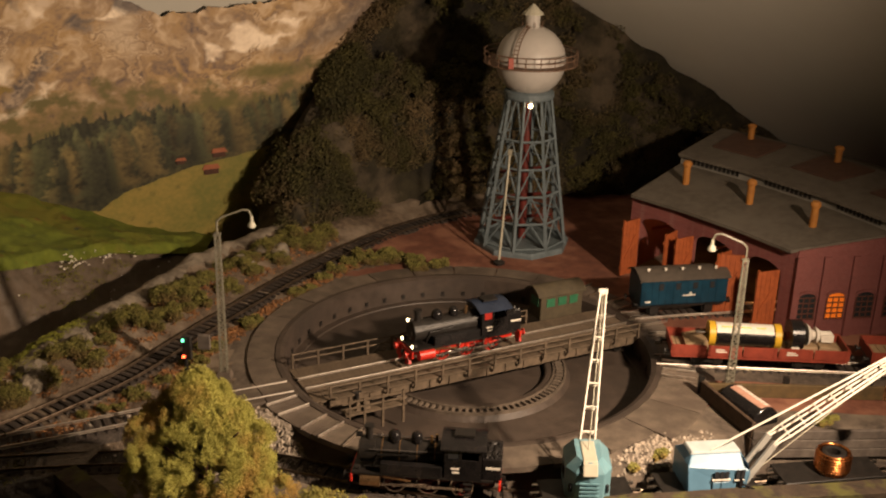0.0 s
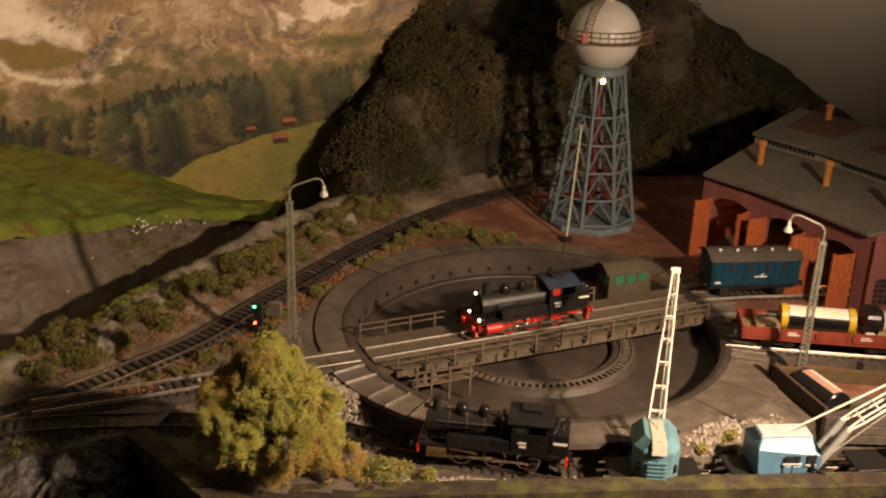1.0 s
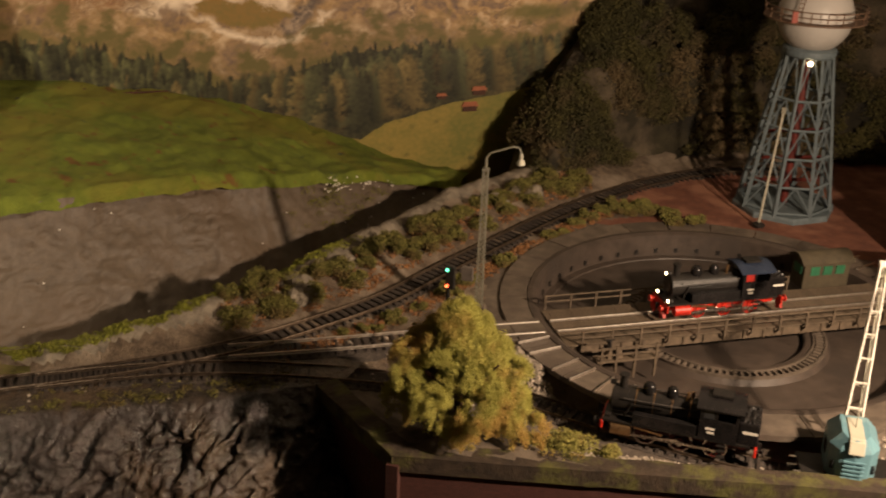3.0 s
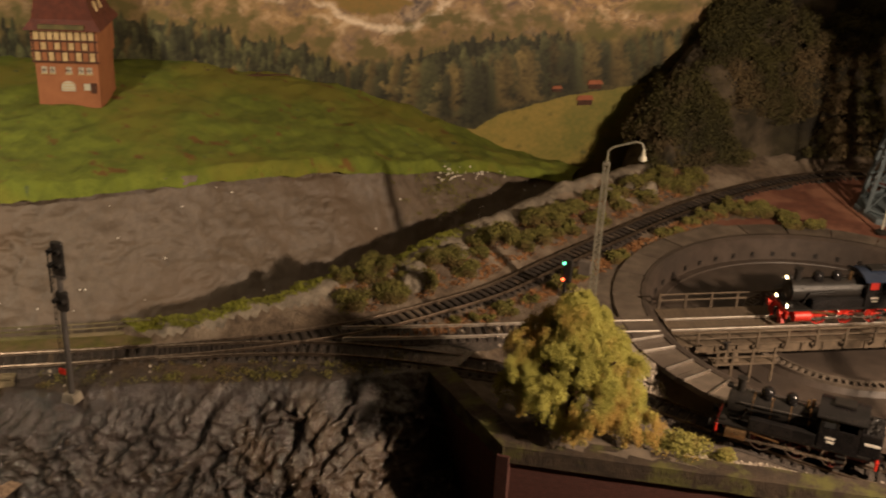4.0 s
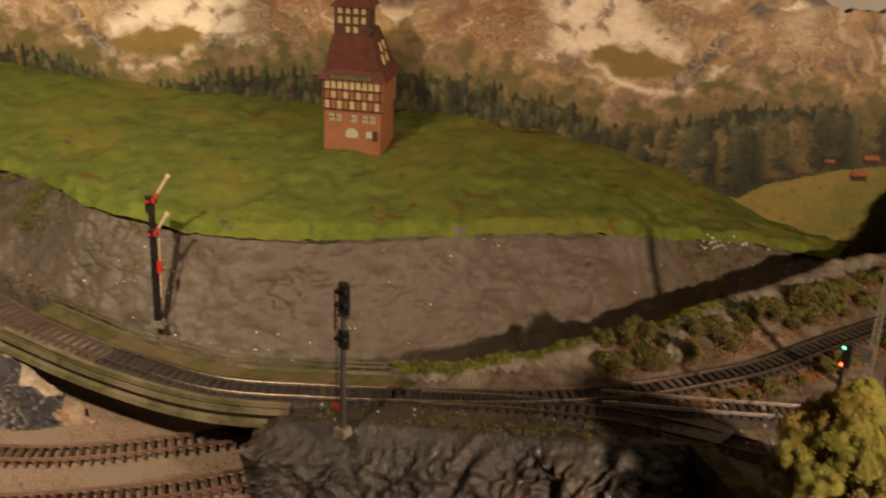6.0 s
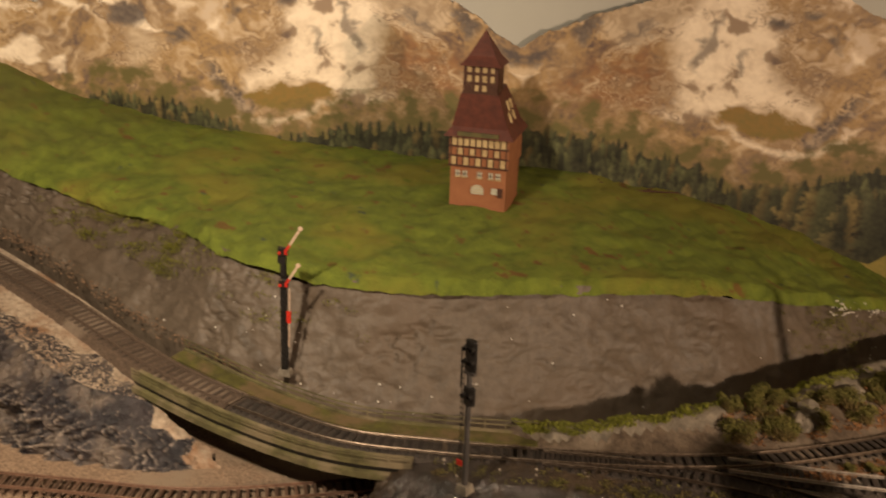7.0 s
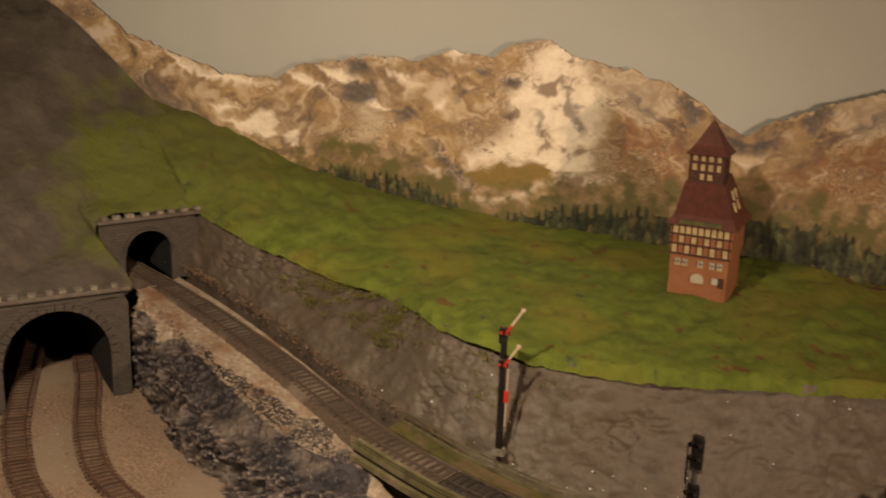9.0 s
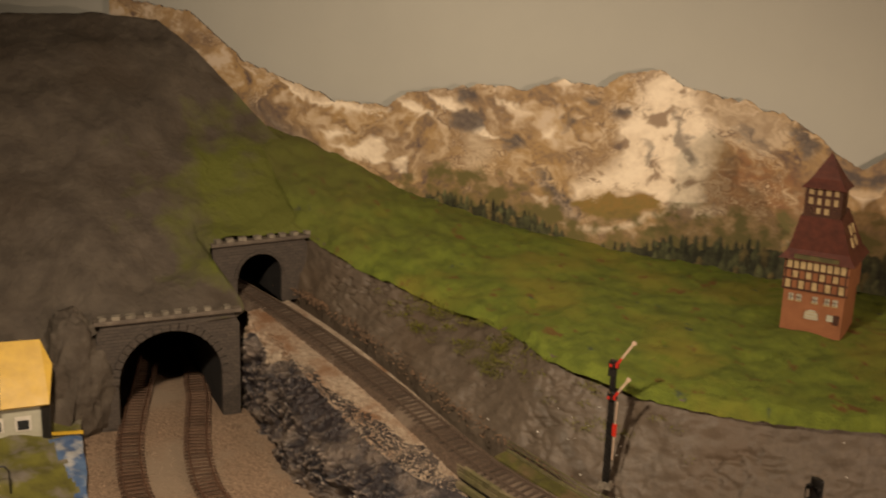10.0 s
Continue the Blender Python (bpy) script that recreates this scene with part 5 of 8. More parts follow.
# ---- locomotives ----
def locomotive(m, label, lit):
    """Small tank engine, front towards +x, rails at z = 0."""
    t = thing("locomotive", m, label, "locomotive")
    red = M_RED if lit else M_DARKRED
    bm = B()
    box(bm, (0, 0, .0115), (.098, .011, .007))
    part("frame", bm, red, t)
    bm = B()
    box(bm, (.002, 0, .0165), (.100, .029, .0016))
    part("running_board", bm, M_BLACKMATT, t)
    bm = B()
    rod(bm, (-.014, 0, .0285), (.037, 0, .0285), .0088, n=36)
    part("boiler", bm, M_BLACKMATT, t)
    bm = B()
    rod(bm, (.0365, 0, .0285), (.0475, 0, .0285), .0094, n=24)
    rod(bm, (.0475, 0, .0285), (.0487, 0, .0285), .0088, .006, n=24)
    part("smokebox", bm, M_BLACKMATT, t)
    for k in range(4):
        bm = B()
        x = -.006 + k * .0125
        rod(bm, (x - .0004, 0, .0285), (x + .0004, 0, .0285), .0090, n=24)
        part("boiler_band", bm, M_BRASS if not lit else M_BLACKMATT, t)
    bm = B()
    lathe(bm, [(.0034, .035), (.0028, .039), (.0028, .0455), (.0036, .046), (.0036, .0475), (.0022, .0475)], (.0415, 0, 0), 16)
    part("chimney", bm, M_BLACKMATT, t)
    for x, r in ((.0235, .0048), (.0075, .0042)):
        bm = B()
        lathe(bm, [(r, .034), (r, .0395), (r * .9, .0422), (r * .6, .0438), (0, .0443)], (x, 0, 0), 18)
        part("dome", bm, M_BLACK, t, smooth=True)
    bm = B()
    rod(bm, (-.0035, .002, .036), (-.0035, .002, .043), .0012, n=8)
    rod(bm, (-.0065, -.002, .036), (-.0065, -.002, .042), .0011, n=8)
    part("safety_valve", bm, M_BRASS, t)
    for s in (-1, 1):
        bm = B()
        box(bm, (.010, s * .0122, .0212), (.044, .0055, .0085))
        part("side_tank", rounded(bm, .0008, 2), M_BLACK, t)
        bm = B()
        rod(bm, (-.012, s * .0098, .0345), (.040, s * .0098, .0335), .0004, n=6)
        part("handrail", bm, M_DARKSTEEL, t)
    # cab
    bm = B()
    for s in (-1, 1):
        box(bm, (-.0265, s * .0140, .0245), (.026, .0012, .0155))
        for x, w in ((-.0145, .002), (-.0245, .0018), (-.0385, .002)):
            box(bm, (x, s * .0140, .0365), (w, .0012, .009))
    box(bm, (-.0140, 0, .0290), (.0012, .0268, .0245))
    box(bm, (-.0390, 0, .0290), (.0012, .0268, .0245))
    cab = part("cab", bm, M_BLACK, t)
    bm = B()
    prof = [(-.0158 + .0316 * k / 10, .0410 + .0040 * math.sin(math.pi * k / 10)) for k in range(11)]
    pr = prof + [(y, z - .0012) for y, z in reversed(prof)]
    a = [bm.verts.new((-.0425, y, z)) for y, z in pr]
    b = [bm.verts.new((-.0105, y, z)) for y, z in pr]
    for k in range(len(pr)):
        bm.faces.new([a[k], b[k], b[(k + 1) % len(pr)], a[(k + 1) % len(pr)]])
    bm.faces.new(a)
    bm.faces.new(b[::-1])
    bmesh.ops.recalc_face_normals(bm, faces=bm.faces[:])
    part("cab_roof", bm, M_ROOFBLUE if lit else M_BLACK, t)
    bm = B()
    box(bm, (-.0265, 0, .0462), (.014, .010, .0016))
    part("roof_vent", bm, M_BLACKMATT, t)
    bm = B()
    box(bm, (-.0465, 0, .0255), (.014, .0268, .0175))
    part("coal_bunker", rounded(bm, .0008, 1), M_BLACK, t)
    bm = B()
    rng = random.Random(4)
    for _ in range(60):
        pebble(bm, (-.0465 + rng.uniform(-.006, .006), rng.uniform(-.012, .012), .0345), rng.uniform(.001, .0018), rng)
    part("coal", bm, M_BLACKMATT, t)
    # number and builder's plates as plain bars
    for s in (-1, 1):
        bm = B()
        box(bm, (-.021, s * .0148, .0255), (.006, .0004, .0016))
        box(bm, (-.0215, s * .0148, .0225), (.005, .0004, .0014))
        part("plate", bm, M_WHITE, t)
        bm = B()
        box(bm, (-.0475, s * .0137, .027), (.010, .0004, .0018))
        part("plate", bm, M_WHITE, t)
        bm = B()
        box(bm, (-.0195, s * .0143, .0365), (.0072, .0006, .007))
        part("cab_window", bm, M_CABRED if lit else M_GLASSDARK, t)
    # wheels and motion
    for s in (-1, 1):
        for x in (-.026, -.002, .022):
            w = wheel(.0083)
            ob = part("driving_wheel", w, red, t)
            ob.matrix_basis = pose(x, s * .0088, .0083, 90, 0, 0)
            bm = B()
            lathe(bm, [(.0074, -.0009), (.0084, -.0009), (.0084, .0009), (.0074, .0009), (.0074, -.0009)], n=28, caps=False)
            tyre = part("tyre", bm, M_STEEL, ob)
        bm = B()
        box(bm, (-.002, s * .0112, .0070), (.052, .0009, .0020))
        for x in (-.026, -.002, .022):
            rod(bm, (x, s * .0104, .0070), (x, s * .0124, .0070), .0016, n=10)
        part("coupling_rod", bm, M_STEEL, t)
        bm = B()
        box(bm, (.017, s * .0128, .0085), (.036, .0009, .0018), ry=4)
        part("connecting_rod", bm, M_STEEL, t)
        bm = B()
        rod(bm, (.032, s * .0125, .0105), (.046, s * .0125, .0105), .0044, n=16)
        part("cylinder", bm, red if lit else M_BRASS, t)
        bm = B()
        box(bm, (.020, s * .0132, .0130), (.020, .0008, .0012), ry=-7)
        part("valve_gear", bm, M_BRASS, t)
        bm = B()
        for k in range(3):
            box(bm, (-.030, s * .0142, .0135 - k * .0042), (.006, .003, .0006))
        part("cab_step", bm, M_BLACKMATT, t)
    for x in (.0525, -.0525):
        bm = B()
        box(bm, (x, 0, .0125), (.0018, .0300, .0065))
        part("buffer_beam", rounded(bm, .0004, 1), M_RED, t)
        for s in (-1, 1):
            bm = B()
            d = 1 if x > 0 else -1
            rod(bm, (x, s * .0102, .0125), (x + d * .0048, s * .0102, .0125), .0013, n=10)
            rod(bm, (x + d * .0045, s * .0102, .0125), (x + d * .0056, s * .0102, .0125), .0030, n=16)
            part("buffer", bm, M_RED if lit else M_BLACKMATT, t)
        for s in (-1, 1):
            bm = B()
            box(bm, (x + .0015 * (1 if x > 0 else -1), s * .0085, .0062), (.0022, .007, .0065), rx=s * 24)
            part("rail_guard", bm, M_RED if lit else M_BLACKMATT, t)
        for s in (-1, 1):
            bm = B()
            rod(bm, (.012, s * .0088, .0300), (.034, s * .0096, .0290), .0011, n=8)
            rod(bm, (.034, s * .0096, .0290), (.038, s * .0102, .0200), .0009, n=8)
            part("pipe", bm, M_BLACKMATT, t)
        bm = B()
        box(bm, (x + .002 * (1 if x > 0 else -1), 0, .0105), (.004, .0016, .005))
        part("coupling", bm, M_BLACKMATT, t)
    for p in ((.0500, -.0098, .0185), (.0500, .0098, .0185), (.0495, 0, .0395)):
        bm = B()
        rod(bm, (p[0] - .003, p[1], p[2]), (p[0] + .001, p[1], p[2]), .0019, n=12)
        housing = part("headlamp", bm, M_BLACKMATT, t)
        bm = B()
        rod(bm, (p[0] + .001, p[1], p[2]), (p[0] + .0014, p[1], p[2]), .0015, n=12)
        part("lens", bm, M_LIT if lit else M_WHITE, housing, "lit headlamp lens" if lit else "")
    return t


def wheel(r):
    bm = B()
    lathe(bm, [(r * .86, -.0008), (r, -.0008), (r, .0008), (r * .86, .0008), (r * .86, -.0008)], n=28, caps=False)
    lathe(bm, [(0, -.0011), (r * .28, -.0011), (r * .28, .0011), (0, .0011)], n=14)
    for k in range(10):
        a = 2 * math.pi * k / 10
        rod(bm, (r * .2 * math.cos(a), r * .2 * math.sin(a), 0), (r * .9 * math.cos(a), r * .9 * math.sin(a), 0), .0005, n=4)
    box(bm, (r * .62, 0, 0), (r * .4, r * .8, .0012))
    return bm


M_DARKSTEEL = mat("dark_grey_steel", (0.075, 0.066, 0.06), (0.045, 0.04, 0.037), 150, 0.5)
M_DARKRED = mat("grimy_red_frame", (0.12, 0.018, 0.012), (0.06, 0.012, 0.01), 200, 0.5)
M_ROOFBLUE = mat("bluish_black_roof", (0.025, 0.035, 0.06), (0.018, 0.025, 0.045), 100, 0.3)
M_CABRED = mat("red_cab_interior", (0.35, 0.02, 0.012), (0.25, 0.015, 0.01), 100, 0.5)
p = TB - TDIR * 0.012
locomotive(pose(p.x, p.y, 0, 0, 0, TT_ANGLE + 180) @ Matrix.Scale(0.95, 4), "black and red tank locomotive with lit headlamps on the turntable", True)
locomotive(pose(-.042, .5495, -.018, 0, 0, 178) @ Matrix.Scale(0.96, 4), "black tank locomotive with brass rods on the siding", False)


# ---- engine shed ----
def engine_shed():
    t = thing("engine_shed", Matrix.Identity(4), "purple brick engine shed with open orange doors and grey roof", "engine shed")
    A, Bq = Vector((.133, .935, 0)), Vector((.257, .793, 0))
    centre = Vector((TT.x, TT.y, 0))
    n_st = 3
    F = [A.lerp(Bq, k / n_st) + (A.lerp(Bq, k / n_st) - centre).normalized() * (.006 if 0 < k < 3 else 0) for k in range(n_st + 1)]
    R = [(f - centre).normalized() for f in F]
    H = .0800
    depth = .25

    def quad_slab(pts, thick, down=True):
        bm = B()
        a = [bm.verts.new(p) for p in pts]
        b = [bm.verts.new(Vector(p) - Vector((0, 0, thick))) for p in pts]
        n = len(pts)
        bm.faces.new(a)
        bm.faces.new(b[::-1])
        for k in range(n):
            bm.faces.new([a[k], b[k], b[(k + 1) % n], a[(k + 1) % n]])
        bmesh.ops.recalc_face_normals(bm, faces=bm.faces[:])
        return bm

    up = Vector((0, 0, 1))
    zc, zr = .0905, .1025        # clerestory foot and the upper roof's front edge
    dc = .085
    for k in range(n_st):
        f0, f1, r0, r1 = F[k], F[k + 1], R[k], R[k + 1]
        # front wall with an arched gateway
        d = (f1 - f0).normalized()
        w = (f1 - f0).length
        nrm = Vector((d.y, -d.x, 0))
        nrm = nrm if nrm.dot(centre - f0) > 0 else -nrm
        bm = B()
        half, rise, spring = (.0225 if k < 2 else .0200), .010, .052
        mid = w / 2 - (.004 if k == 2 else 0)
        arch = [(mid - half, 0.0)] + [(mid - half * math.cos(math.pi * j / 10), spring + rise * math.sin(math.pi * j / 10)) for j in range(11)] + [(mid + half, 0.0)]
        outer = [(0.0, 0.0)] + [(w * j / 10, H) for j in range(11)] + [(w, 0.0)]
        outer[1], outer[11] = (0.0, H), (w, H)

        def at(p, off):
            return f0 + d * p[0] + up * (p[1] - .004) + nrm * off
        for off in (0.0,):
            vi = [bm.verts.new(at(p, 0)) for p in arch]
            vo = [bm.verts.new(at(p, 0)) for p in outer]
            for j in range(len(arch) - 1):
                bm.faces.new([vi[j], vo[j], vo[j + 1], vi[j + 1]])
        g = bmesh.ops.extrude_face_region(bm, geom=bm.faces[:])
        for v in g["geom"]:
            if isinstance(v, bmesh.types.BMVert):
                v.co -= nrm * .004
        bmesh.ops.recalc_face_normals(bm, faces=bm.faces[:])
        part("front_wall", bm, M_BRICK, t)
        # the two leaves, swung open
        for s in (-1, 1):
            hinge = f0 + d * (mid + s * (half - .0005)) + nrm * .001
            swing = (nrm + d * ((.12 * s) if k < 2 else (-.75 if s < 0 else -.25))).normalized()
            ang = math.degrees(math.atan2(swing.y, swing.x))
            c = hinge + swing * .0115
            leaf = thing_part("door_leaf", leaf_mesh(.022, .056), M_ORANGE, t, pose(c.x, c.y, .0265, 0, 0, ang))
        # lower roof
        over = .007
        pts = [f0 - r0 * over + up * (H - .002), f1 - r1 * over + up * (H - .002), f1 + r1 * dc + up * zc, f0 + r0 * dc + up * zc]
        part("lower_roof", quad_slab(pts, .003), M_ROOF, t)
        # clerestory band with louvres
        c0, c1 = f0 + r0 * dc, f1 + r1 * dc
        bm = B()
        va = [bm.verts.new(p) for p in (c0 + up * (zc - .001), c1 + up * (zc - .001), c1 + up * zr, c0 + up * zr)]
        vb = [bm.verts.new(v.co + (r0 + r1) * .002) for v in va]
        bm.faces.new(va)
        bm.faces.new(vb[::-1])
        for j in range(4):
            bm.faces.new([va[j], vb[j], vb[(j + 1) % 4], va[(j + 1) % 4]])
        bmesh.ops.recalc_face_normals(bm, faces=bm.faces[:])
        part("clerestory", bm, M_CLERE, t)
        dd = (c1 - c0)
        cn = -(r0 + r1).normalized()
        for j in range(11):
            bm = B()
            p = c0 + dd * (.2 + .6 * j / 10) + cn * .0004
            box(bm, (p.x, p.y, zc + .0058), (dd.length * .032, .0014, .006), math.degrees(math.atan2(dd.y, dd.x)))
            part("louvre", bm, M_BLACKMATT, t)
        # upper roof: rises a little, then falls to the back
        q0, q1 = f0 + r0 * (dc + .085), f1 + r1 * (dc + .085)
        e0, e1 = f0 + r0 * depth, f1 + r1 * depth
        part("upper_roof", quad_slab([c0 - r0 * .006 + up * zr, c1 - r1 * .006 + up * zr, q1 + up * (zr + .010), q0 + up * (zr + .010)], .003), M_ROOF, t)
        part("rear_roof", quad_slab([q0 + up * (zr + .010), q1 + up * (zr + .010), e1 + up * (zr - .012), e0 + up * (zr - .012)], .003), M_ROOF, t)
        # skylight
        a, b = c0.lerp(q0, .35) + up * (zr + .0055), c1.lerp(q1, .35) + up * (zr + .0055)
        a2, b2 = c0.lerp(q0, .9) + up * (zr + .0115), c1.lerp(q1, .9) + up * (zr + .0115)
        sk = [a.lerp(b, .22), a.lerp(b, .78), a2.lerp(b2, .78), a2.lerp(b2, .22)]
        part("skylight", quad_slab(sk, .003), M_SKYLIGHT, t)
        # flue
        for rr, zz, hh in ((.045, .0845, .024), (.155, .1125, .016)):
            fp = (f0.lerp(f1, .42)) + (r0.lerp(r1, .42)) * rr
            bm = B()
            lathe(bm, [(.0034, 0), (.0034, hh * .75), (.0030, hh * .76), (.0046, hh * .80), (.0046, hh * .92), (.0030, hh), (0, hh)], (fp.x, fp.y, zz), 14)
            part("flue", bm, M_FLUE, t)
    # side and rear walls
    for f, r, name in ((F[0], R[0], "side_wall"), (F[-1], R[-1], "side_wall")):
        e = f + r * depth
        bm = B()
        side = Vector((-r.y, r.x, 0)) * (.002 if f is F[0] else -.002)
        for j in range(1):
            va = [bm.verts.new(p - side) for p in (f - up * .004, e - up * .004, e + up * (zr - .014), f + r * (dc + .085) + up * (zr + .007), f + r * dc + up * (zc - .002), f + up * (H - .003))]
            vb = [bm.verts.new(v.co + side * 2) for v in va]
            bm.faces.new(va)
            bm.faces.new(vb[::-1])
            for q in range(6):
                bm.faces.new([va[q], vb[q], vb[(q + 1) % 6], va[(q + 1) % 6]])
        bmesh.ops.recalc_face_normals(bm, faces=bm.faces[:])
        part(name, bm, M_BRICK, t)
    bm = B()
    a, b = F[0] + R[0] * depth, F[-1] + R[-1] * depth
    va = [bm.verts.new(p) for p in (a, b, b + up * .084, a + up * .084)]
    bm.faces.new(va)
    bmesh.ops.solidify(bm, geom=bm.faces[:], thickness=.003)
    part("rear_wall", bm, M_BRICK, t)
    # arched windows in the side wall that faces the yard
    f, r = F[-1], R[-1]
    out = Vector((r.y, -r.x, 0))
    ang = math.degrees(math.atan2(r.y, r.x))
    for k, x in enumerate((.013, .040, .067, .094, .121)):
        lit = k == 1
        c = f + r * x + out * .0022
        win = thing_part("window", window_mesh(.0082, .021), M_LITORANGE if lit else M_GLASSDARK, t, pose(c.x, c.y, .013, 0, 0, ang))
        for j in range(4):
            bm = B()
            box(bm, (-.0082 + .0164 * j / 3, -.0006, .0105), (.0008, .0010, .021))
            part("window_bar", bm, M_BRICKBAR, win)
        for j in range(5):
            bm = B()
            box(bm, (0, -.0009, .001 + j * .0050), (.0164, .0010, .0008))
            part("window_bar", bm, M_BRICKBAR, win)
        for j in range(9):
            bm = B()
            a = math.pi * (j + .5) / 9
            box(bm, (.0092 * math.cos(a), -.0008, .0212 + .0050 * math.sin(a)), (.0030, .0016, .0022), 0, ry=-math.degrees(a) + 90)
            part("arch_brick", bm, M_BRICK, win)
    for x in (.002, .0265, .0535, .0805):
        bm = B()
        c = f + r * x + out * .003
        box(bm, (c.x, c.y, .034), (.006, .003, .076), ang)
        part("pilaster", bm, M_BRICK, t)
    # things seen inside the open bays: floor, back glow and beams
    bm = B()
    prism(bm, [(p.x, p.y) for p in (F[0] + R[0] * .008, F[-1] + R[-1] * .008, F[-1] + R[-1] * (depth - .01), F[0] + R[0] * (depth - .01))], -.005, -.0025)
    part("shed_floor", bm, M_GROUND, t)
    for k in (0, 2):
        fp = F[k].lerp(F[k + 1], .5) + R[k].lerp(R[k + 1], .5) * .05
        bm = B()
        lathe(bm, [(.0, .056), (.0025, .057), (.0025, .060), (.0, .061)], (fp.x, fp.y, 0), 10)
        part("shed_bulb", bm, M_BULB, t, "small glowing orange bulb")
    for k in range(n_st):
        bm = B()
        q0, q1 = F[k].lerp(F[k + 1], .1) + R[k] * .03, F[k].lerp(F[k + 1], .9) + R[k + 1] * .03
        rod(bm, q0 + up * .035, q1 + up * .058, .0016, n=4)
        part("roof_brace", bm, M_ORANGE, t)


def thing_part(name, bm, material, parent, m):
    ob = part(name, bm, material, parent)
    ob.matrix_basis = m
    return ob


def leaf_mesh(w, h):
    bm = B()
    for k in range(5):
        box(bm, (-w / 2 + w * (k + .5) / 5, 0, 0), (w / 5 - .0003, .0016, h))
    box(bm, (0, -.0013, h * .36), (w, .0012, .003))
    box(bm, (0, -.0013, -h * .36), (w, .0012, .003))
    box(bm, (0, .0013, 0), (w * 1.1, .0008, .003), ry=60)
    box(bm, (w * .46, 0, h * .5), (w * .06, .0018, .004))
    return bm


def window_mesh(half, h):
    bm = B()
    out = [(-half, 0), (half, 0)] + [(half * math.cos(math.pi * j / 10), h + .0045 * math.sin(math.pi * j / 10)) for j in range(11)]
    extrude_y(bm, out, -.0003, .0012)
    bmesh.ops.recalc_face_normals(bm, faces=bm.faces[:])
    return bm


M_CLERE = mat("pale_grey_band", (0.20, 0.19, 0.165), (0.15, 0.14, 0.12), 90, 0.7)
M_FLUE = mat("ochre_flue", (0.40, 0.17, 0.035), (0.30, 0.12, 0.025), 150, 0.6)
M_BRICKBAR = mat("rusty_window_bar", (0.12, 0.045, 0.03), (0.08, 0.03, 0.02), 150, 0.6)
M_BULB = glow("orange_bulb", (1.0, 0.35, 0.08), 60.0)
engine_shed()


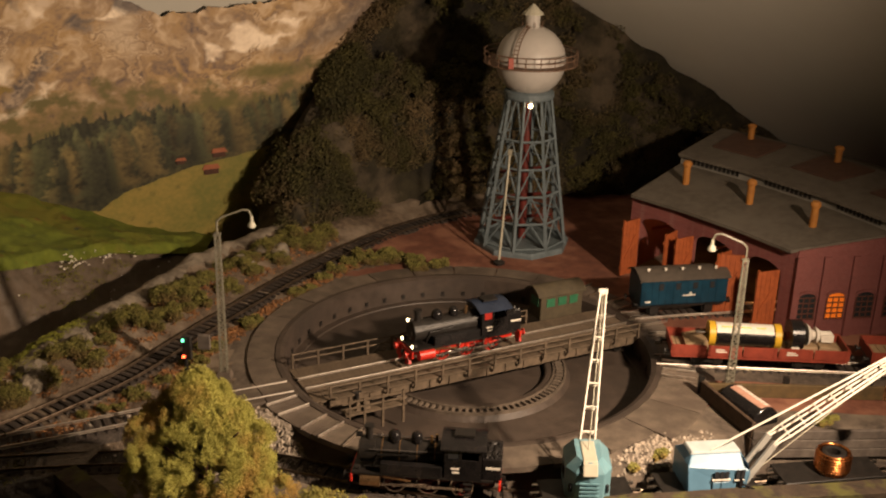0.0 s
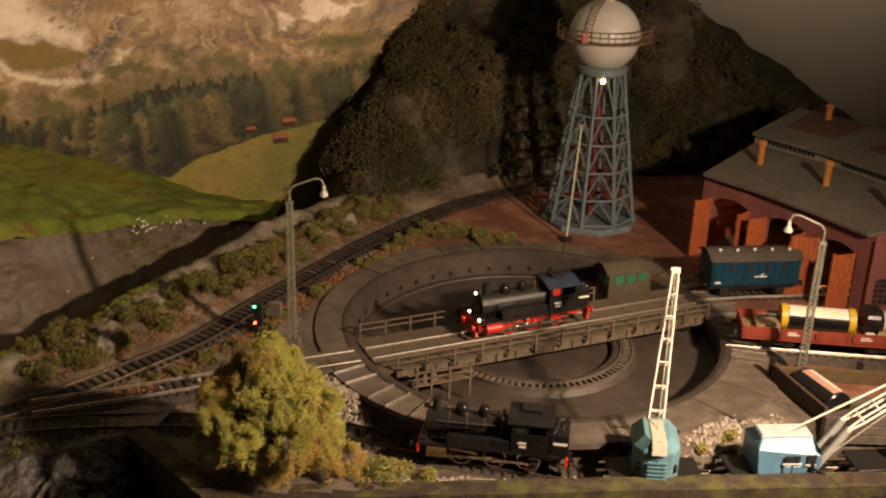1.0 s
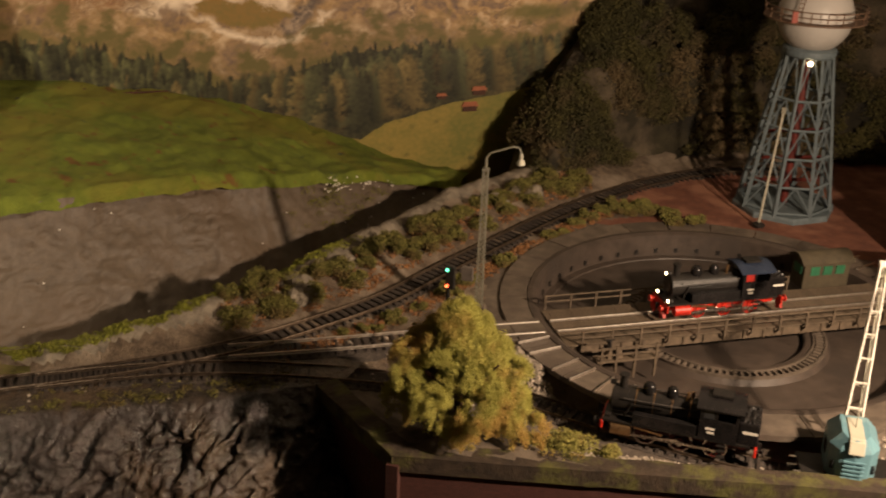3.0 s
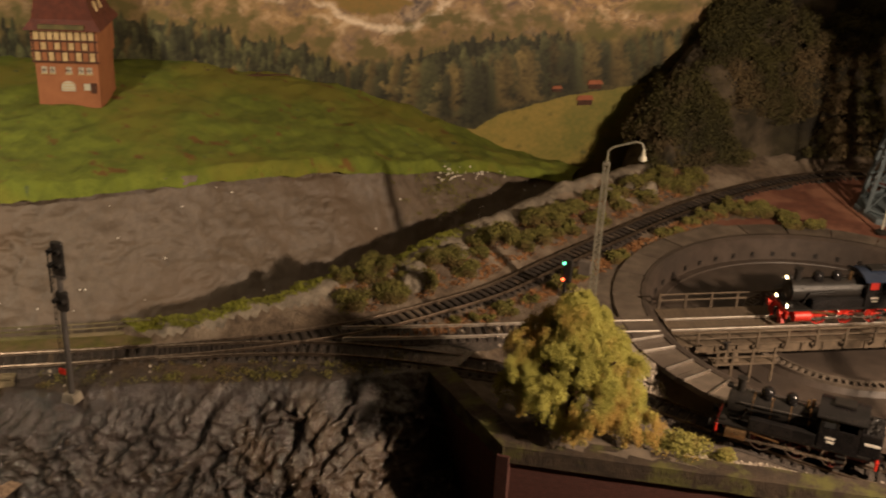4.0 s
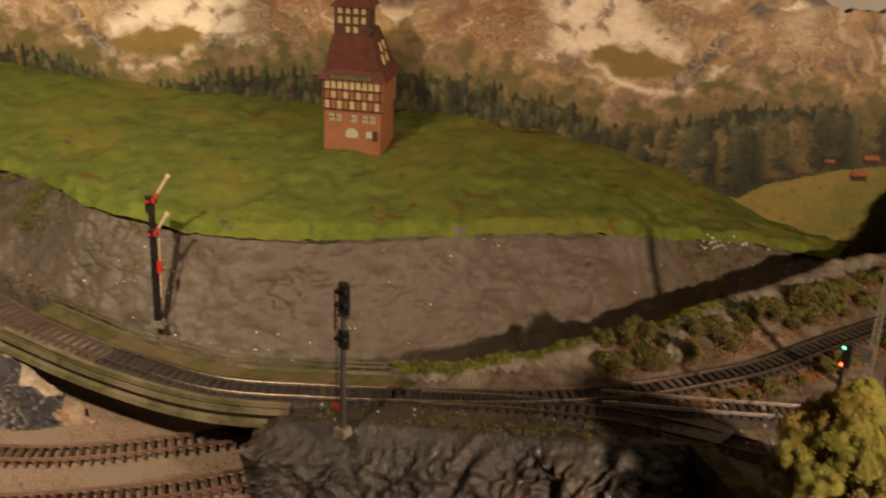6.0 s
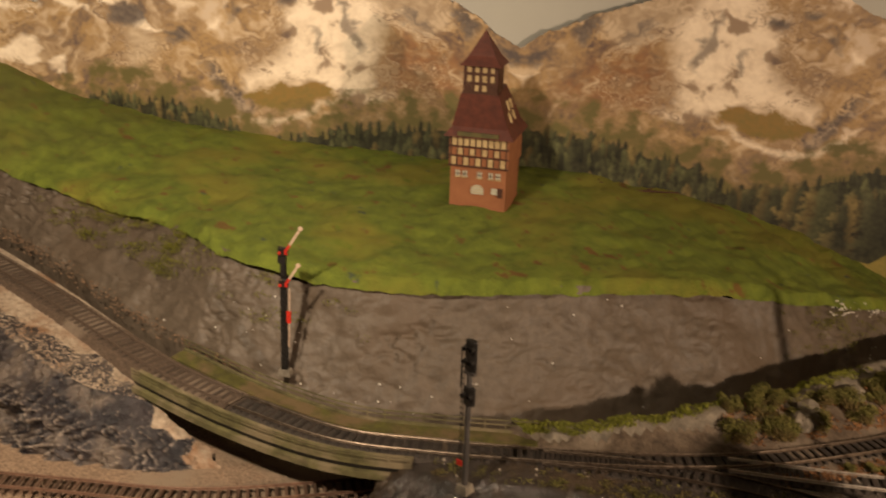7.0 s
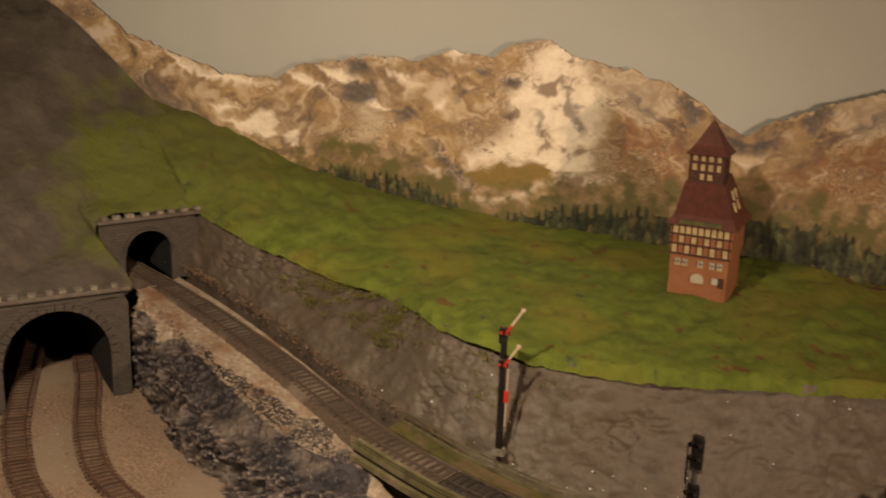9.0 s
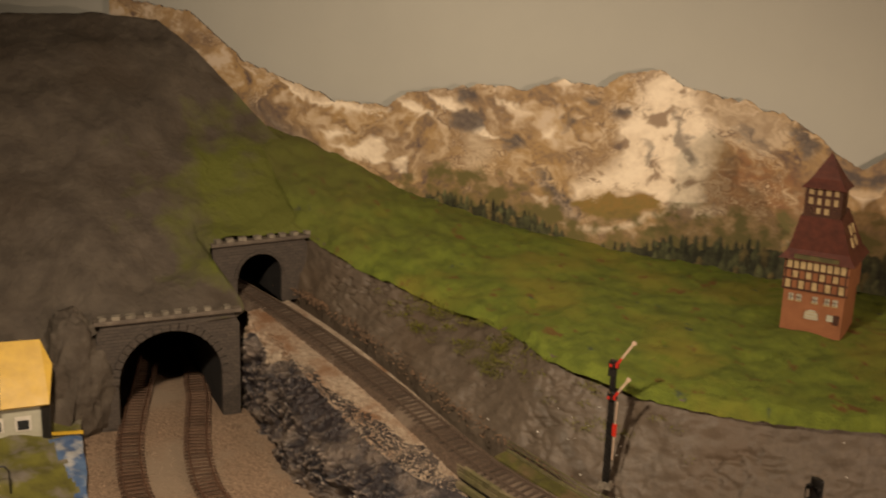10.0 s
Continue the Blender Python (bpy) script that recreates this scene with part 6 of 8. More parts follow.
# ---- water tower ----
def water_tower():
    t = thing("water_tower", pose(.026, 1.0, 0, 0, 0, 11), "silver ball water tower on a blue grey octagonal lattice", "water tower")
    zb, zt, rb, rt, n = .0, .158, .0455, .0225, 8

    def leg(k, z):
        f = (z - zb) / (zt - zb)
        r = rb + (rt - rb) * f
        a = 2 * math.pi * (k + .5) / n
        return Vector((r * math.cos(a), r * math.sin(a), z))
    levels = [.004, .030, .058, .086, .114, .158]
    for k in range(n):
        bm = B()
        rod(bm, leg(k, zb), leg(k, zt), .0024, .0016, n=4)
        part("leg", bm, M_BLUEGREY, t)
        for z in levels:
            bm = B()
            rod(bm, leg(k, z), leg((k + 1) % n, z), .0013, n=4)
            part("ring_beam", bm, M_BLUEGREY, t)
        for z0, z1 in zip(levels, levels[1:]):
            mid = (leg(k, z1) + leg((k + 1) % n, z1)) / 2
            for q in (k, (k + 1) % n):
                bm = B()
                rod(bm, leg(q, z0), mid, .0009, n=4)
                part("brace", bm, M_BLUEGREY, t)
    bm = B()
    lathe(bm, [(.051, -.004), (.051, .0), (.050, .0025), (.0, .0025)], n=8)
    part("plinth", bm, M_BLUEGREY, t)
    bm = B()
    rod(bm, (0, 0, .0), (0, 0, .16), .0042, n=14)
    part("riser_pipe", bm, M_DARKRED, t)
    for z in (.020, .044, .072):
        bm = B()
        rod(bm, (-.03 * (1 - z * 3), .012, z), (.03 * (1 - z * 3), -.012, z + .012), .0018, n=6)
        part("inner_pipe", bm, M_DARKRED, t)
    bm = B()
    r = .0352
    lathe(bm, [(r * math.sin(math.pi * k / 24), .1915 - r * math.cos(math.pi * k / 24)) for k in range(25)], n=40)
    bmesh.ops.remove_doubles(bm, verts=bm.verts[:], dist=.00002)
    part("tank_ball", bm, M_SILVER, t, smooth=True)
    bm = B()
    lathe(bm, [(.024, .154), (.0255, .156), (.0255, .161), (.022, .163)], n=32)
    part("collar", bm, M_BLUEGREY, t)
    bm = B()
    lathe(bm, [(.0353, .1895), (.0475, .1895), (.0475, .1907), (.0353, .1907)], n=40, caps=False)
    part("gallery", bm, M_BROWNMETAL, t)
    for z in (.1965, .2015):
        bm = B()
        lathe(bm, [(.0464, z), (.0474, z), (.0474, z + .0009), (.0464, z + .0009), (.0464, z)], n=40, caps=False)
        part("gallery_rail", bm, M_BROWNMETAL, t)
    for k in range(20):
        a = 2 * math.pi * k / 20
        bm = B()
        rod(bm, (.0469 * math.cos(a), .0469 * math.sin(a), .190), (.0469 * math.cos(a), .0469 * math.sin(a), .2022), .0005, n=4)
        part("gallery_post", bm, M_BROWNMETAL, t)
    # ladder over the ball
    for s in (-1, 1):
        bm = B()
        line = []
        for j in range(9):
            a = radians(5 + 80 * j / 8)
            line.append((Vector((-.0362 * math.cos(a) * .62 + s * .0022, -.0362 * math.cos(a) * .80, .1915 + .0362 * math.sin(a))), Vector((1, 0, 0))))
        for (p, _), (q, _) in zip(line, line[1:]):
            rod(bm, p, q, .0005, n=4)
        part("ladder_side", bm, M_BROWNMETAL, t)
    for j in range(13):
        bm = B()
        a = radians(5 + 80 * j / 12)
        p = Vector((-.0362 * math.cos(a) * .62, -.0362 * math.cos(a) * .80, .1915 + .0362 * math.sin(a)))
        rod(bm, p - Vector((.0022, 0, 0)), p + Vector((.0022, 0, 0)), .0004, n=4)
        part("ladder_rung", bm, M_BROWNMETAL, t)
    bm = B()
    lathe(bm, [(.0105, .2245), (.0105, .2255), (.0075, .2256), (.0075, .238), (0, .238)], n=16)
    part("lantern", bm, M_SILVER, t)
    bm = B()
    lathe(bm, [(.0108, .2375), (.0108, .2382), (.0, .2485)], n=12)
    part("lantern_roof", bm, M_CREAM, t)
    for j in range(8):
        a = 2 * math.pi * j / 8
        bm = B()
        rod(bm, (.0102 * math.cos(a), .0102 * math.sin(a), .2250), (.0102 * math.cos(a), .0102 * math.sin(a), .2310), .0004, n=4)
        part("lantern_post", bm, M_BROWNMETAL, t)
    bm = B()
    bmesh.ops.create_icosphere(bm, subdivisions=2, radius=.0023, matrix=Matrix.Translation((-.003, -.0235, .1505)))
    part("tower_lamp", bm, M_LIT, t, "glowing white bulb below the tank")
    bm = B()
    box(bm, (-.028, -.0385, .1965), (.005, .004, .010))
    part("gallery_box", bm, M_REDWAGON, t)


water_tower()


# ---- lamps ----
def lattice_lamp(m, height, label, arm=.026, plain=False):
    t = thing("yard_lamp", m, label, "lamp mast", "lattice yard lamps")
    bm = B()
    box(bm, (0, 0, .0015), (.012, .012, .006), taper=.8)
    part("foot", bm, M_CONCRETE, t)
    if plain:
        bm = B()
        rod(bm, (0, 0, .003), (0, 0, height), .0016, .0012, n=8)
        part("mast", bm, M_MAST, t)
    else:
        for sx in (-1, 1):
            for sy in (-1, 1):
                bm = B()
                rod(bm, (sx * .0026, sy * .0026, .003), (sx * .0017, sy * .0017, height), .0006, n=4)
                part("mast_corner", bm, M_MAST, t)
        bm = B()
        z = .006
        k = 0
        while z < height - .004:
            w = .0026 - .0009 * z / height
            for a in range(4):
                x0, y0 = ((-1, -1), (1, -1), (1, 1), (-1, 1))[a]
                x1, y1 = ((1, -1), (1, 1), (-1, 1), (-1, -1))[a]
                rod(bm, (x0 * w, y0 * w, z), (x1 * w, y1 * w, z + .004), .0004, n=3)
                rod(bm, (x0 * w, y0 * w, z), (x1 * w, y1 * w, z), .0004, n=3)
            z += .0042
        part("mast_lacing", bm, M_MAST, t)
        bm = B()
        box(bm, (0, 0, height), (.005, .005, .0016))
        part("mast_cap", bm, M_MAST, t)
    bm = B()
    P = [Vector((0, 0, height)), Vector((0, 0, height + .010)), Vector((arm * .12, 0, height + .0135)), Vector((arm * .75, 0, height + .020)), Vector((arm * .93, 0, height + .0195)), Vector((arm, 0, height + .015))]
    for p, q in zip(P, P[1:]):
        rod(bm, p, q, .0008, n=6)
    part("arm", bm, M_MAST, t)
    bm = B()
    lathe(bm, [(.0031, 0), (.0033, .0008), (.0024, .0032), (.0014, .0046), (.0012, .0085), (0, .009)], (arm, 0, height + .0065), 14)
    shade = part("shade", bm, M_CREAM, t)
    bm = B()
    lathe(bm, [(0, -.0012), (.0018, -.0006), (.0022, .0006), (0, .0007)], (arm, 0, height + .0065), 12)
    part("globe", bm, M_WHITE, shade)
    return t


lattice_lamp(pose(-.210, .662, 0, 0, 0, 4), .1185, "olive lattice yard lamp with a curved arm beside the main track")
lattice_lamp(pose(.1865, .681, 0, 0, 0, 178), .1090, "olive lattice yard lamp with a curved arm beside the red wagon", arm=.026)


def whip_mast():
    t = thing("pole", pose(.003, .933, -.002), "thin pale pole on a round foot before the water tower", "pole")
    bm = B()
    lathe(bm, [(.006, 0), (.006, .002), (.002, .004), (0, .004)], n=12)
    part("foot", bm, M_BLACKMATT, t)
    bm = B()
    rod(bm, (0, 0, .003), (.006, .006, .112), .0012, .0009, n=8)
    part("mast", bm, M_CREAM, t)
    bm = B()
    box(bm, (.0062, .006, .115), (.004, .003, .006))
    part("lamp_head", bm, M_MAST, t)


whip_mast()


def dwarf_signal():
    t = thing("light_signal", pose(-.213, .575, 0), "small black light signal showing green over red", "signal")
    bm = B()
    rod(bm, (0, 0, -.004), (0, 0, .058), .0013, n=8)
    part("mast", bm, M_BLACKMATT, t)
    bm = B()
    box(bm, (.001, .002, .066), (.0062, .004, .0175))
    part("head", rounded(bm, .0006, 1), M_BLACKMATT, t)
    for z, m in ((.0600, M_LITRED), (.0725, M_LITGREEN)):
        bm = B()
        rod(bm, (-.0012, -.0003, z), (-.0012, -.0012, z), .0010, n=12)
        part("light", bm, m, t, "red light" if m is M_LITRED else "green light")
    bm = B()
    box(bm, (.0125, .004, .070), (.008, .004, .010))
    part("number_board", bm, M_GREYWOOD, t)


dwarf_signal()


def colour_signal():
    t = thing("light_signal", pose(-.488, .384, -.004, 0, 0, 0), "tall black colour light signal with a red marker", "signal")
    bm = B()
    box(bm, (0, 0, .003), (.010, .010, .006), taper=.8)
    part("foot", bm, M_PALEROCK, t)
    bm = B()
    rod(bm, (0, 0, .004), (0, 0, .110), .0021, .0018, n=10)
    part("mast", bm, M_DARKSTEEL, t)
    for s in (-1, 1):
        bm = B()
        rod(bm, (-.0045 + s * .0009, -.001, .010), (-.0045 + s * .0009, -.001, .098), .0003, n=4)
        part("ladder_side", bm, M_BLACKMATT, t)
    for k in range(20):
        bm = B()
        box(bm, (-.0045, -.001, .012 + k * .0043), (.0022, .0005, .0005))
        part("ladder_rung", bm, M_BLACKMATT, t)
    for z, h in ((.1030, .022), (.0735, .013)):
        bm = B()
        prism(bm, [(.0010 + .0046 * math.cos(a), -.0005 + .0026 * math.sin(a)) for a in [2 * math.pi * j / 14 for j in range(14)]], z - h / 2, z + h / 2)
        head = part("signal_head", rounded(bm, .0010, 2), M_BLACKMATT, t)
        for zz in ((z + .0060, z - .0035) if h > .015 else (z + .0015,)):
            for x in (-.0018, .0038):
                bm = B()
                rod(bm, (x, -.0024, zz), (x, -.0056, zz - .0004), .0017, n=12, caps=False)
                part("hood", bm, M_BLACKMATT, head)
                # white paint on some lenses stands in for lit glints
                bm = B()
                rod(bm, (x, -.0022, zz), (x, -.0036, zz), .0012, n=12)
                part("lens", bm, M_WHITE if h < .015 or (x < 0 and zz < z) else M_GLASSDARK, head)
    bm = B()
    box(bm, (.0005, .0, .0900), (.0085, .0030, .0022))
    part("bracket", bm, M_DARKSTEEL, t)
    bm = B()
    rod(bm, (-.0062, -.001, .078), (-.0062, -.001, .106), .0005, n=6)
    part("cable", bm, M_BLACKMATT, t)
    bm = B()
    box(bm, (-.004, -.002, .022), (.0045, .0012, .004))
    part("marker", bm, M_RED, t, "red marker plate")


colour_signal()


M_ARMPINK = mat("yellowed_white_enamel", (0.55, 0.40, 0.29), (0.45, 0.32, 0.23), 200, 0.5)


def semaphore():
    t = thing("semaphore_signal", pose(-.697, .413, .006, 0, 0, 30), "black lattice semaphore signal with two raised red and white arms", "signal")
    H = .104
    for sx in (-1, 1):
        for sy in (-1, 1):
            bm = B()
            rod(bm, (sx * .0022, sy * .0018, 0), (sx * .0016, sy * .0014, H), .0006, n=4)
            part("mast_corner", bm, M_BLACKMATT, t)
    bm = B()
    z = .003
    while z < H - .003:
        for y in (-.0016, .0016):
            rod(bm, (-.0019, y, z), (.0019, y, z + .004), .0005, n=3)
            rod(bm, (.0019, y, z), (-.0019, y, z + .004), .0005, n=3)
        z += .0042
    part("mast_lacing", bm, M_BLACKMATT, t)
    bm = B()
    box(bm, (0, 0, H / 2), (.0036, .0030, H), taper=.8)
    box(bm, (-.0008, 0, H - .004), (.0062, .0044, .012))
    part("mast_core", bm, M_BLACKMATT, t)
    bm = B()
    box(bm, (0, 0, .0), (.011, .009, .005), taper=.8)
    part("foot", bm, M_PALEROCK, t)
    for zp, length in ((H + .001, .024), (H - .026, .020)):
        bm = B()
        box(bm, (.001, -.003, zp), (.008, .003, .007))
        lampbox = part("lamp_box", rounded(bm, .0006, 1), M_BLACKMATT, t)
        d = Vector((.50, 0, .86))
        arm = part("arm", arm_mesh(length), [M_ARMPINK, M_RED], t)
        arm.matrix_basis = pose(.003, -.0050, zp, 0, -58, 0)
        bm = B()
        lathe(bm, [(0, -.0006), (.0018, -.0006), (.0018, .0006), (0, .0006)], n=18)
        disc = part("disc", bm, M_ARMPINK, arm)
        disc.matrix_basis = pose(length, 0, 0, 90, 0, 0)
        for s, m in ((-1, M_RED), (1, M_RED)):
            bm = B()
            rod(bm, (.001 + s * .0025, -.0046, zp - .001), (.001 + s * .0025, -.0052, zp - .001), .0013, n=10)
            part("spectacle", bm, m, lampbox)
        # bright steel stud added to imitate the lamp box's glint
        bm = B()
        rod(bm, (-.0005, -.0048, zp + .004), (-.0005, -.0058, zp + .004), .0012, n=8)
        part("lamp_glint", bm, M_STEEL, lampbox)
    bm = B()
    rod(bm, (.0045, -.003, .024), (.0055, -.003, H - .030), .0006, n=6)
    part("pull_rod", bm, M_ARMPINK, t)
    bm = B()
    box(bm, (.0050, -.0035, .050), (.0032, .002, .010))
    part("rod_weight", bm, M_RED, t)


def arm_mesh(length):
    bm = B()
    fs = box(bm, (length * .45, 0, 0), (length * .9, .0010, .0018))
    for f in box(bm, (length * .16, -.0004, 0), (length * .3, .0012, .0020)):
        f.material_index = 1
    return bm


semaphore()


# ---- rolling stock ----
def wheelset(t, x, gauge=.0083, r=.0052):
    bm = B()
    rod(bm, (x, -gauge, r), (x, gauge, r), .0009, n=8)
    for s in (-1, 1):
        rod(bm, (x, s * (gauge - .0012), r), (x, s * (gauge + .0012), r), r, n=18)
    part("wheelset", bm, M_BLACKMATT, t)


def buffers(t, xs, z=.0125):
    for x in xs:
        d = 1 if x > 0 else -1
        for s in (-1, 1):
            bm = B()
            rod(bm, (x, s * .0100, z), (x + d * .0045, s * .0100, z), .0012, n=8)
            rod(bm, (x + d * .0042, s * .0100, z), (x + d * .0052, s * .0100, z), .0028, n=14)
            part("buffer", bm, M_BLACKMATT, t)


M_DARKROOF = mat("dark_felt_roof", (0.075, 0.062, 0.05), (0.05, 0.042, 0.034), 120, 0.6)


def blue_wagon(m):
    t = thing("covered_wagon", m, "dark blue covered wagon with a grey curved roof", "railway wagon")
    L, W = .082, .030
    bm = B()
    box(bm, (0, 0, .0110), (L, .022, .004))
    part("underframe", bm, M_BLACKMATT, t)
    bm = B()
    box(bm, (0, 0, .0255), (L, W, .025))
    body = part("body", rounded(bm, .0007, 2), M_BLUE, t)
    for s in (-1, 1):
        for x in (-.022, -.006, .010, .026):
            bm = B()
            box(bm, (x, s * (W / 2 + .0001), .0305), (.0045, .0008, .006))
            win = part("window", bm, M_GLASSDARK, body)
        bm = B()
        box(bm, (.005, s * (W / 2 + .0002), .0215), (.012, .0006, .0010))
        box(bm, (.006, s * (W / 2 + .0002), .0235), (.002, .0006, .0016))
        part("lettering_bar", bm, M_WHITE, body)
        bm = B()
        box(bm, (-.034, s * (W / 2 + .0002), .0165), (.005, .0006, .0016))
        part("lettering_bar", bm, M_WHITE, body)
        for k in range(12):
            bm = B()
            box(bm, (-L / 2 + .004 + k * (L - .008) / 11, s * W / 2, .0255), (.0006, .0006, .0235))
            part("body_rib", bm, M_BLUE, body)
    bm = B()
    prof = [(-.0165 + .033 * k / 12, .0375 + .0060 * math.sin(math.pi * k / 12)) for k in range(13)]
    pr = prof + [(y, z - .0012) for y, z in reversed(prof)]
    a = [bm.verts.new((-L / 2 - .002, y, z)) for y, z in pr]
    b = [bm.verts.new((L / 2 + .002, y, z)) for y, z in pr]
    for k in range(len(pr)):
        bm.faces.new([a[k], b[k], b[(k + 1) % len(pr)], a[(k + 1) % len(pr)]])
    bm.faces.new(a)
    bm.faces.new(b[::-1])
    bmesh.ops.recalc_face_normals(bm, faces=bm.faces[:])
    roof = part("roof", bm, M_DARKROOF, t)
    for k in range(5):
        bm = B()
        lathe(bm, [(.0011, 0), (.0011, .0014), (.0016, .0016), (.0012, .0024), (0, .0026)], (-.032 + k * .016, -.006, .0425), 10)
        part("roof_vent", bm, M_WHITE, roof)
    for x in (-.026, .026):
        wheelset(t, x)
        bm = B()
        for s in (-1, 1):
            box(bm, (x, s * .0118, .0065), (.008, .0015, .007))
        part("axle_guard", bm, M_BLACKMATT, t)
    buffers(t, (-L / 2, L / 2))


blue_wagon(pose(.1655, .831, 0, 0, 0, 14))


def red_wagon(m, label, L=.132):
    t = thing("flat_wagon", m, label, "railway wagon", "red low-sided wagons")
    W = .033
    bm = B()
    box(bm, (0, 0, .0115), (L, W - .004, .003))
    part("deck_frame", bm, M_BLACKMATT, t)
    for k in range(22):
        bm = B()
        box(bm, (-L / 2 + .003 + k * (L - .006) / 21, 0, .0136), ((L - .006) / 21 - .0005, W - .003, .0012))
        part("floor_board", bm, M_WOOD, t)
    for s in (-1, 1):
        n = 5
        for k in range(n):
            bm = B()
            x = -L / 2 + L * (k + .5) / n
            box(bm, (x, s * W / 2, .0170), (L / n - .0012, .0012, .0085))
            for q in (-.4, .4):
                box(bm, (x + q * L / n, s * (W / 2 + .0006), .0170), (.0012, .0008, .0085))
            side = part("side_board", bm, M_REDWAGON, t)
            if k in (1, 3):
                bm = B()
                box(bm, (x - .004, s * (W / 2 + .0009), .0182), (.007, .0004, .0010))
                box(bm, (x - .003, s * (W / 2 + .0009), .0164), (.009, .0004, .0010))
                part("lettering_bar", bm, M_WHITE, side)
        bm = B()
        box(bm, (0, s * (W / 2 - .001), .0115), (L, .0012, .0032))
        part("sole_bar", bm, M_REDWAGON, t)
    for x in (-L / 2, L / 2):
        bm = B()
        box(bm, (x, 0, .0170), (.0012, W, .0085))
        part("end_board", bm, M_REDWAGON, t)
    for x in (-L / 2 + .022, -L / 2 + .038, L / 2 - .038, L / 2 - .022):
        wheelset(t, x)
    for x in (-L / 2 + .030, L / 2 - .030):
        for s in (-1, 1):
            bm = B()
            box(bm, (x, s * .0112, .0062), (.026, .0014, .0045))
            box(bm, (x - .008, s * .0118, .0055), (.005, .002, .006))
            box(bm, (x + .008, s * .0118, .0055), (.005, .002, .006))
            part("bogie_frame", bm, M_BLACKMATT, t)
    buffers(t, (-L / 2, L / 2))
    return t


track("wagon_track", [(.135, .730, 0), (.2, .730, 0), (.3, .731, 0), (.45, .734, 0), (.6, .738, 0)], "straight shed track with the red wagons", M_RAIL, M_SLEEPER, M_BALLAST, bed=0.02)
track("blue_wagon_track", [(.118, .815, 0), (.1655, .831, 0), (.21, .842, 0), (.30, .865, 0)], "short track into the engine shed", M_RAIL, M_SLEEPER, M_BALLAST, bed=0.019)
red_wagon(pose(.216, .731, 0, 0, 0, 0.5), "red-brown low-sided wagon loaded with a cable drum", .142)
red_wagon(pose(.3715, .7325, 0, 0, 0, 0.6), "empty red-brown low-sided wagon behind the loaded one")


def cable_drum():
    t = thing("cylinder_load", pose(.205, .7315, .0246, 0, 0, -1) @ Matrix.Diagonal((.96, .81, .81, 1)), "yellow ended cylinder with a white label on the wagon", "load")
    bm = B()
    rod(bm, (-.027, 0, 0), (.027, 0, 0), .0112, n=36)
    part("barrel", bm, M_BLACK, t)
    bm = B()
    n = 14
    for k in range(n):
        a0, a1 = radians(28 + 125 * k / n), radians(28 + 125 * (k + 1) / n)
        q = [(-.024, -.01135 * math.cos(a0), .01135 * math.sin(a0)), (.024, -.01135 * math.cos(a0), .01135 * math.sin(a0)), (.024, -.01135 * math.cos(a1), .01135 * math.sin(a1)), (-.024, -.01135 * math.cos(a1), .01135 * math.sin(a1))]
        bm.faces.new([bm.verts.new(p) for p in q])
    bmesh.ops.remove_doubles(bm, verts=bm.verts[:], dist=.00003)
    bmesh.ops.solidify(bm, geom=bm.faces[:], thickness=-.0002)
    label = part("paper_label", bm, M_WHITE, t)
    bm = B()
    for k, (x, w) in enumerate(((-.014, .012), (.0, .010), (.013, .008))):
        a = radians(60)
        box(bm, (x, -.0117 * math.cos(a), .0117 * math.sin(a)), (w, .0004, .0022), rx=-30)
    part("lettering_bar", bm, M_YELLOW, label)
    for x in (-.0275, .0275):
        bm = B()
        rod(bm, (x - .0028, 0, 0), (x + .0028, 0, 0), .0126, n=36)
        part("end_cap", rounded(bm, .0005, 1), M_YELLOW, t)
    bm = B()
    rod(bm, (-.041, 0, 0), (-.030, 0, 0), .0018, n=12)
    part("spigot", bm, M_STEEL, t)


cable_drum()


def insulator():
    t = thing("insulator", pose(.2475, .7315, .0268, 0, 0, 3), "black disc with a ribbed white insulator on the wagon", "load")
    bm = B()
    rod(bm, (-.0065, 0, 0), (.0035, 0, 0), .0124, .0126, n=28)
    rod(bm, (.0035, 0, 0), (.0060, 0, 0), .0126, .008, n=28)
    part("black_disc", bm, M_BLACK, t)
    bm = B()
    for x, r in ((.0085, .0098), (.0125, .0050), (.0160, .0072), (.0195, .0046)):
        rod(bm, (x - .0012, 0, 0), (x + .0016, 0, 0), r, r * .75, n=22)
    rod(bm, (.005, 0, 0), (.028, 0, 0), .0035, n=16)
    box(bm, (.024, -.002, -.001), (.010, .007, .006))
    part("white_ribs", bm, M_WHITE, t)
    # white block added for the highlight low on the glossy disc
    bm = B()
    box(bm, (-.003, -.0105, -.0085), (.007, .004, .004))
    part("bright_foot", rounded(bm, .0008, 2), M_WHITE, t)
    bm = B()
    box(bm, (.014, 0, -.0095), (.036, .02, .005), taper=.8)
    part("timber_cradle", bm, M_WOOD, t)


insulator()


def timber(m, s):
    t = thing("timber_block", m, "pale timber packing block on the red wagon", "timber")
    bm = B()
    box(bm, (0, 0, 0), s)
    part("block", rounded(bm, .0005, 1), M_WOOD, t)


timber(pose(.166, .7315, .018, 0, -14, 0), (.018, .024, .006))
timber(pose(.272, .7315, .0178, 0, 8, 0), (.016, .022, .006))

FRONT_A = math.degrees(math.atan2(.235, 1))


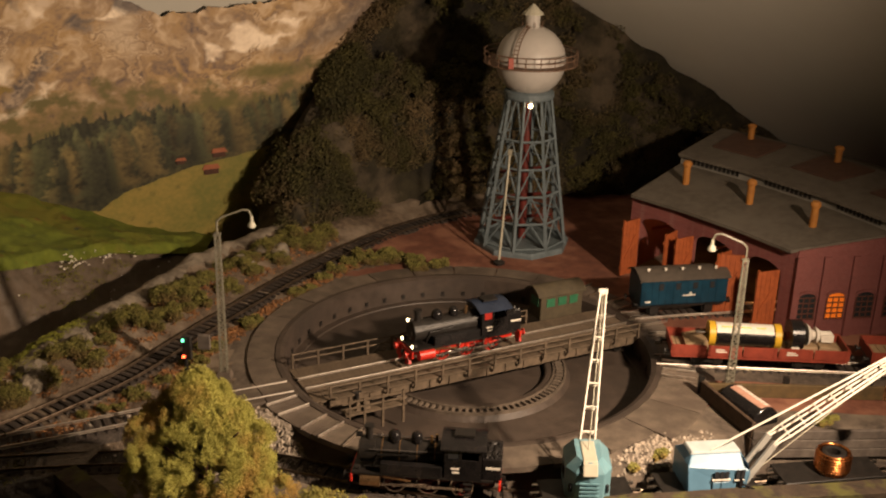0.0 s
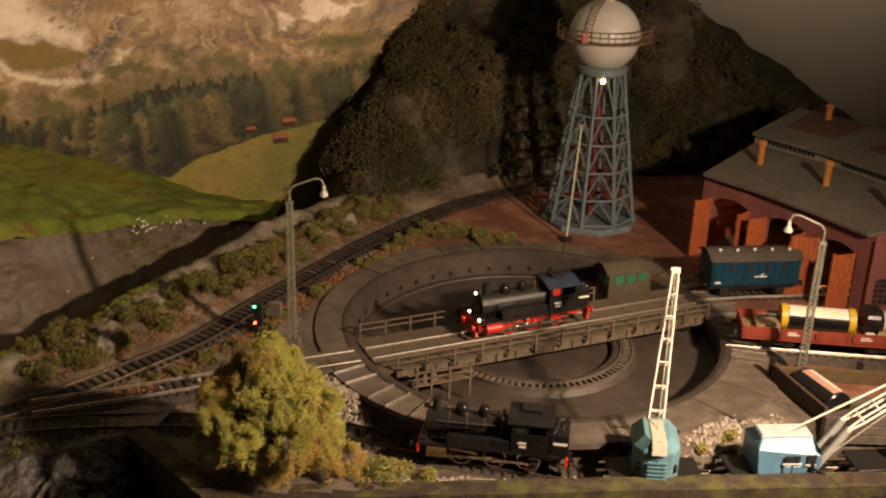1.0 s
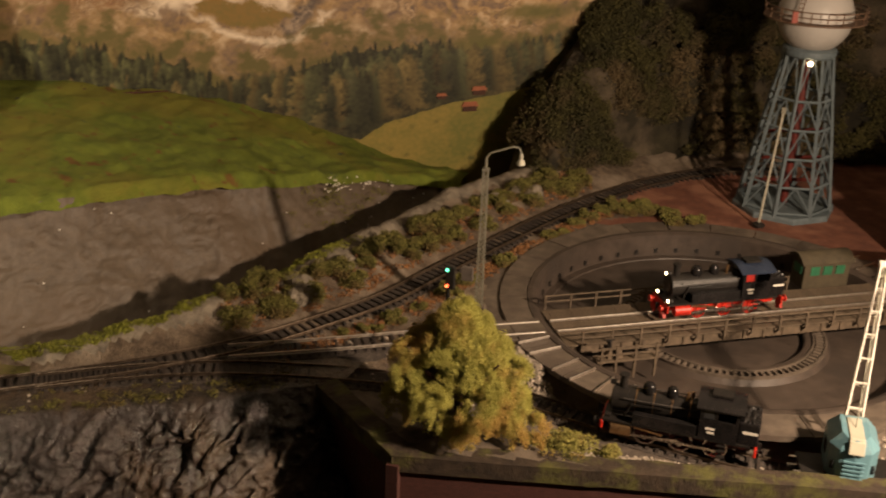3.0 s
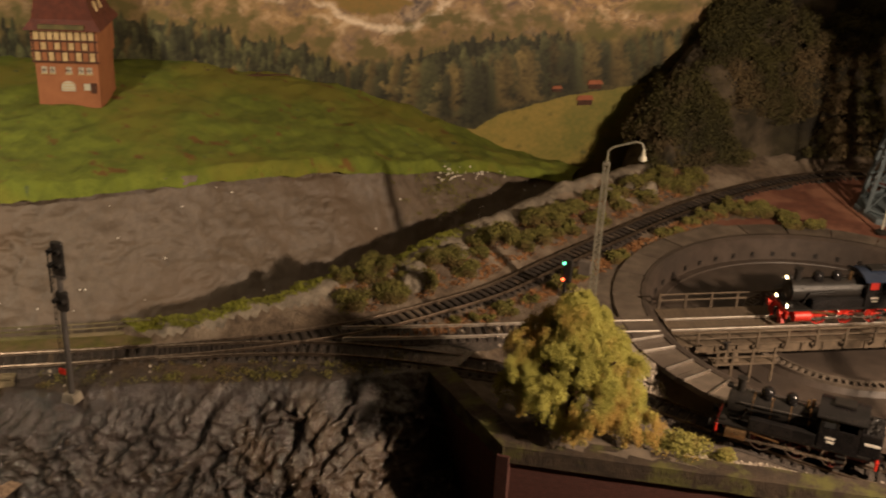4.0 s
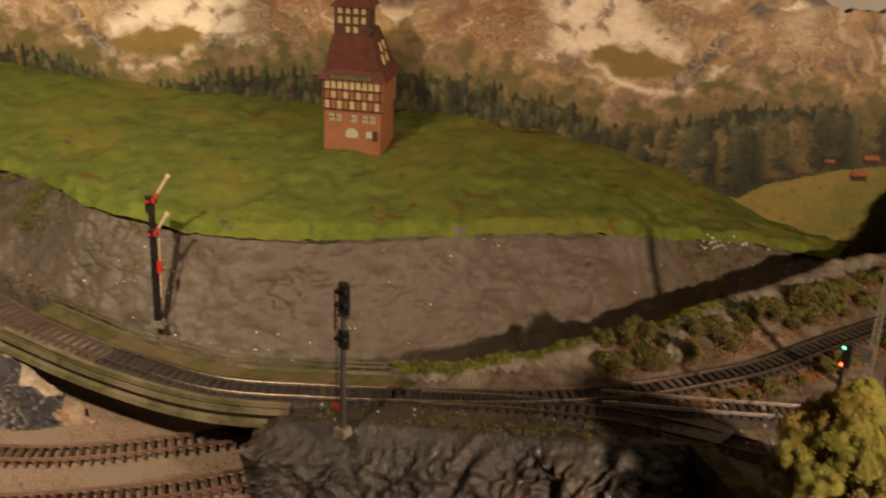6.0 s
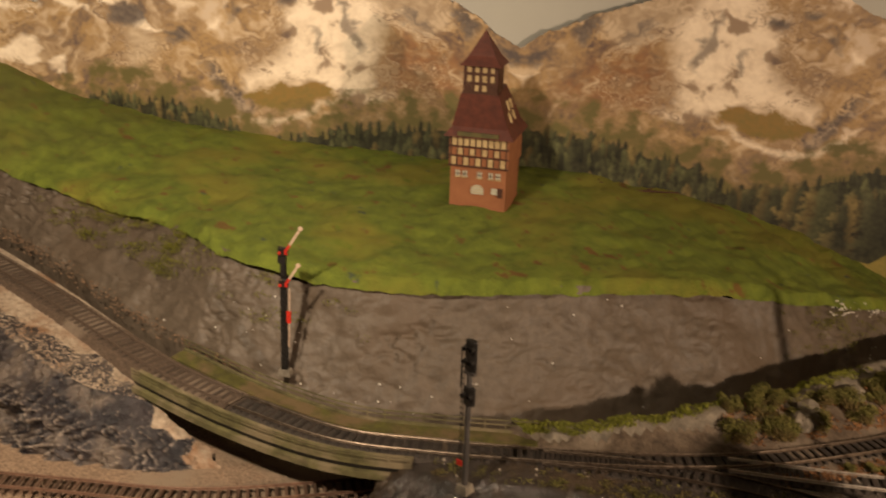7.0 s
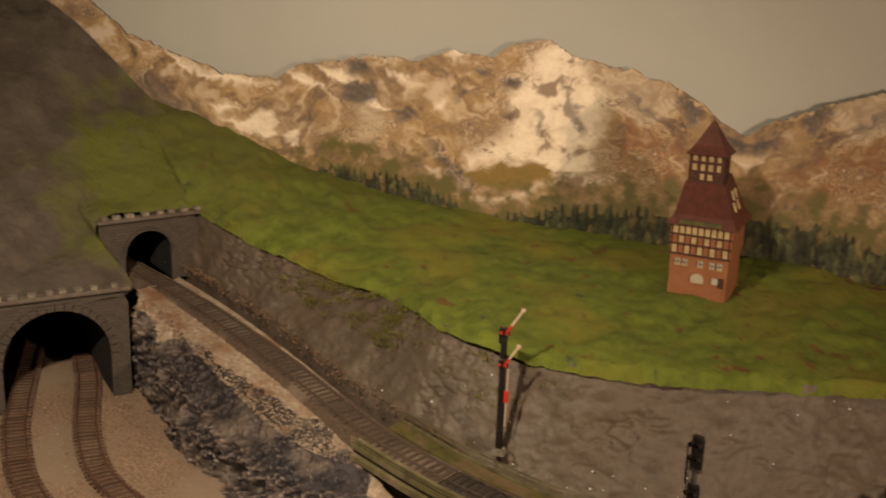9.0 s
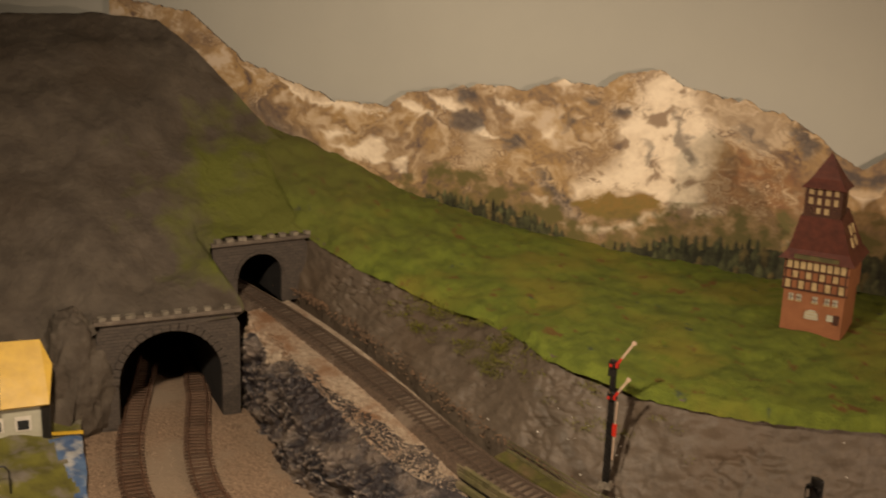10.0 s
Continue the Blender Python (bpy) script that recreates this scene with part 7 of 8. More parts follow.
def flat_car(m, label, L=.062):
    t = thing("flat_wagon", m, label, "railway wagon", "black flat wagons")
    bm = B()
    box(bm, (0, 0, .0095), (L, .026, .003))
    part("deck", rounded(bm, .0003, 1), M_BLACKMATT, t)
    for s in (-1, 1):
        bm = B()
        box(bm, (0, s * .012, .0072), (L - .006, .0014, .004))
        part("sole_bar", bm, M_BLACKMATT, t)
    for x in (-L * .3, L * .3):
        wheelset(t, x)
    for x in (-L / 2, L / 2):
        bm = B()
        d = 1 if x > 0 else -1
        box(bm, (x + d * .003, 0, .0085), (.008, .002, .0015))
        part("coupling", bm, M_STEEL, t)
        for s in (-1, 1):
            bm = B()
            rod(bm, (x, s * .0085, .0090), (x + d * .0042, s * .0085, .0090), .0015, n=8)
            part("buffer", bm, M_STEEL, t)
    return t


flat_car(pose(.066, .5405, -.018, 0, 0, 9), "black flat wagon carrying the teal crane", .062)
flat_car(pose(.149, .559, -.018, 0, 0, FRONT_A), "black flat wagon carrying the blue crane", .068)
flat_car(pose(.238, .5805, -.018, 0, 0, FRONT_A), "black flat wagon with a copper coil", .075)


def boom(t, a, b, w0, w1, side, material, struts=7):
    """Lattice boom from a to b: two chords each side with cross pieces."""
    a, b = Vector(a), Vector(b)
    d = (b - a).normalized()
    side = Vector(side).normalized()
    upv = side.cross(d).normalized()

    def at(f, s, u):
        w = w0 + (w1 - w0) * f
        dep = .006 * (1 - .6 * f) * min(1.0, f * 4 + .25)
        return a.lerp(b, f) + side * (s * w / 2) + upv * (u * dep / 2)
    for s in (-1, 1):
        for u in (-1, 1):
            bm = B()
            P = [at(f, s, u) for f in (0, .12, 1)]
            for p, q in zip(P, P[1:]):
                rod(bm, p, q, .0009, n=4)
            part("boom_chord", bm, material, t)
    for k in range(struts):
        f = .12 + .86 * k / (struts - 1)
        bm = B()
        for u in (-1, 1):
            rod(bm, at(f, -1, u), at(f, 1, u), .0007, n=4)
        part("boom_strut", bm, material, t)
    bm = B()
    rod(bm, b - side * (w1 * .8), b + side * (w1 * .8), .0022, n=12)
    part("boom_sheave", bm, material, t)


def crane_teal():
    m = pose(.066, .5405, -.007, 0, 0, 92)
    t = thing("rail_crane", m, "pale teal toy rail crane with cream roof and white lattice jib", "crane", "toy rail cranes")
    # body: rounded back, +x towards the jib
    out = [(.017, -.0152), (.017, .0152), (-.008, .0152), (-.0160, .0095), (-.0185, .0), (-.0160, -.0095), (-.008, -.0152)]
    bm = B()
    prism(bm, out, -.0015, .0215)
    body = part("cab", rounded(bm, .0008, 2), M_TEAL, t)
    bm = B()
    lo = [(x * 1.0, y * 1.0) for x, y in out]
    hi = [(x * .85 + .001, y * .55) for x, y in out]
    a = [bm.verts.new((x, y, .0217)) for x, y in lo]
    b = [bm.verts.new((x, y, .0290)) for x, y in hi]
    for k in range(7):
        bm.faces.new([a[k], a[(k + 1) % 7], b[(k + 1) % 7], b[k]])
    bm.faces.new(b)
    bm.faces.new(a[::-1])
    bmesh.ops.recalc_face_normals(bm, faces=bm.faces[:])
    part("roof", bm, M_TEAL, t)
    bm = B()
    box(bm, (-.001, 0, .0288), (.028, .0100, .0022), taper=.9)
    box(bm, (-.0165, 0, .0245), (.0030, .0095, .0085), ry=28)
    part("roof_panel", rounded(bm, .0006, 2), M_CREAM, t, "cream roof panel")
    for k in range(5):
        bm = B()
        box(bm, (-.0183, 0, .003 + k * .0030), (.0012, .013, .0012))
        part("louvre", bm, M_TEAL, body)
    for s in (-1, 1):
        for dx in (0, .0032):
            bm = B()
            box(bm, (-.0134, s * (.0120 - dx * .9), .0090), (.0022, .0024, .0055), rz=s * 38)
            part("window", bm, M_GLASSDARK, body)
        bm = B()
        box(bm, (.004, s * .0153, .012), (.010, .0008, .008))
        part("window", bm, M_GLASSDARK, body)
    bm = B()
    lathe(bm, [(.012, -.0022), (.012, .0), (0, .0)], n=24)
    part("slew_ring", bm, M_BLACKMATT, t)
    boom(t, (.014, .0, .019), (.108, -.0165, .099), .0105, .0042, (0, 1, 0), M_WHITE, 7)
    bm = B()
    rod(bm, (.0, .0, .030), (.108, -.0165, .100), .0004, n=4)
    part("luffing_rope", bm, M_CREAM, t)


crane_teal()


def crane_blue():
    m = pose(.152, .5595, -.007, 0, 0, 11)
    t = thing("rail_crane", m, "light blue toy rail crane with white roof and grey lattice jib", "crane", "toy rail cranes")
    bm = B()
    out = [(-.022, .002), (-.021, -.0015), (.018, -.0015), (.0210, .012), (.0210, .016), (.0185, .0215), (.0165, .0255), (-.018, .0255), (-.0220, .020)]
    extrude_y(bm, [(x, z) for x, z in out[1:]], -.0165, .0165)
    for v in bm.verts:
        if v.co.z > .019:
            v.co.y *= .88 if v.co.z < .0225 else .42
    bmesh.ops.recalc_face_normals(bm, faces=bm.faces[:])
    body = part("cab", rounded(bm, .0008, 2), M_LTBLUE, t)
    bm = B()
    box(bm, (-.001, 0, .0262), (.036, .0150, .0020), taper=.92)
    part("roof", rounded(bm, .0006, 2), M_PALEBLUE, t, "pale blue white roof")
    for s in (-1, 1):
        for k in range(3):
            bm = B()
            box(bm, (-.0025 + k * .0036, s * .0166, .0140), (.0028, .0008, .0050))
            part("window", bm, M_GLASSDARK, body)
        for k in range(2):
            bm = B()
            box(bm, (.0125 + k * .0034, s * .0166, .0138), (.0026, .0008, .0065))
            part("window", bm, M_GLASSDARK, body)
        bm = B()
        box(bm, (.001, s * .0166, .0105), (.0125, .0012, .0010))
        box(bm, (.0138, s * .0166, .0095), (.007, .0012, .0008))
        part("sill", bm, M_WHITE, body)
        for k in range(2):
            bm = B()
            box(bm, (-.002 + k * .0062, s * .0166, .0050), (.0056, .0006, .0075))
            part("door_panel", rounded(bm, .0003, 1), M_LTBLUE, body)
        bm = B()
        box(bm, (.0148, s * .0172, .0072), (.0022, .002, .006))
        rod(bm, (.0155, s * .018, .0072), (.024, s * .0195, .0035), .0008, n=6)
        part("crank", bm, M_BLACK, body)
    bm = B()
    lathe(bm, [(.012, -.0022), (.012, .0), (0, .0)], n=24)
    part("slew_ring", bm, M_BLACKMATT, t)
    # bent jib: grey foot pieces, then the white lattice
    for s in (-1, 1):
        bm = B()
        box(bm, (.032, s * .0055, .015), (.0045, .002, .036), ry=32)
        part("jib_foot", bm, M_GREYPAINT, t)
    boom(t, (.040, .0, .029), (.123, -.004, .092), .012, .006, (0, 1, 0), M_WHITE, 8)
    bm = B()
    rod(bm, (-.004, -.006, .0275), (.116, -.004, .093), .0007, n=6)
    part("stay", bm, M_WHITE, t)
    bm = B()
    rod(bm, (.024, -.004, .002), (.121, -.004, .090), .0004, n=4)
    part("hoist_rope", bm, M_CREAM, t)
    bm = B()
    rod(bm, (.120, -.004, .070), (.120, -.004, .090), .0003, n=4)
    lathe(bm, [(0, .056), (.0045, .058), (.0052, .063), (.0045, .068), (0, .070)], (.120, -.004, 0), 14)
    part("hook_block", bm, M_BRASS, t)


M_PALEBLUE = mat("pale_blue_white", (0.42, 0.46, 0.46), (0.34, 0.38, 0.385), 80, 0.45)
M_GREYPAINT = mat("pale_grey_metal", (0.36, 0.35, 0.32), (0.28, 0.27, 0.245), 100, 0.45)
crane_blue()


def coil():
    t = thing("copper_coil", pose(.240, .580, -.0068), "wound copper coil with a black core on the flat wagon", "coil")
    for k in range(8):
        bm = B()
        r = .0112 if k not in (0, 7) else .0104
        n, q = 32, 8
        vs = [[bm.verts.new(((r + .0013 * math.cos(2 * math.pi * j / q)) * math.cos(2 * math.pi * i / n), (r + .0013 * math.cos(2 * math.pi * j / q)) * math.sin(2 * math.pi * i / n), .0015 + k * .0019 + .0013 * math.sin(2 * math.pi * j / q))) for j in range(q)] for i in range(n)]
        for i in range(n):
            for j in range(q):
                bm.faces.new([vs[i][j], vs[(i + 1) % n][j], vs[(i + 1) % n][(j + 1) % q], vs[i][(j + 1) % q]])
        part("winding", bm, M_COPPER, t, smooth=True)
    bm = B()
    lathe(bm, [(.0085, 0), (.0085, .0150), (.0070, .0158), (.0045, .0150), (.0045, .0060), (0, .0060)], n=24)
    part("core", bm, M_BLACKMATT, t)


coil()


# ---- loading bay ----
def loading_bay():
    t = thing("loading_bay", Matrix.Identity(4), "open wooden loading bay with grey plank front", "loading bay")

    def board(a, b, z0, z1, thick, material, name="board"):
        a, b = Vector((*a, 0)), Vector((*b, 0))
        d = b - a
        c = (a + b) / 2
        bm = B()
        box(bm, (c.x, c.y, (z0 + z1) / 2), (d.length, thick, z1 - z0), math.degrees(math.atan2(d.y, d.x)))
        part(name, rounded(bm, .0004, 1), material, t)
    for k in range(3):
        board((.191, .611), (.46, .643), -.0185 + k * .0075, -.0115 + k * .0075, .003, M_GREYWOOD, "front_plank")
    for k in range(2):
        board((.164, .673), (.191, .611), -.016 + k * .0135, -.003 + k * .0135, .0028, M_DARKWOOD, "side_board")
        board((.165, .674), (.46, .692), -.016 + k * .0125, -.0045 + k * .0125, .0028, M_OLIVEWOOD, "back_board")
    for x, y in ((.1635, .677), (.230, .681), (.2955, .685), (.36, .689)):
        bm = B()
        box(bm, (x, y, -.003), (.0042, .0042, .032))
        part("post", bm, M_BLACKMATT, t)
    for k in range(9):
        board((.194 + k * .028, .615 + k * .0033), (.186 + k * .028, .672 + k * .0018), -.0165, -.0145, .024, M_DARKWOOD, "floor_board")


M_OLIVEWOOD = mat("olive_brown_board", (0.13, 0.085, 0.035), (0.08, 0.055, 0.025), 120, 0.75, per_object=0.15)
loading_bay()


def barrel():
    t = thing("black_cylinder", pose(.1955, .650, -.001, 0, 0, -62), "fallen black cylinder with a faded pink label in the bay", "cylinder")
    bm = B()
    rod(bm, (-.022, 0, 0), (.020, 0, 0), .0120, n=32)
    part("barrel", rounded(bm, .0006, 1), M_BLACK, t)
    bm = B()
    n = 8
    for k in range(n):
        a0, a1 = radians(70 + 50 * k / n), radians(70 + 50 * (k + 1) / n)
        q = [(-.018, -.0122 * math.cos(a), .0122 * math.sin(a)) for a in (a0,)] + [(.018, -.0122 * math.cos(a0), .0122 * math.sin(a0)), (.018, -.0122 * math.cos(a1), .0122 * math.sin(a1)), (-.018, -.0122 * math.cos(a1), .0122 * math.sin(a1))]
        bm.faces.new([bm.verts.new(p) for p in q])
    bmesh.ops.remove_doubles(bm, verts=bm.verts[:], dist=.00003)
    bmesh.ops.solidify(bm, geom=bm.faces[:], thickness=-.0002)
    lab = part("paper_label", bm, M_PINK, t)
    bm = B()
    rng = random.Random(2)
    for k in range(8):
        x = -.0155 + k * .0043
        box(bm, (x, .0030, .0120), (.0028, .0040, .0006), rx=-13)
    part("lettering_bar", bm, M_WHITE, lab)


M_PINK = mat("faded_pink_paper", (0.52, 0.30, 0.22), (0.42, 0.23, 0.17), 150, 0.7)
barrel()


# ---- girder bridge of the main track ----
def girder_bridge():
    t = thing("girder_bridge", Matrix.Identity(4), "curved mossy girder bridge with walkways and low railings", "bridge")
    span = [q for q in T_MAIN if -.80 <= q[0] <= -.46]
    line = smooth_line(span, .008)
    near = [(p, h) for p, h in line if p.x > -.800]
    # h runs towards +x, so the right-hand side is the near side
    def sweep(prof, material, name, part_line=near):
        bm = B()
        ribbon(bm, part_line, prof)
        part(name, bm, material, t)
    left_out = [q for q in near if q[0].x < -.545]
    sweep([(.0165, -.0036), (.0165, -.0016), (.0225, -.0016), (.0225, -.0036)], M_OLIVE, "walkway", left_out)
    sweep([(.0228, -.0075), (.0228, -.0030), (.0258, -.0030), (.0258, -.0075)], M_OLIVE, "upper_girder", left_out)
    # black strip stands in for the shade between the two girders
    sweep([(.0232, -.0105), (.0232, -.0075), (.0245, -.0075), (.0245, -.0105)], M_BLACKMATT, "girder_gap", left_out)
    sweep([(.0228, -.0172), (.0228, -.0122), (.0275, -.0122), (.0275, -.0172)], M_OLIVE, "lower_girder", left_out)
    sweep([(-.030, -.0185), (-.030, -.0050), (.0228, -.0050), (.0228, -.0185)], M_BLACKMATT, "bridge_deck", left_out)
    sweep([(-.0300, -.0050), (-.0300, -.0022), (-.0165, -.0030), (-.0165, -.0050)], M_MOSS, "mossy_walkway")
    sweep([(-.0330, -.0050), (-.0330, -.0008), (-.0305, -.0008), (-.0305, -.0050)], M_OLIVE, "kerb")
    for side, hi in ((.0262, .0030), (-.0325, .0065)):
        use = left_out if side > 0 else near
        for z in ((.0002, .0030) if side > 0 else (.0030, .0068)):
            bm = B()
            ribbon(bm, use, [(side - .0004, z - .0004), (side + .0004, z - .0004), (side + .0004, z + .0004), (side - .0004, z + .0004)])
            part("railing_bar", bm, M_OLIVE, t)
        for k, (p, h) in enumerate(use):
            if k % 2 == 0:
                s = Vector((h.y, -h.x, 0)).normalized()
                q = p + s * side
                bm = B()
                rod(bm, (q.x, q.y, q.z - .005), (q.x, q.y, q.z + hi + .0006), .0005, n=4)
                part("railing_post", bm, M_OLIVE, t)


M_MOSS = mat("moss_strip", (0.105, 0.098, 0.02), (0.065, 0.055, 0.018), 150, 0.95, bump=0.0008, bump_scale=600, c3=(0.14, 0.095, 0.045), scale3=30)
girder_bridge()


# ---- house on the meadow ----
def house():
    t = thing("timber_house", pose(-.6975, .6615, .094, 0, 0, 24) @ Matrix.Diagonal((1, 1, .885, 1)), "tall terracotta house with half-timbering and a dark red roof", "house")
    W, D = .054, .058
    bm = B()
    box(bm, (0, D / 2, .0125), (W, D, .055))
    part("ground_storey", bm, M_MORTARPINK, t)
    bm = B()
    box(bm, (0, D / 2, .0560), (W + .003, D + .003, .034))
    upper = part("upper_storey", bm, M_MORTARPINK, t)
    for z in (.0405, .0510, .0615, .0722):
        bm = B()
        box(bm, (0, -.0020, z), (W + .004, .0014, .0016))
        part("beam", bm, M_TIMBER, upper)
    for row, z in ((0, .0457), (1, .0562), (2, .0668)):
        for k in range(10):
            bm = B()
            box(bm, (-W / 2 + .0005 + k * (W - .001) / 9, -.0020, z), (.0012, .0012, .0098))
            part("beam", bm, M_TIMBER, upper)
        for k in range(9):
            if (k + row) % 2 == 0 or row == 2:
                bm = B()
                box(bm, (-W / 2 + .0005 + (k + .5) * (W - .001) / 9, -.0018, z), (.0044, .0006, .0086 if row != 1 else .0066))
                part("infill_panel", bm, M_PANEL, upper)
    for x in (-.0195, -.0125, .0018, .0125, .0195):
        bm = B()
        box(bm, (x, -.0006, .0318), (.0042, .0016, .0062))
        w = part("window", bm, M_CREAM, t)
        bm = B()
        box(bm, (x, -.0016, .0318), (.0042, .0006, .0007))
        box(bm, (x, -.0016, .0318), (.0006, .0006, .0060))
        part("glazing_bar", bm, M_TIMBER, w)
        bm = B()
        box(bm, (x, -.0010, .0280), (.0054, .0022, .0010))
        part("sill", bm, M_PANEL, w)
    bm = B()
    out = [(-.0060, .0105), (.0060, .0105)] + [(.0060 * math.cos(math.pi * k / 12), .0150 + .0055 * math.sin(math.pi * k / 12)) for k in range(13)]
    extrude_y(bm, out, -.0014, .0002)
    bmesh.ops.recalc_face_normals(bm, faces=bm.faces[:])
    arch = part("arched_window", bm, M_CREAM, t)
    bm = B()
    for k in range(3):
        box(bm, (0, -.0016, .0125 + k * .0030), (.0116, .0005, .0006))
    part("glazing_bar", bm, M_PANEL, arch)
    bm = B()
    box(bm, (.0165, -.0006, .0150), (.0055, .0016, .0066))
    part("window", bm, M_CREAM, t)
    bm = B()
    box(bm, (.0220, -.0008, .0138), (.0050, .0018, .0100))
    part("door", bm, M_TIMBER, t)
    # roof: ridge runs back; gable hip over the front
    z0, z1 = .0725, .118
    ov = .0065
    bm = B()
    e = [(-W / 2 - ov, -ov), (W / 2 + ov, -ov), (W / 2 + ov, D + ov), (-W / 2 - ov, D + ov)]
    a = [bm.verts.new((x, y, z0)) for x, y in e]
    # flared foot, steep flanks up to the tower, ridge behind it
    f = [bm.verts.new((x * .80, D / 2 + (y - D / 2) * .84, z0 + .010)) for x, y in e]
    u = [bm.verts.new(q) for q in ((-.0195, -.0005, z1), (.0165, -.0005, z1), (.0135, D - .012, z1 + .003), (-.0165, D - .012, z1 + .003))]
    for lower, upper in ((a, f), (f, u)):
        for k in range(4):
            bm.faces.new([lower[k], lower[(k + 1) % 4], upper[(k + 1) % 4], upper[k]])
    bm.faces.new(u)
    bm.faces.new(a[::-1])
    bmesh.ops.recalc_face_normals(bm, faces=bm.faces[:])
    roof = part("roof", bm, M_TILE, t)
    bm = B()
    box(bm, (0, -ov - .0002, .0765), (W * .72, .002, .0045))
    part("gable_band", bm, M_GABLE, t)
    bm = B()
    box(bm, (.002, .0030, .0912), (.006, .0016, .0010))
    part("roof_light", bm, M_CREAM, roof)
    for fy, fz in ((.26, .28), (.52, .28), (.34, .60), (.56, .60)):
        x = (W / 2 + ov) * .80 * (1 - fz) + .0155 * fz + .001
        bm = B()
        box(bm, (x, D * fy + .002, z0 + .010 + (z1 - z0 - .010) * fz), (.0016, .0042, .0100), ry=-17)
        part("dormer", bm, M_PANEL, roof)
    # tower
    bm = B()
    box(bm, (-.0015, .014, .133), (.031, .026, .034))
    tower = part("tower", bm, M_PANEL, t)
    for z in (.1195, .1290, .1390, .1480):
        bm = B()
        box(bm, (-.0015, .0008, z), (.033, .0016, .0030))
        part("beam", bm, M_TIMBER, tower)
    for x in (-.0160, -.0085, -.0015, .0060, .0130):
        bm = B()
        box(bm, (x, .0008, .134), (.0032, .0014, .030))
        part("beam", bm, M_TIMBER, tower)
    for x in (-.0125, .0095):
        bm = B()
        box(bm, (x, .0004, .1240), (.0040, .0012, .0060))
        part("window", bm, M_TIMBER, tower)
    for y in (.006, .014, .022):
        bm = B()
        box(bm, (.0143, y, .134), (.0014, .0030, .030))
        part("beam", bm, M_TIMBER, tower)
    bm = B()
    q = .0195
    a = [bm.verts.new((-.0015 + x * q, .014 + y * (q - .002), .1475)) for x, y in ((-1, -1), (1, -1), (1, 1), (-1, 1))]
    mid = [bm.verts.new((-.0015 + x * q * .66, .014 + y * (q - .002) * .66, .1570)) for x, y in ((-1, -1), (1, -1), (1, 1), (-1, 1))]
    ap = bm.verts.new((-.0015, .014, .1830))
    for k in range(4):
        bm.faces.new([a[k], a[(k + 1) % 4], mid[(k + 1) % 4], mid[k]])
        bm.faces.new([mid[k], mid[(k + 1) % 4], ap])
    bm.faces.new(a[::-1])
    bmesh.ops.recalc_face_normals(bm, faces=bm.faces[:])
    part("spire", bm, M_TILE, tower)


M_GABLE = mat("greenish_gable", (0.12, 0.095, 0.035), (0.07, 0.06, 0.025), 150, 0.7)
house()


# ---- plants, stones ----
def stuff(name, bm, material, label, category, kind="stuff"):
    return tagged(part(name, bm, material), label, category, kind=kind)


def willow():
    t = thing("tree", pose(-.183, .497, -.004), "bushy olive green tree beside the brick wall", "tree")
    rng = random.Random(11)
    bm = B()
    rod(bm, (0, 0, -.006), (.001, .002, .030), .0045, .0030, n=9)
    part("trunk", bm, M_TIMBER, t)
    limbs = []
    for k in range(9):
        a = 2 * math.pi * k / 9 + rng.uniform(-.3, .3)
        tip = Vector((.030 * math.cos(a), .028 * math.sin(a), rng.uniform(.028, .060)))
        bm = B()
        rod(bm, (0, .001, .018 + .001 * k), tip, .0017, .0006, n=5)
        part("limb", bm, M_TIMBER, t)
        limbs.append(tip)
    bm = B()
    # weeping lobes: a rounded head of leaves and strands that hang from it
    shape = [(0, .048), (.018, .045), (.040, .037), (.058, .027), (.074, .013), (.086, .004)]
    for k in range(46):
        f = ((k + .5) / 46) ** .9
        a = k * 2.4
        z = .008 + .074 * f
        rad = float(np.interp(z, [q[0] for q in shape], [q[1] for q in shape])) * rng.uniform(.62, .98)
        c = Vector((rad * math.cos(a) - .012 * f + .007, rad * .85 * math.sin(a) + .010 * f, z))
        if k % 5 == 0 and .35 < f < .75:
            c += Vector((-.009, -.007, .003))
        r = .0135 * (1 - .45 * f) * rng.uniform(.8, 1.2)
        clump(bm, c * .8, r * .8, 420, .0010, 1.0, rng)
        for _ in range(30):
            d = Vector((rng.gauss(0, 1), rng.gauss(0, 1), abs(rng.gauss(0, .8)))).normalized()
            p = c + d * r * rng.uniform(.75, 1.0)
            out = Vector((d.x, d.y, 0)) * .0008
            drop = rng.randrange(2, 5)
            for j in range(drop):
                clump(bm, p, .0035 - .0003 * j, 62, .00060, 1.1, rng)
                p = p + out + Vector((rng.gauss(0, .0005), rng.gauss(0, .0005), -.0022))
                if p.z < -.004:
                    break
    part("crown", bm, M_FOLIAGE, t)
    return t


willow()


M_OLIVEBUSH = mat("olive_bush", (0.30, 0.275, 0.07), (0.16, 0.15, 0.038), 90, 0.9, per_island=0.3, c3=(0.27, 0.18, 0.05), scale3=40)


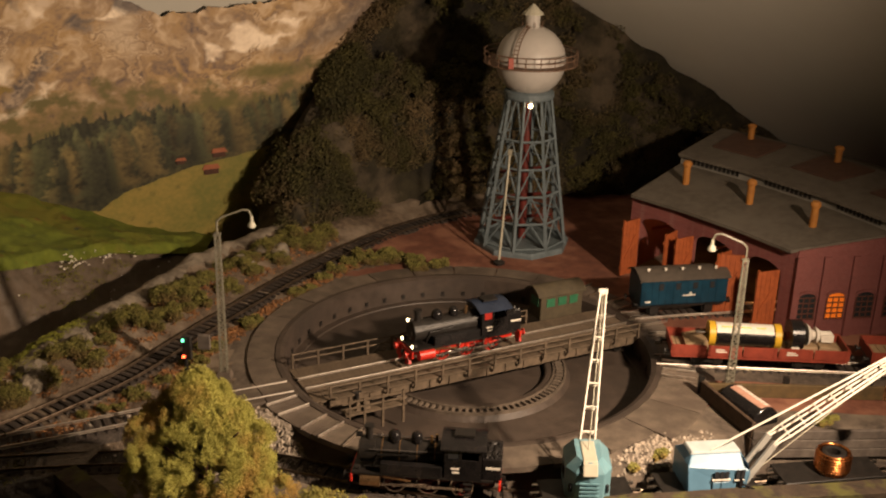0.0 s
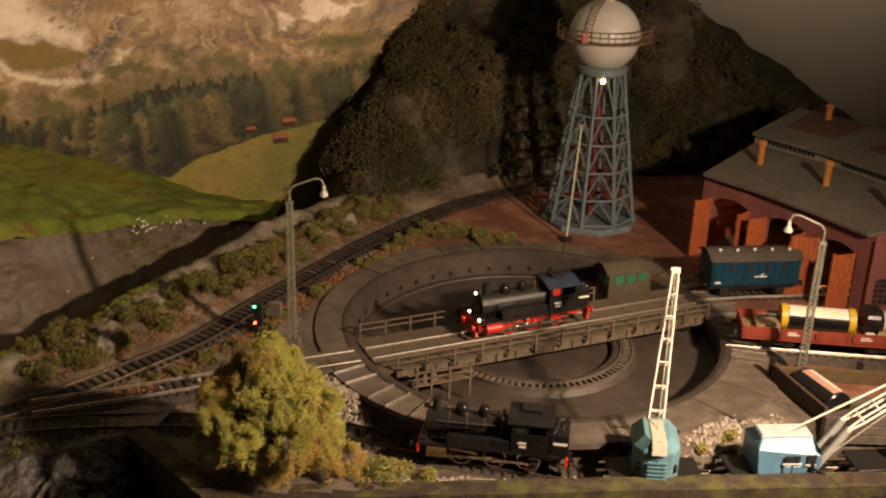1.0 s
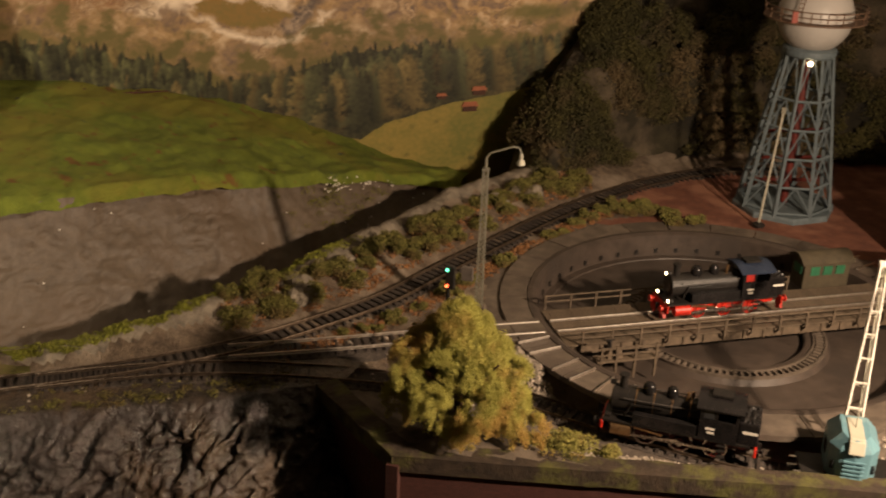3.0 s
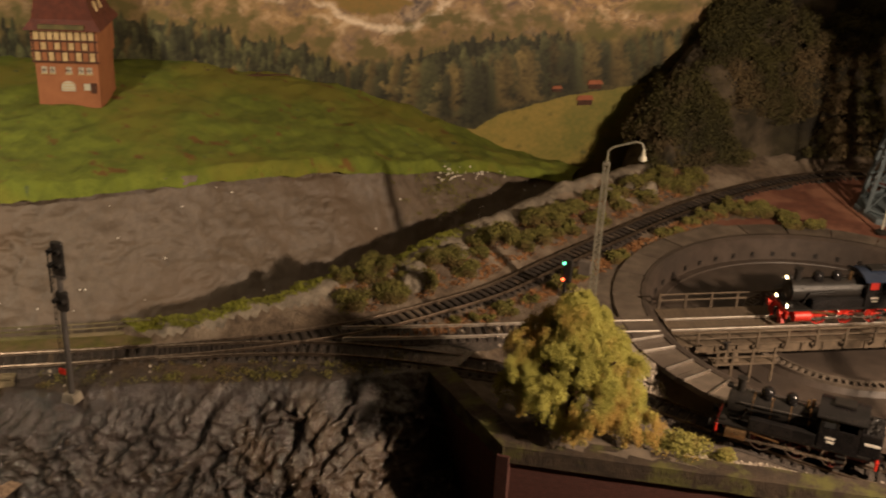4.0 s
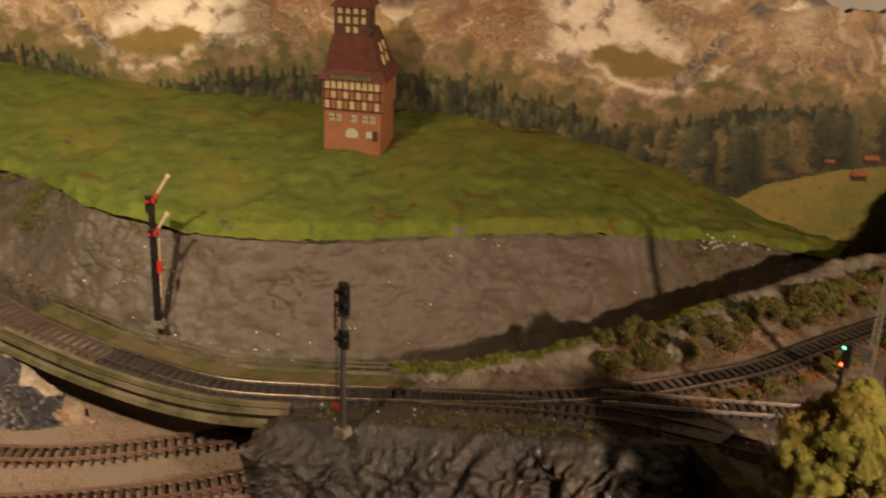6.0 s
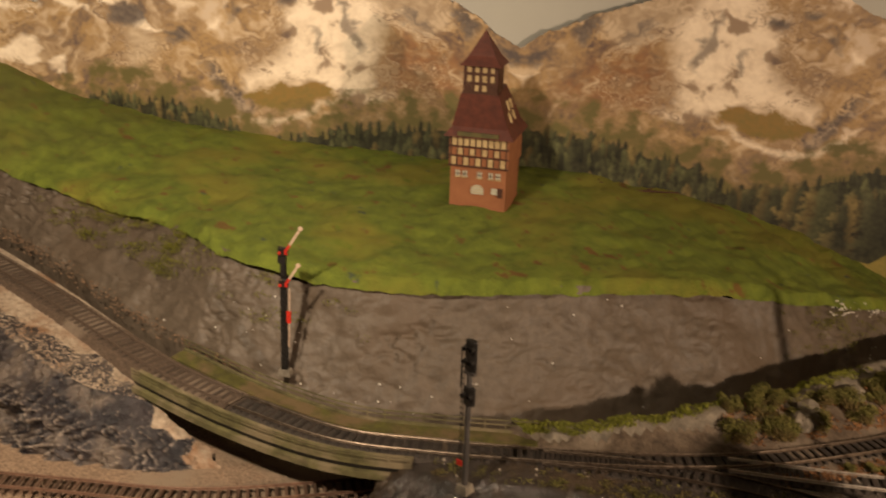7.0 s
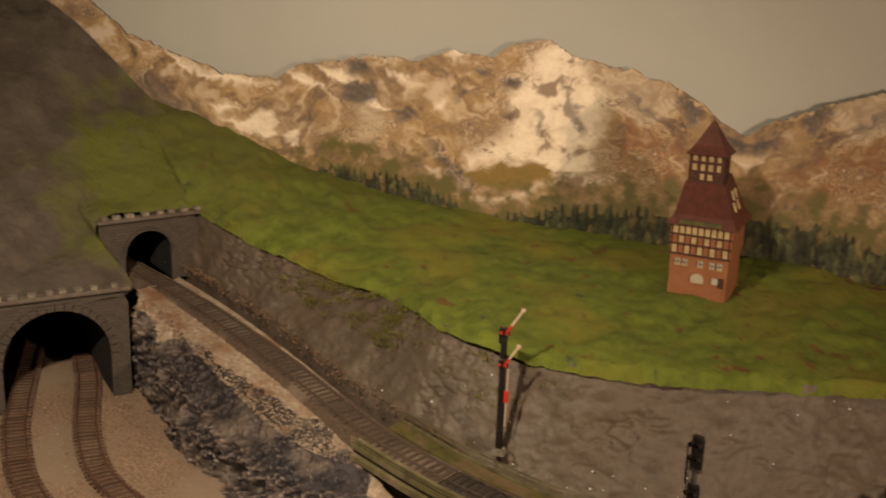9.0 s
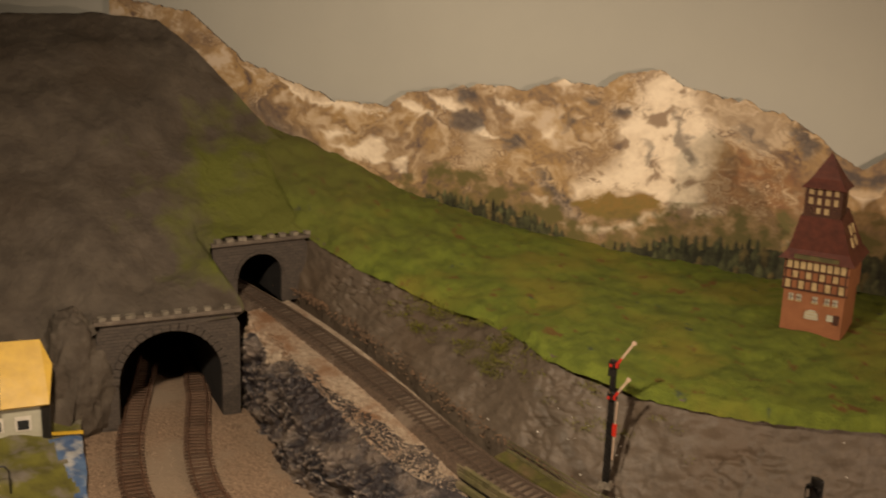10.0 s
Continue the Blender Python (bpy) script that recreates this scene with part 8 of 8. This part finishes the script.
def bush(place, r, label, material=None, h=.8, rng=random.Random(21)):
    t = thing("bush", pose(*place), label, "bush", "track side bushes")
    bm = B()
    for _ in range(7):
        c = (rng.uniform(-.7, .7) * r, rng.uniform(-.7, .7) * r, rng.uniform(.1, .9) * r * h)
        clump(bm, c, r * .55, int(90 + 15000 * r), .0010, .8, rng)
    part("leaves", bm, material or M_BUSH, t)
    bm = B()
    for k in range(3):
        rod(bm, (0, 0, -.004), (rng.uniform(-.4, .4) * r, rng.uniform(-.4, .4) * r, r * .6), .0007, .0003, n=4)
    part("stem", bm, M_TIMBER, t)


def surface(x, y):
    return plate_z(x, y)


bush((-.106, .502, -.013), .017, "olive green bush behind the brick wall coping", M_OLIVEBUSH, .9)
bush((-.128, .496, -.013), .013, "olive green bush behind the brick wall coping", M_OLIVEBUSH, .9)
bush((-.088, .508, -.015), .011, "olive green bush behind the brick wall coping", M_OLIVEBUSH, .9)
rng = random.Random(77)
LINE = smooth_line([q for q in T_MAIN if q[0] > -.40 and q[1] < 1.0], .004)
for k in range(64):
    p, h = LINE[rng.randrange(len(LINE))]
    side = Vector((-h.y, h.x, 0)) * rng.uniform(.026, .058)
    q = p + side
    if q.x < bank_edge(q.y) - .004 or p.y < .50:
        continue
    bush((q.x, q.y, surface(q.x, q.y) - .001), rng.uniform(.007, .014), "dull green bush on the stony bank above the main track")
for k in range(34):
    p, h = LINE[rng.randrange(len(LINE))]
    q = p - Vector((-h.y, h.x, 0)) * rng.uniform(.022, .036)
    if p.y < .60 or (q - TT).length < TT_R + .030:
        continue
    bush((q.x, q.y, surface(q.x, q.y) - .001), rng.uniform(.0045, .009), "low dull green bush between main track and turntable")
for k in range(14):
    a = rng.uniform(0, 1)
    x, y = -.15 + .10 * a, .925 + .02 * rng.random() - .02 * a
    bush((x, y, -.003), rng.uniform(.007, .011), "low dull green bush beside the red yard")
for x, y, r in ((.122, .588, .006), (.143, .600, .0065), (.104, .578, .005), (.250, .640, .0065), (.258, .645, .005)):
    bush((x, y, surface(x, y) - .001), r, "pale green tuft on the gravel by the cranes", M_OLIVEBUSH)

# moss rim along the bank's edge
bm = B()
for k in range(460):
    y = .475 + .26 * rng.random() ** 1.6
    x = bank_edge(y) + rng.uniform(-.004, .012)
    clump(bm, (x, y, surface(x, y) + .0004), .0042, 34, .0009, .35, rng)
M_MOSSGREEN = mat("bright_moss", (0.25, 0.255, 0.035), (0.15, 0.15, 0.026), 90, 0.95, per_island=0.35)
stuff("moss_rim", bm, M_MOSSGREEN, "bright moss along the edge of the bank", "moss")

# dry tufts and ground cover on the bank and the wall top
bm = B()
for k in range(1100):
    p, h = LINE[rng.randrange(len(LINE))]
    s = rng.choice((1, -1))
    q = p + Vector((-h.y, h.x, 0)) * s * rng.uniform(.019, .06 if s > 0 else .036)
    if (q - TT).length < TT_R + .029 or q.x < bank_edge(q.y):
        continue
    clump(bm, (q.x, q.y, surface(q.x, q.y) + .0005), .0038, 14, .0012, .5, rng)
stuff("dry_tufts", bm, M_DRYTUFT, "dry brown tufts along the track", "grass")

bm = B()
for k in range(4100):
    u = rng.random()
    if k < 2300:       # pale heap before the rim slabs
        x, y = rng.gauss(-.158, .024), rng.gauss(.592, .014)
    elif k < 2900:    # beside the siding
        x = rng.uniform(-.11, .02)
        y = .507 + .235 * (x + .06) + rng.uniform(-.004, .018)
    elif k < 3900:    # by the cranes
        x, y = rng.uniform(.08, .165), rng.gauss(.592, .009)
    else:
        x, y = rng.uniform(-.30, -.17), rng.uniform(.545, .60)
    if (Vector((x, y, 0)) - TT).length < TT_R + (.032 if k < 2300 else .034) or y < wall_front(x) + .012:
        continue
    pebble(bm, (x, y, surface(x, y) + .0003), rng.uniform(.0007, .0019), rng)
stuff("loose_stones", bm, M_STONES, "pale loose stones scattered on the yard", "stones")

# boulders set into the bank
for k in range(7):
    p, h = LINE[rng.randrange(len(LINE))]
    q = p + Vector((-h.y, h.x, 0)) * rng.uniform(.034, .062)
    if q.x < bank_edge(q.y) - .006:
        continue
    bm = B()
    r = rng.uniform(.007, .015)
    bmesh.ops.create_icosphere(bm, subdivisions=3, radius=r)
    for v in bm.verts:
        n = fbm(v.co.x * 90 + k, v.co.y * 90, v.co.z * 90)
        v.co *= 1 + .35 * n
        v.co.z *= .7
    ob = tagged(part("boulder", bm, M_PALEROCK), "pale grey rock set into the bank", "rock", "bank rocks")
    ob.matrix_basis = pose(q.x, q.y, surface(q.x, q.y), 0, 0, rng.uniform(0, 360))

# trees and scrub on the dark hill
def hill_point(u, v):
    """u from the left shoulder to the right end, v from foot to crest."""
    i = min(len(rows[0]) - 2, int(u * (len(rows[0]) - 1)))
    f = u * (len(rows[0]) - 1) - i
    j = min(3, int(v * 4))
    g = v * 4 - j
    a = Vector(rows[j][i]).lerp(Vector(rows[j][i + 1]), f)
    b = Vector(rows[j + 1][i]).lerp(Vector(rows[j + 1][i + 1]), f)
    return a.lerp(b, g)


bm = B()
for k in range(3000):
    u, v = rng.random() ** 1.3 * .98, rng.random()
    p = hill_point(u, v)
    if fbm(p.x * 14, p.z * 14, 5.0) < -.22 or roof_z(p.x, p.y) < p.z + .012:
        continue
    clump(bm, p + Vector((.0, -.006, .006)), rng.uniform(.005, .015), 120, .0016, .8, rng)
stuff("hill_scrub", bm, M_DARKBUSH, "dark green scrub and treetops covering the hillside", "foliage")

# gravel grains on the lower level
bm = B()
for k in range(5200):
    x, y = rng.uniform(-1.12, -.52), rng.uniform(.08, .40)
    if y > .26 and x < -.72:
        continue
    pebble(bm, (x, y, -.0515), rng.uniform(.0005, .0012), rng)
stuff("gravel_grains", bm, M_GRAVEL, "loose brown gravel grains between the lower tracks", "gravel")

# a log and small posts on the meadow's edge
def log(m, L):
    t = thing("fallen_branch", m, "dark fallen branch on the meadow edge", "branch")
    bm = B()
    rod(bm, (-L / 2, 0, 0), (L / 2, 0, .001), .0012, .0008, n=6)
    rod(bm, (-L * .1, 0, 0), (L * .05, .006, .003), .0007, .0004, n=5)
    part("wood", bm, M_TIMBER, t)


log(pose(-.625, .868, .077, 0, 0, 32), .060)
log(pose(-.672, .838, .083, 0, 0, 20), .012)


# ---- farm corner by the lower tunnel ----
def farm_corner():
    base = thing("mossy_knoll", Matrix.Identity(4), "mossy rock knoll with blue painted stream beside the lower tracks", "knoll", kind="structure")
    bm = B()
    R = [
        [(-1.10, -.10, -.02), (-1.115, .0, -.022), (-1.125, .075, -.022), (-1.125, .125, -.026)],
        [(-1.06, -.10, -.028), (-1.07, .0, -.028), (-1.075, .070, -.029), (-1.080, .112, -.034)],
        [(-1.01, -.10, -.032), (-1.015, .0, -.034), (-1.02, .062, -.036), (-1.025, .098, -.042)],
        [(-.95, -.10, -.04), (-.955, .0, -.042), (-.96, .05, -.044), (-.97, .078, -.052)],
    ]
    loft(bm, R, (8, 8, 8), rough=.006, freq=40, along=10)
    face_up(bm)
    for f in bm.faces:
        c = f.calc_center_median()
        f.material_index = 1 if c.y > .082 + .006 * fbm(c.x * 60, c.y * 60) and c.x > -1.09 else 0
    part("knoll_rock", bm, [M_KNOLL, M_STREAM], base, smooth=True)


M_KNOLL = mat("mossy_knoll_paint", (0.15, 0.14, 0.025), (0.095, 0.085, 0.02), 60, 0.9, bump=0.001, bump_scale=200, c3=(0.19, 0.165, 0.13), scale3=24)
M_STREAM = mat("blue_painted_stream", (0.12, 0.19, 0.32), (0.05, 0.09, 0.2), 70, 0.35, c3=(0.4, 0.4, 0.4), scale3=60)
farm_corner()


def farm_house():
    t = thing("farm_house", pose(-1.102, .055, -.028, 0, 0, 73), "white cottage with a bright yellow roof and brown edge", "house")
    bm = B()
    box(bm, (0, .014, .017), (.064, .028, .034))
    part("wall", bm, M_CREAM, t)
    bm = B()
    a = [(-.040, -.008, .034), (.034, -.008, .036), (.038, .016, .066), (.028, .030, .086), (-.040, .030, .086)]
    va = [bm.verts.new(p) for p in a]
    vb = [bm.verts.new((p[0], p[1] + .002, p[2] - .002)) for p in a]
    bm.faces.new(va)
    bm.faces.new(vb[::-1])
    for k in range(5):
        bm.faces.new([va[k], vb[k], vb[(k + 1) % 5], va[(k + 1) % 5]])
    bmesh.ops.recalc_face_normals(bm, faces=bm.faces[:])
    part("roof", bm, M_YELLOW, t)
    bm = B()
    box(bm, (-.021, .0095, .0590), (.026, .0012, .066), rx=-36)
    part("roof_edge", bm, M_SKYLIGHT, t)
    for x in (-.014, .010):
        bm = B()
        box(bm, (x, -.0004, .016), (.014, .0016, .014))
        w = part("window_frame", bm, M_WHITE, t)
        bm = B()
        box(bm, (x, -.0014, .015), (.010, .0008, .009))
        part("pane", bm, M_GLASSDARK, w)
    bm = B()
    box(bm, (.030, .006, .016), (.008, .016, .034))
    part("porch", bm, M_BLACKMATT, t)
    bm = B()
    box(bm, (.048, -.002, .003), (.028, .0016, .003), rz=-6)
    part("beam", bm, M_YELLOW, t)


farm_house()


def garden_lamp():
    t = thing("garden_lamp", pose(-1.016, .030, -.036, 0, 0, 73), "small black arched lamp with a glowing bulb on the knoll", "lamp")
    bm = B()
    P = [Vector((0, 0, 0)), Vector((0, 0, .020)), Vector((-.003, 0, .025)), Vector((-.009, 0, .026)), Vector((-.012, 0, .022))]
    for p, q in zip(P, P[1:]):
        rod(bm, p, q, .0008, n=6)
    part("post", bm, M_BLACKMATT, t)
    bm = B()
    lathe(bm, [(0, .017), (.0026, .018), (.002, .0205), (.0006, .022), (0, .022)], (-.012, 0, 0), 12)
    part("bulb", bm, M_LIT, t, "glowing bulb")


garden_lamp()


def rock_lamp():
    t = thing("rock_lamp", pose(-.5165, .316, -.060), "small lit lamp at the foot of the dark rock", "lamp")
    bm = B()
    rod(bm, (0, 0, 0), (0, 0, .006), .0010, n=6)
    part("post", bm, M_BLACKMATT, t)
    bm = B()
    bmesh.ops.create_icosphere(bm, subdivisions=2, radius=.0028, matrix=Matrix.Translation((0, 0, .0085)))
    part("bulb", bm, M_LIT, t, "glowing bulb")


rock_lamp()


# pale chips and moss on the grey face
def face_point(u, v):
    i = min(len(STATIONS) - 2, int(u * (len(STATIONS) - 1)))
    f = u * (len(STATIONS) - 1) - i
    a = Vector(STATIONS[i][0]).lerp(Vector(STATIONS[i + 1][0]), f)
    b = Vector(STATIONS[i][1]).lerp(Vector(STATIONS[i + 1][1]), f)
    return a.lerp(b, v)


bm = B()
# these scattered white bits also imitate glints on the plaster
for k in range(90):
    u = rng.uniform(.3, .98)
    p = face_point(u, rng.random() ** 2.2)
    pebble(bm, p + Vector((.0, -.001, .001)), rng.uniform(.0005, .0011), rng)
for k in range(46):
    p = face_point(min(.95, rng.choice((rng.gauss(.865, .006), rng.gauss(.90, .012)))), rng.uniform(.84, 1.0))
    pebble(bm, p + Vector((.001, -.003, .0015)), rng.uniform(.0005, .0010) + .0012 * rng.random() ** 3, rng)
stuff("plaster_chips", bm, M_WHITE, "white plaster chips and glint specks on the grey rock face", "chips")
bm = B()
for k in range(160):
    u = rng.choice((rng.gauss(.20, .03), rng.gauss(.28, .02), rng.gauss(.86, .02), rng.gauss(.36, .05)))
    p = face_point(min(.95, max(.1, u)), rng.uniform(.45, .95))
    clump(bm, p + Vector((.0, -.0015, .001)), .009, 44, .0009, .35, rng)
M_FACEMOSS = mat("yellow_green_moss", (0.16, 0.155, 0.018), (0.11, 0.105, 0.015), 90, 0.95)
stuff("moss_patches", bm, M_FACEMOSS, "thin green moss patches on the grey rock face", "moss")

# craggy plaster lump beside the lower portal
bm = B()
bmesh.ops.create_icosphere(bm, subdivisions=5, radius=.034)
for v in bm.verts:
    v.co *= 1 + .22 * fbm(v.co.x * 40, v.co.y * 40, v.co.z * 40, 4) - .12 * abs(fbm(v.co.x * 130, v.co.y * 130, v.co.z * 130, 3))
    v.co.z *= 2.1
ob = tagged(part("portal_rock", bm, M_MOUNT, smooth=True), "brown craggy rock beside the stone tunnel portal", "rock")
ob.matrix_basis = pose(-1.146, .130, .0)

# loose rubble along the edge of the climbing track's bed
rng = random.Random(91)
bm = B()
for k in range(2600):
    i, f = rng.randrange(len(A_TOP) - 1), rng.random()
    a, b = Vector(A_TOP[i]).lerp(Vector(A_TOP[i + 1]), f), Vector(A_BACK[i]).lerp(Vector(A_BACK[i + 1]), f)
    q = a.lerp(b, -.05 + .55 * rng.random() ** 1.4)
    pebble(bm, (q.x, q.y, q.z + .0005), rng.uniform(.0004, .0011), rng)
stuff("bed_rubble", bm, M_PALEBED, "pale loose rubble along the climbing track", "rubble")
M_GRIT = mat("orange_brown_grit", (0.21, 0.125, 0.07), (0.13, 0.08, 0.05), 300, 0.95, per_island=0.3)
bm = B()
for k in range(800):
    u = rng.random()
    p = Vector(STATIONS[0][0]).lerp(Vector(STATIONS[1][0]), rng.random()) if u < .3 else face_point(rng.uniform(.05, .40), 0.0)
    q = p + Vector((rng.gauss(0, .006), rng.gauss(-.006, .006), .0025))
    pebble(bm, q, rng.uniform(.0005, .0011), rng)
stuff("orange_grit", bm, M_GRIT, "orange brown grit between track and grey rock face", "grit")

# moss and pale crumbs along the rock's upper edge
rng = random.Random(57)
bm, crumbs = B(), B()
for k in range(170):
    x = rng.uniform(-.53, -.31)
    y = rock_edge(x) + .030 * rng.random() ** 1.5 + .002
    if k % 9:
        clump(bm, (x, y, -.0035), .0040, 16, .0009, .35, rng)
    else:
        pebble(crumbs, (x, y, -.0035), rng.uniform(.0006, .0016), rng)
stuff("edge_moss", bm, M_BUSH, "dull moss along the upper edge of the dark rock", "moss")
stuff("edge_crumbs", crumbs, M_STONES, "pale crumbs along the upper edge of the dark rock", "stones")
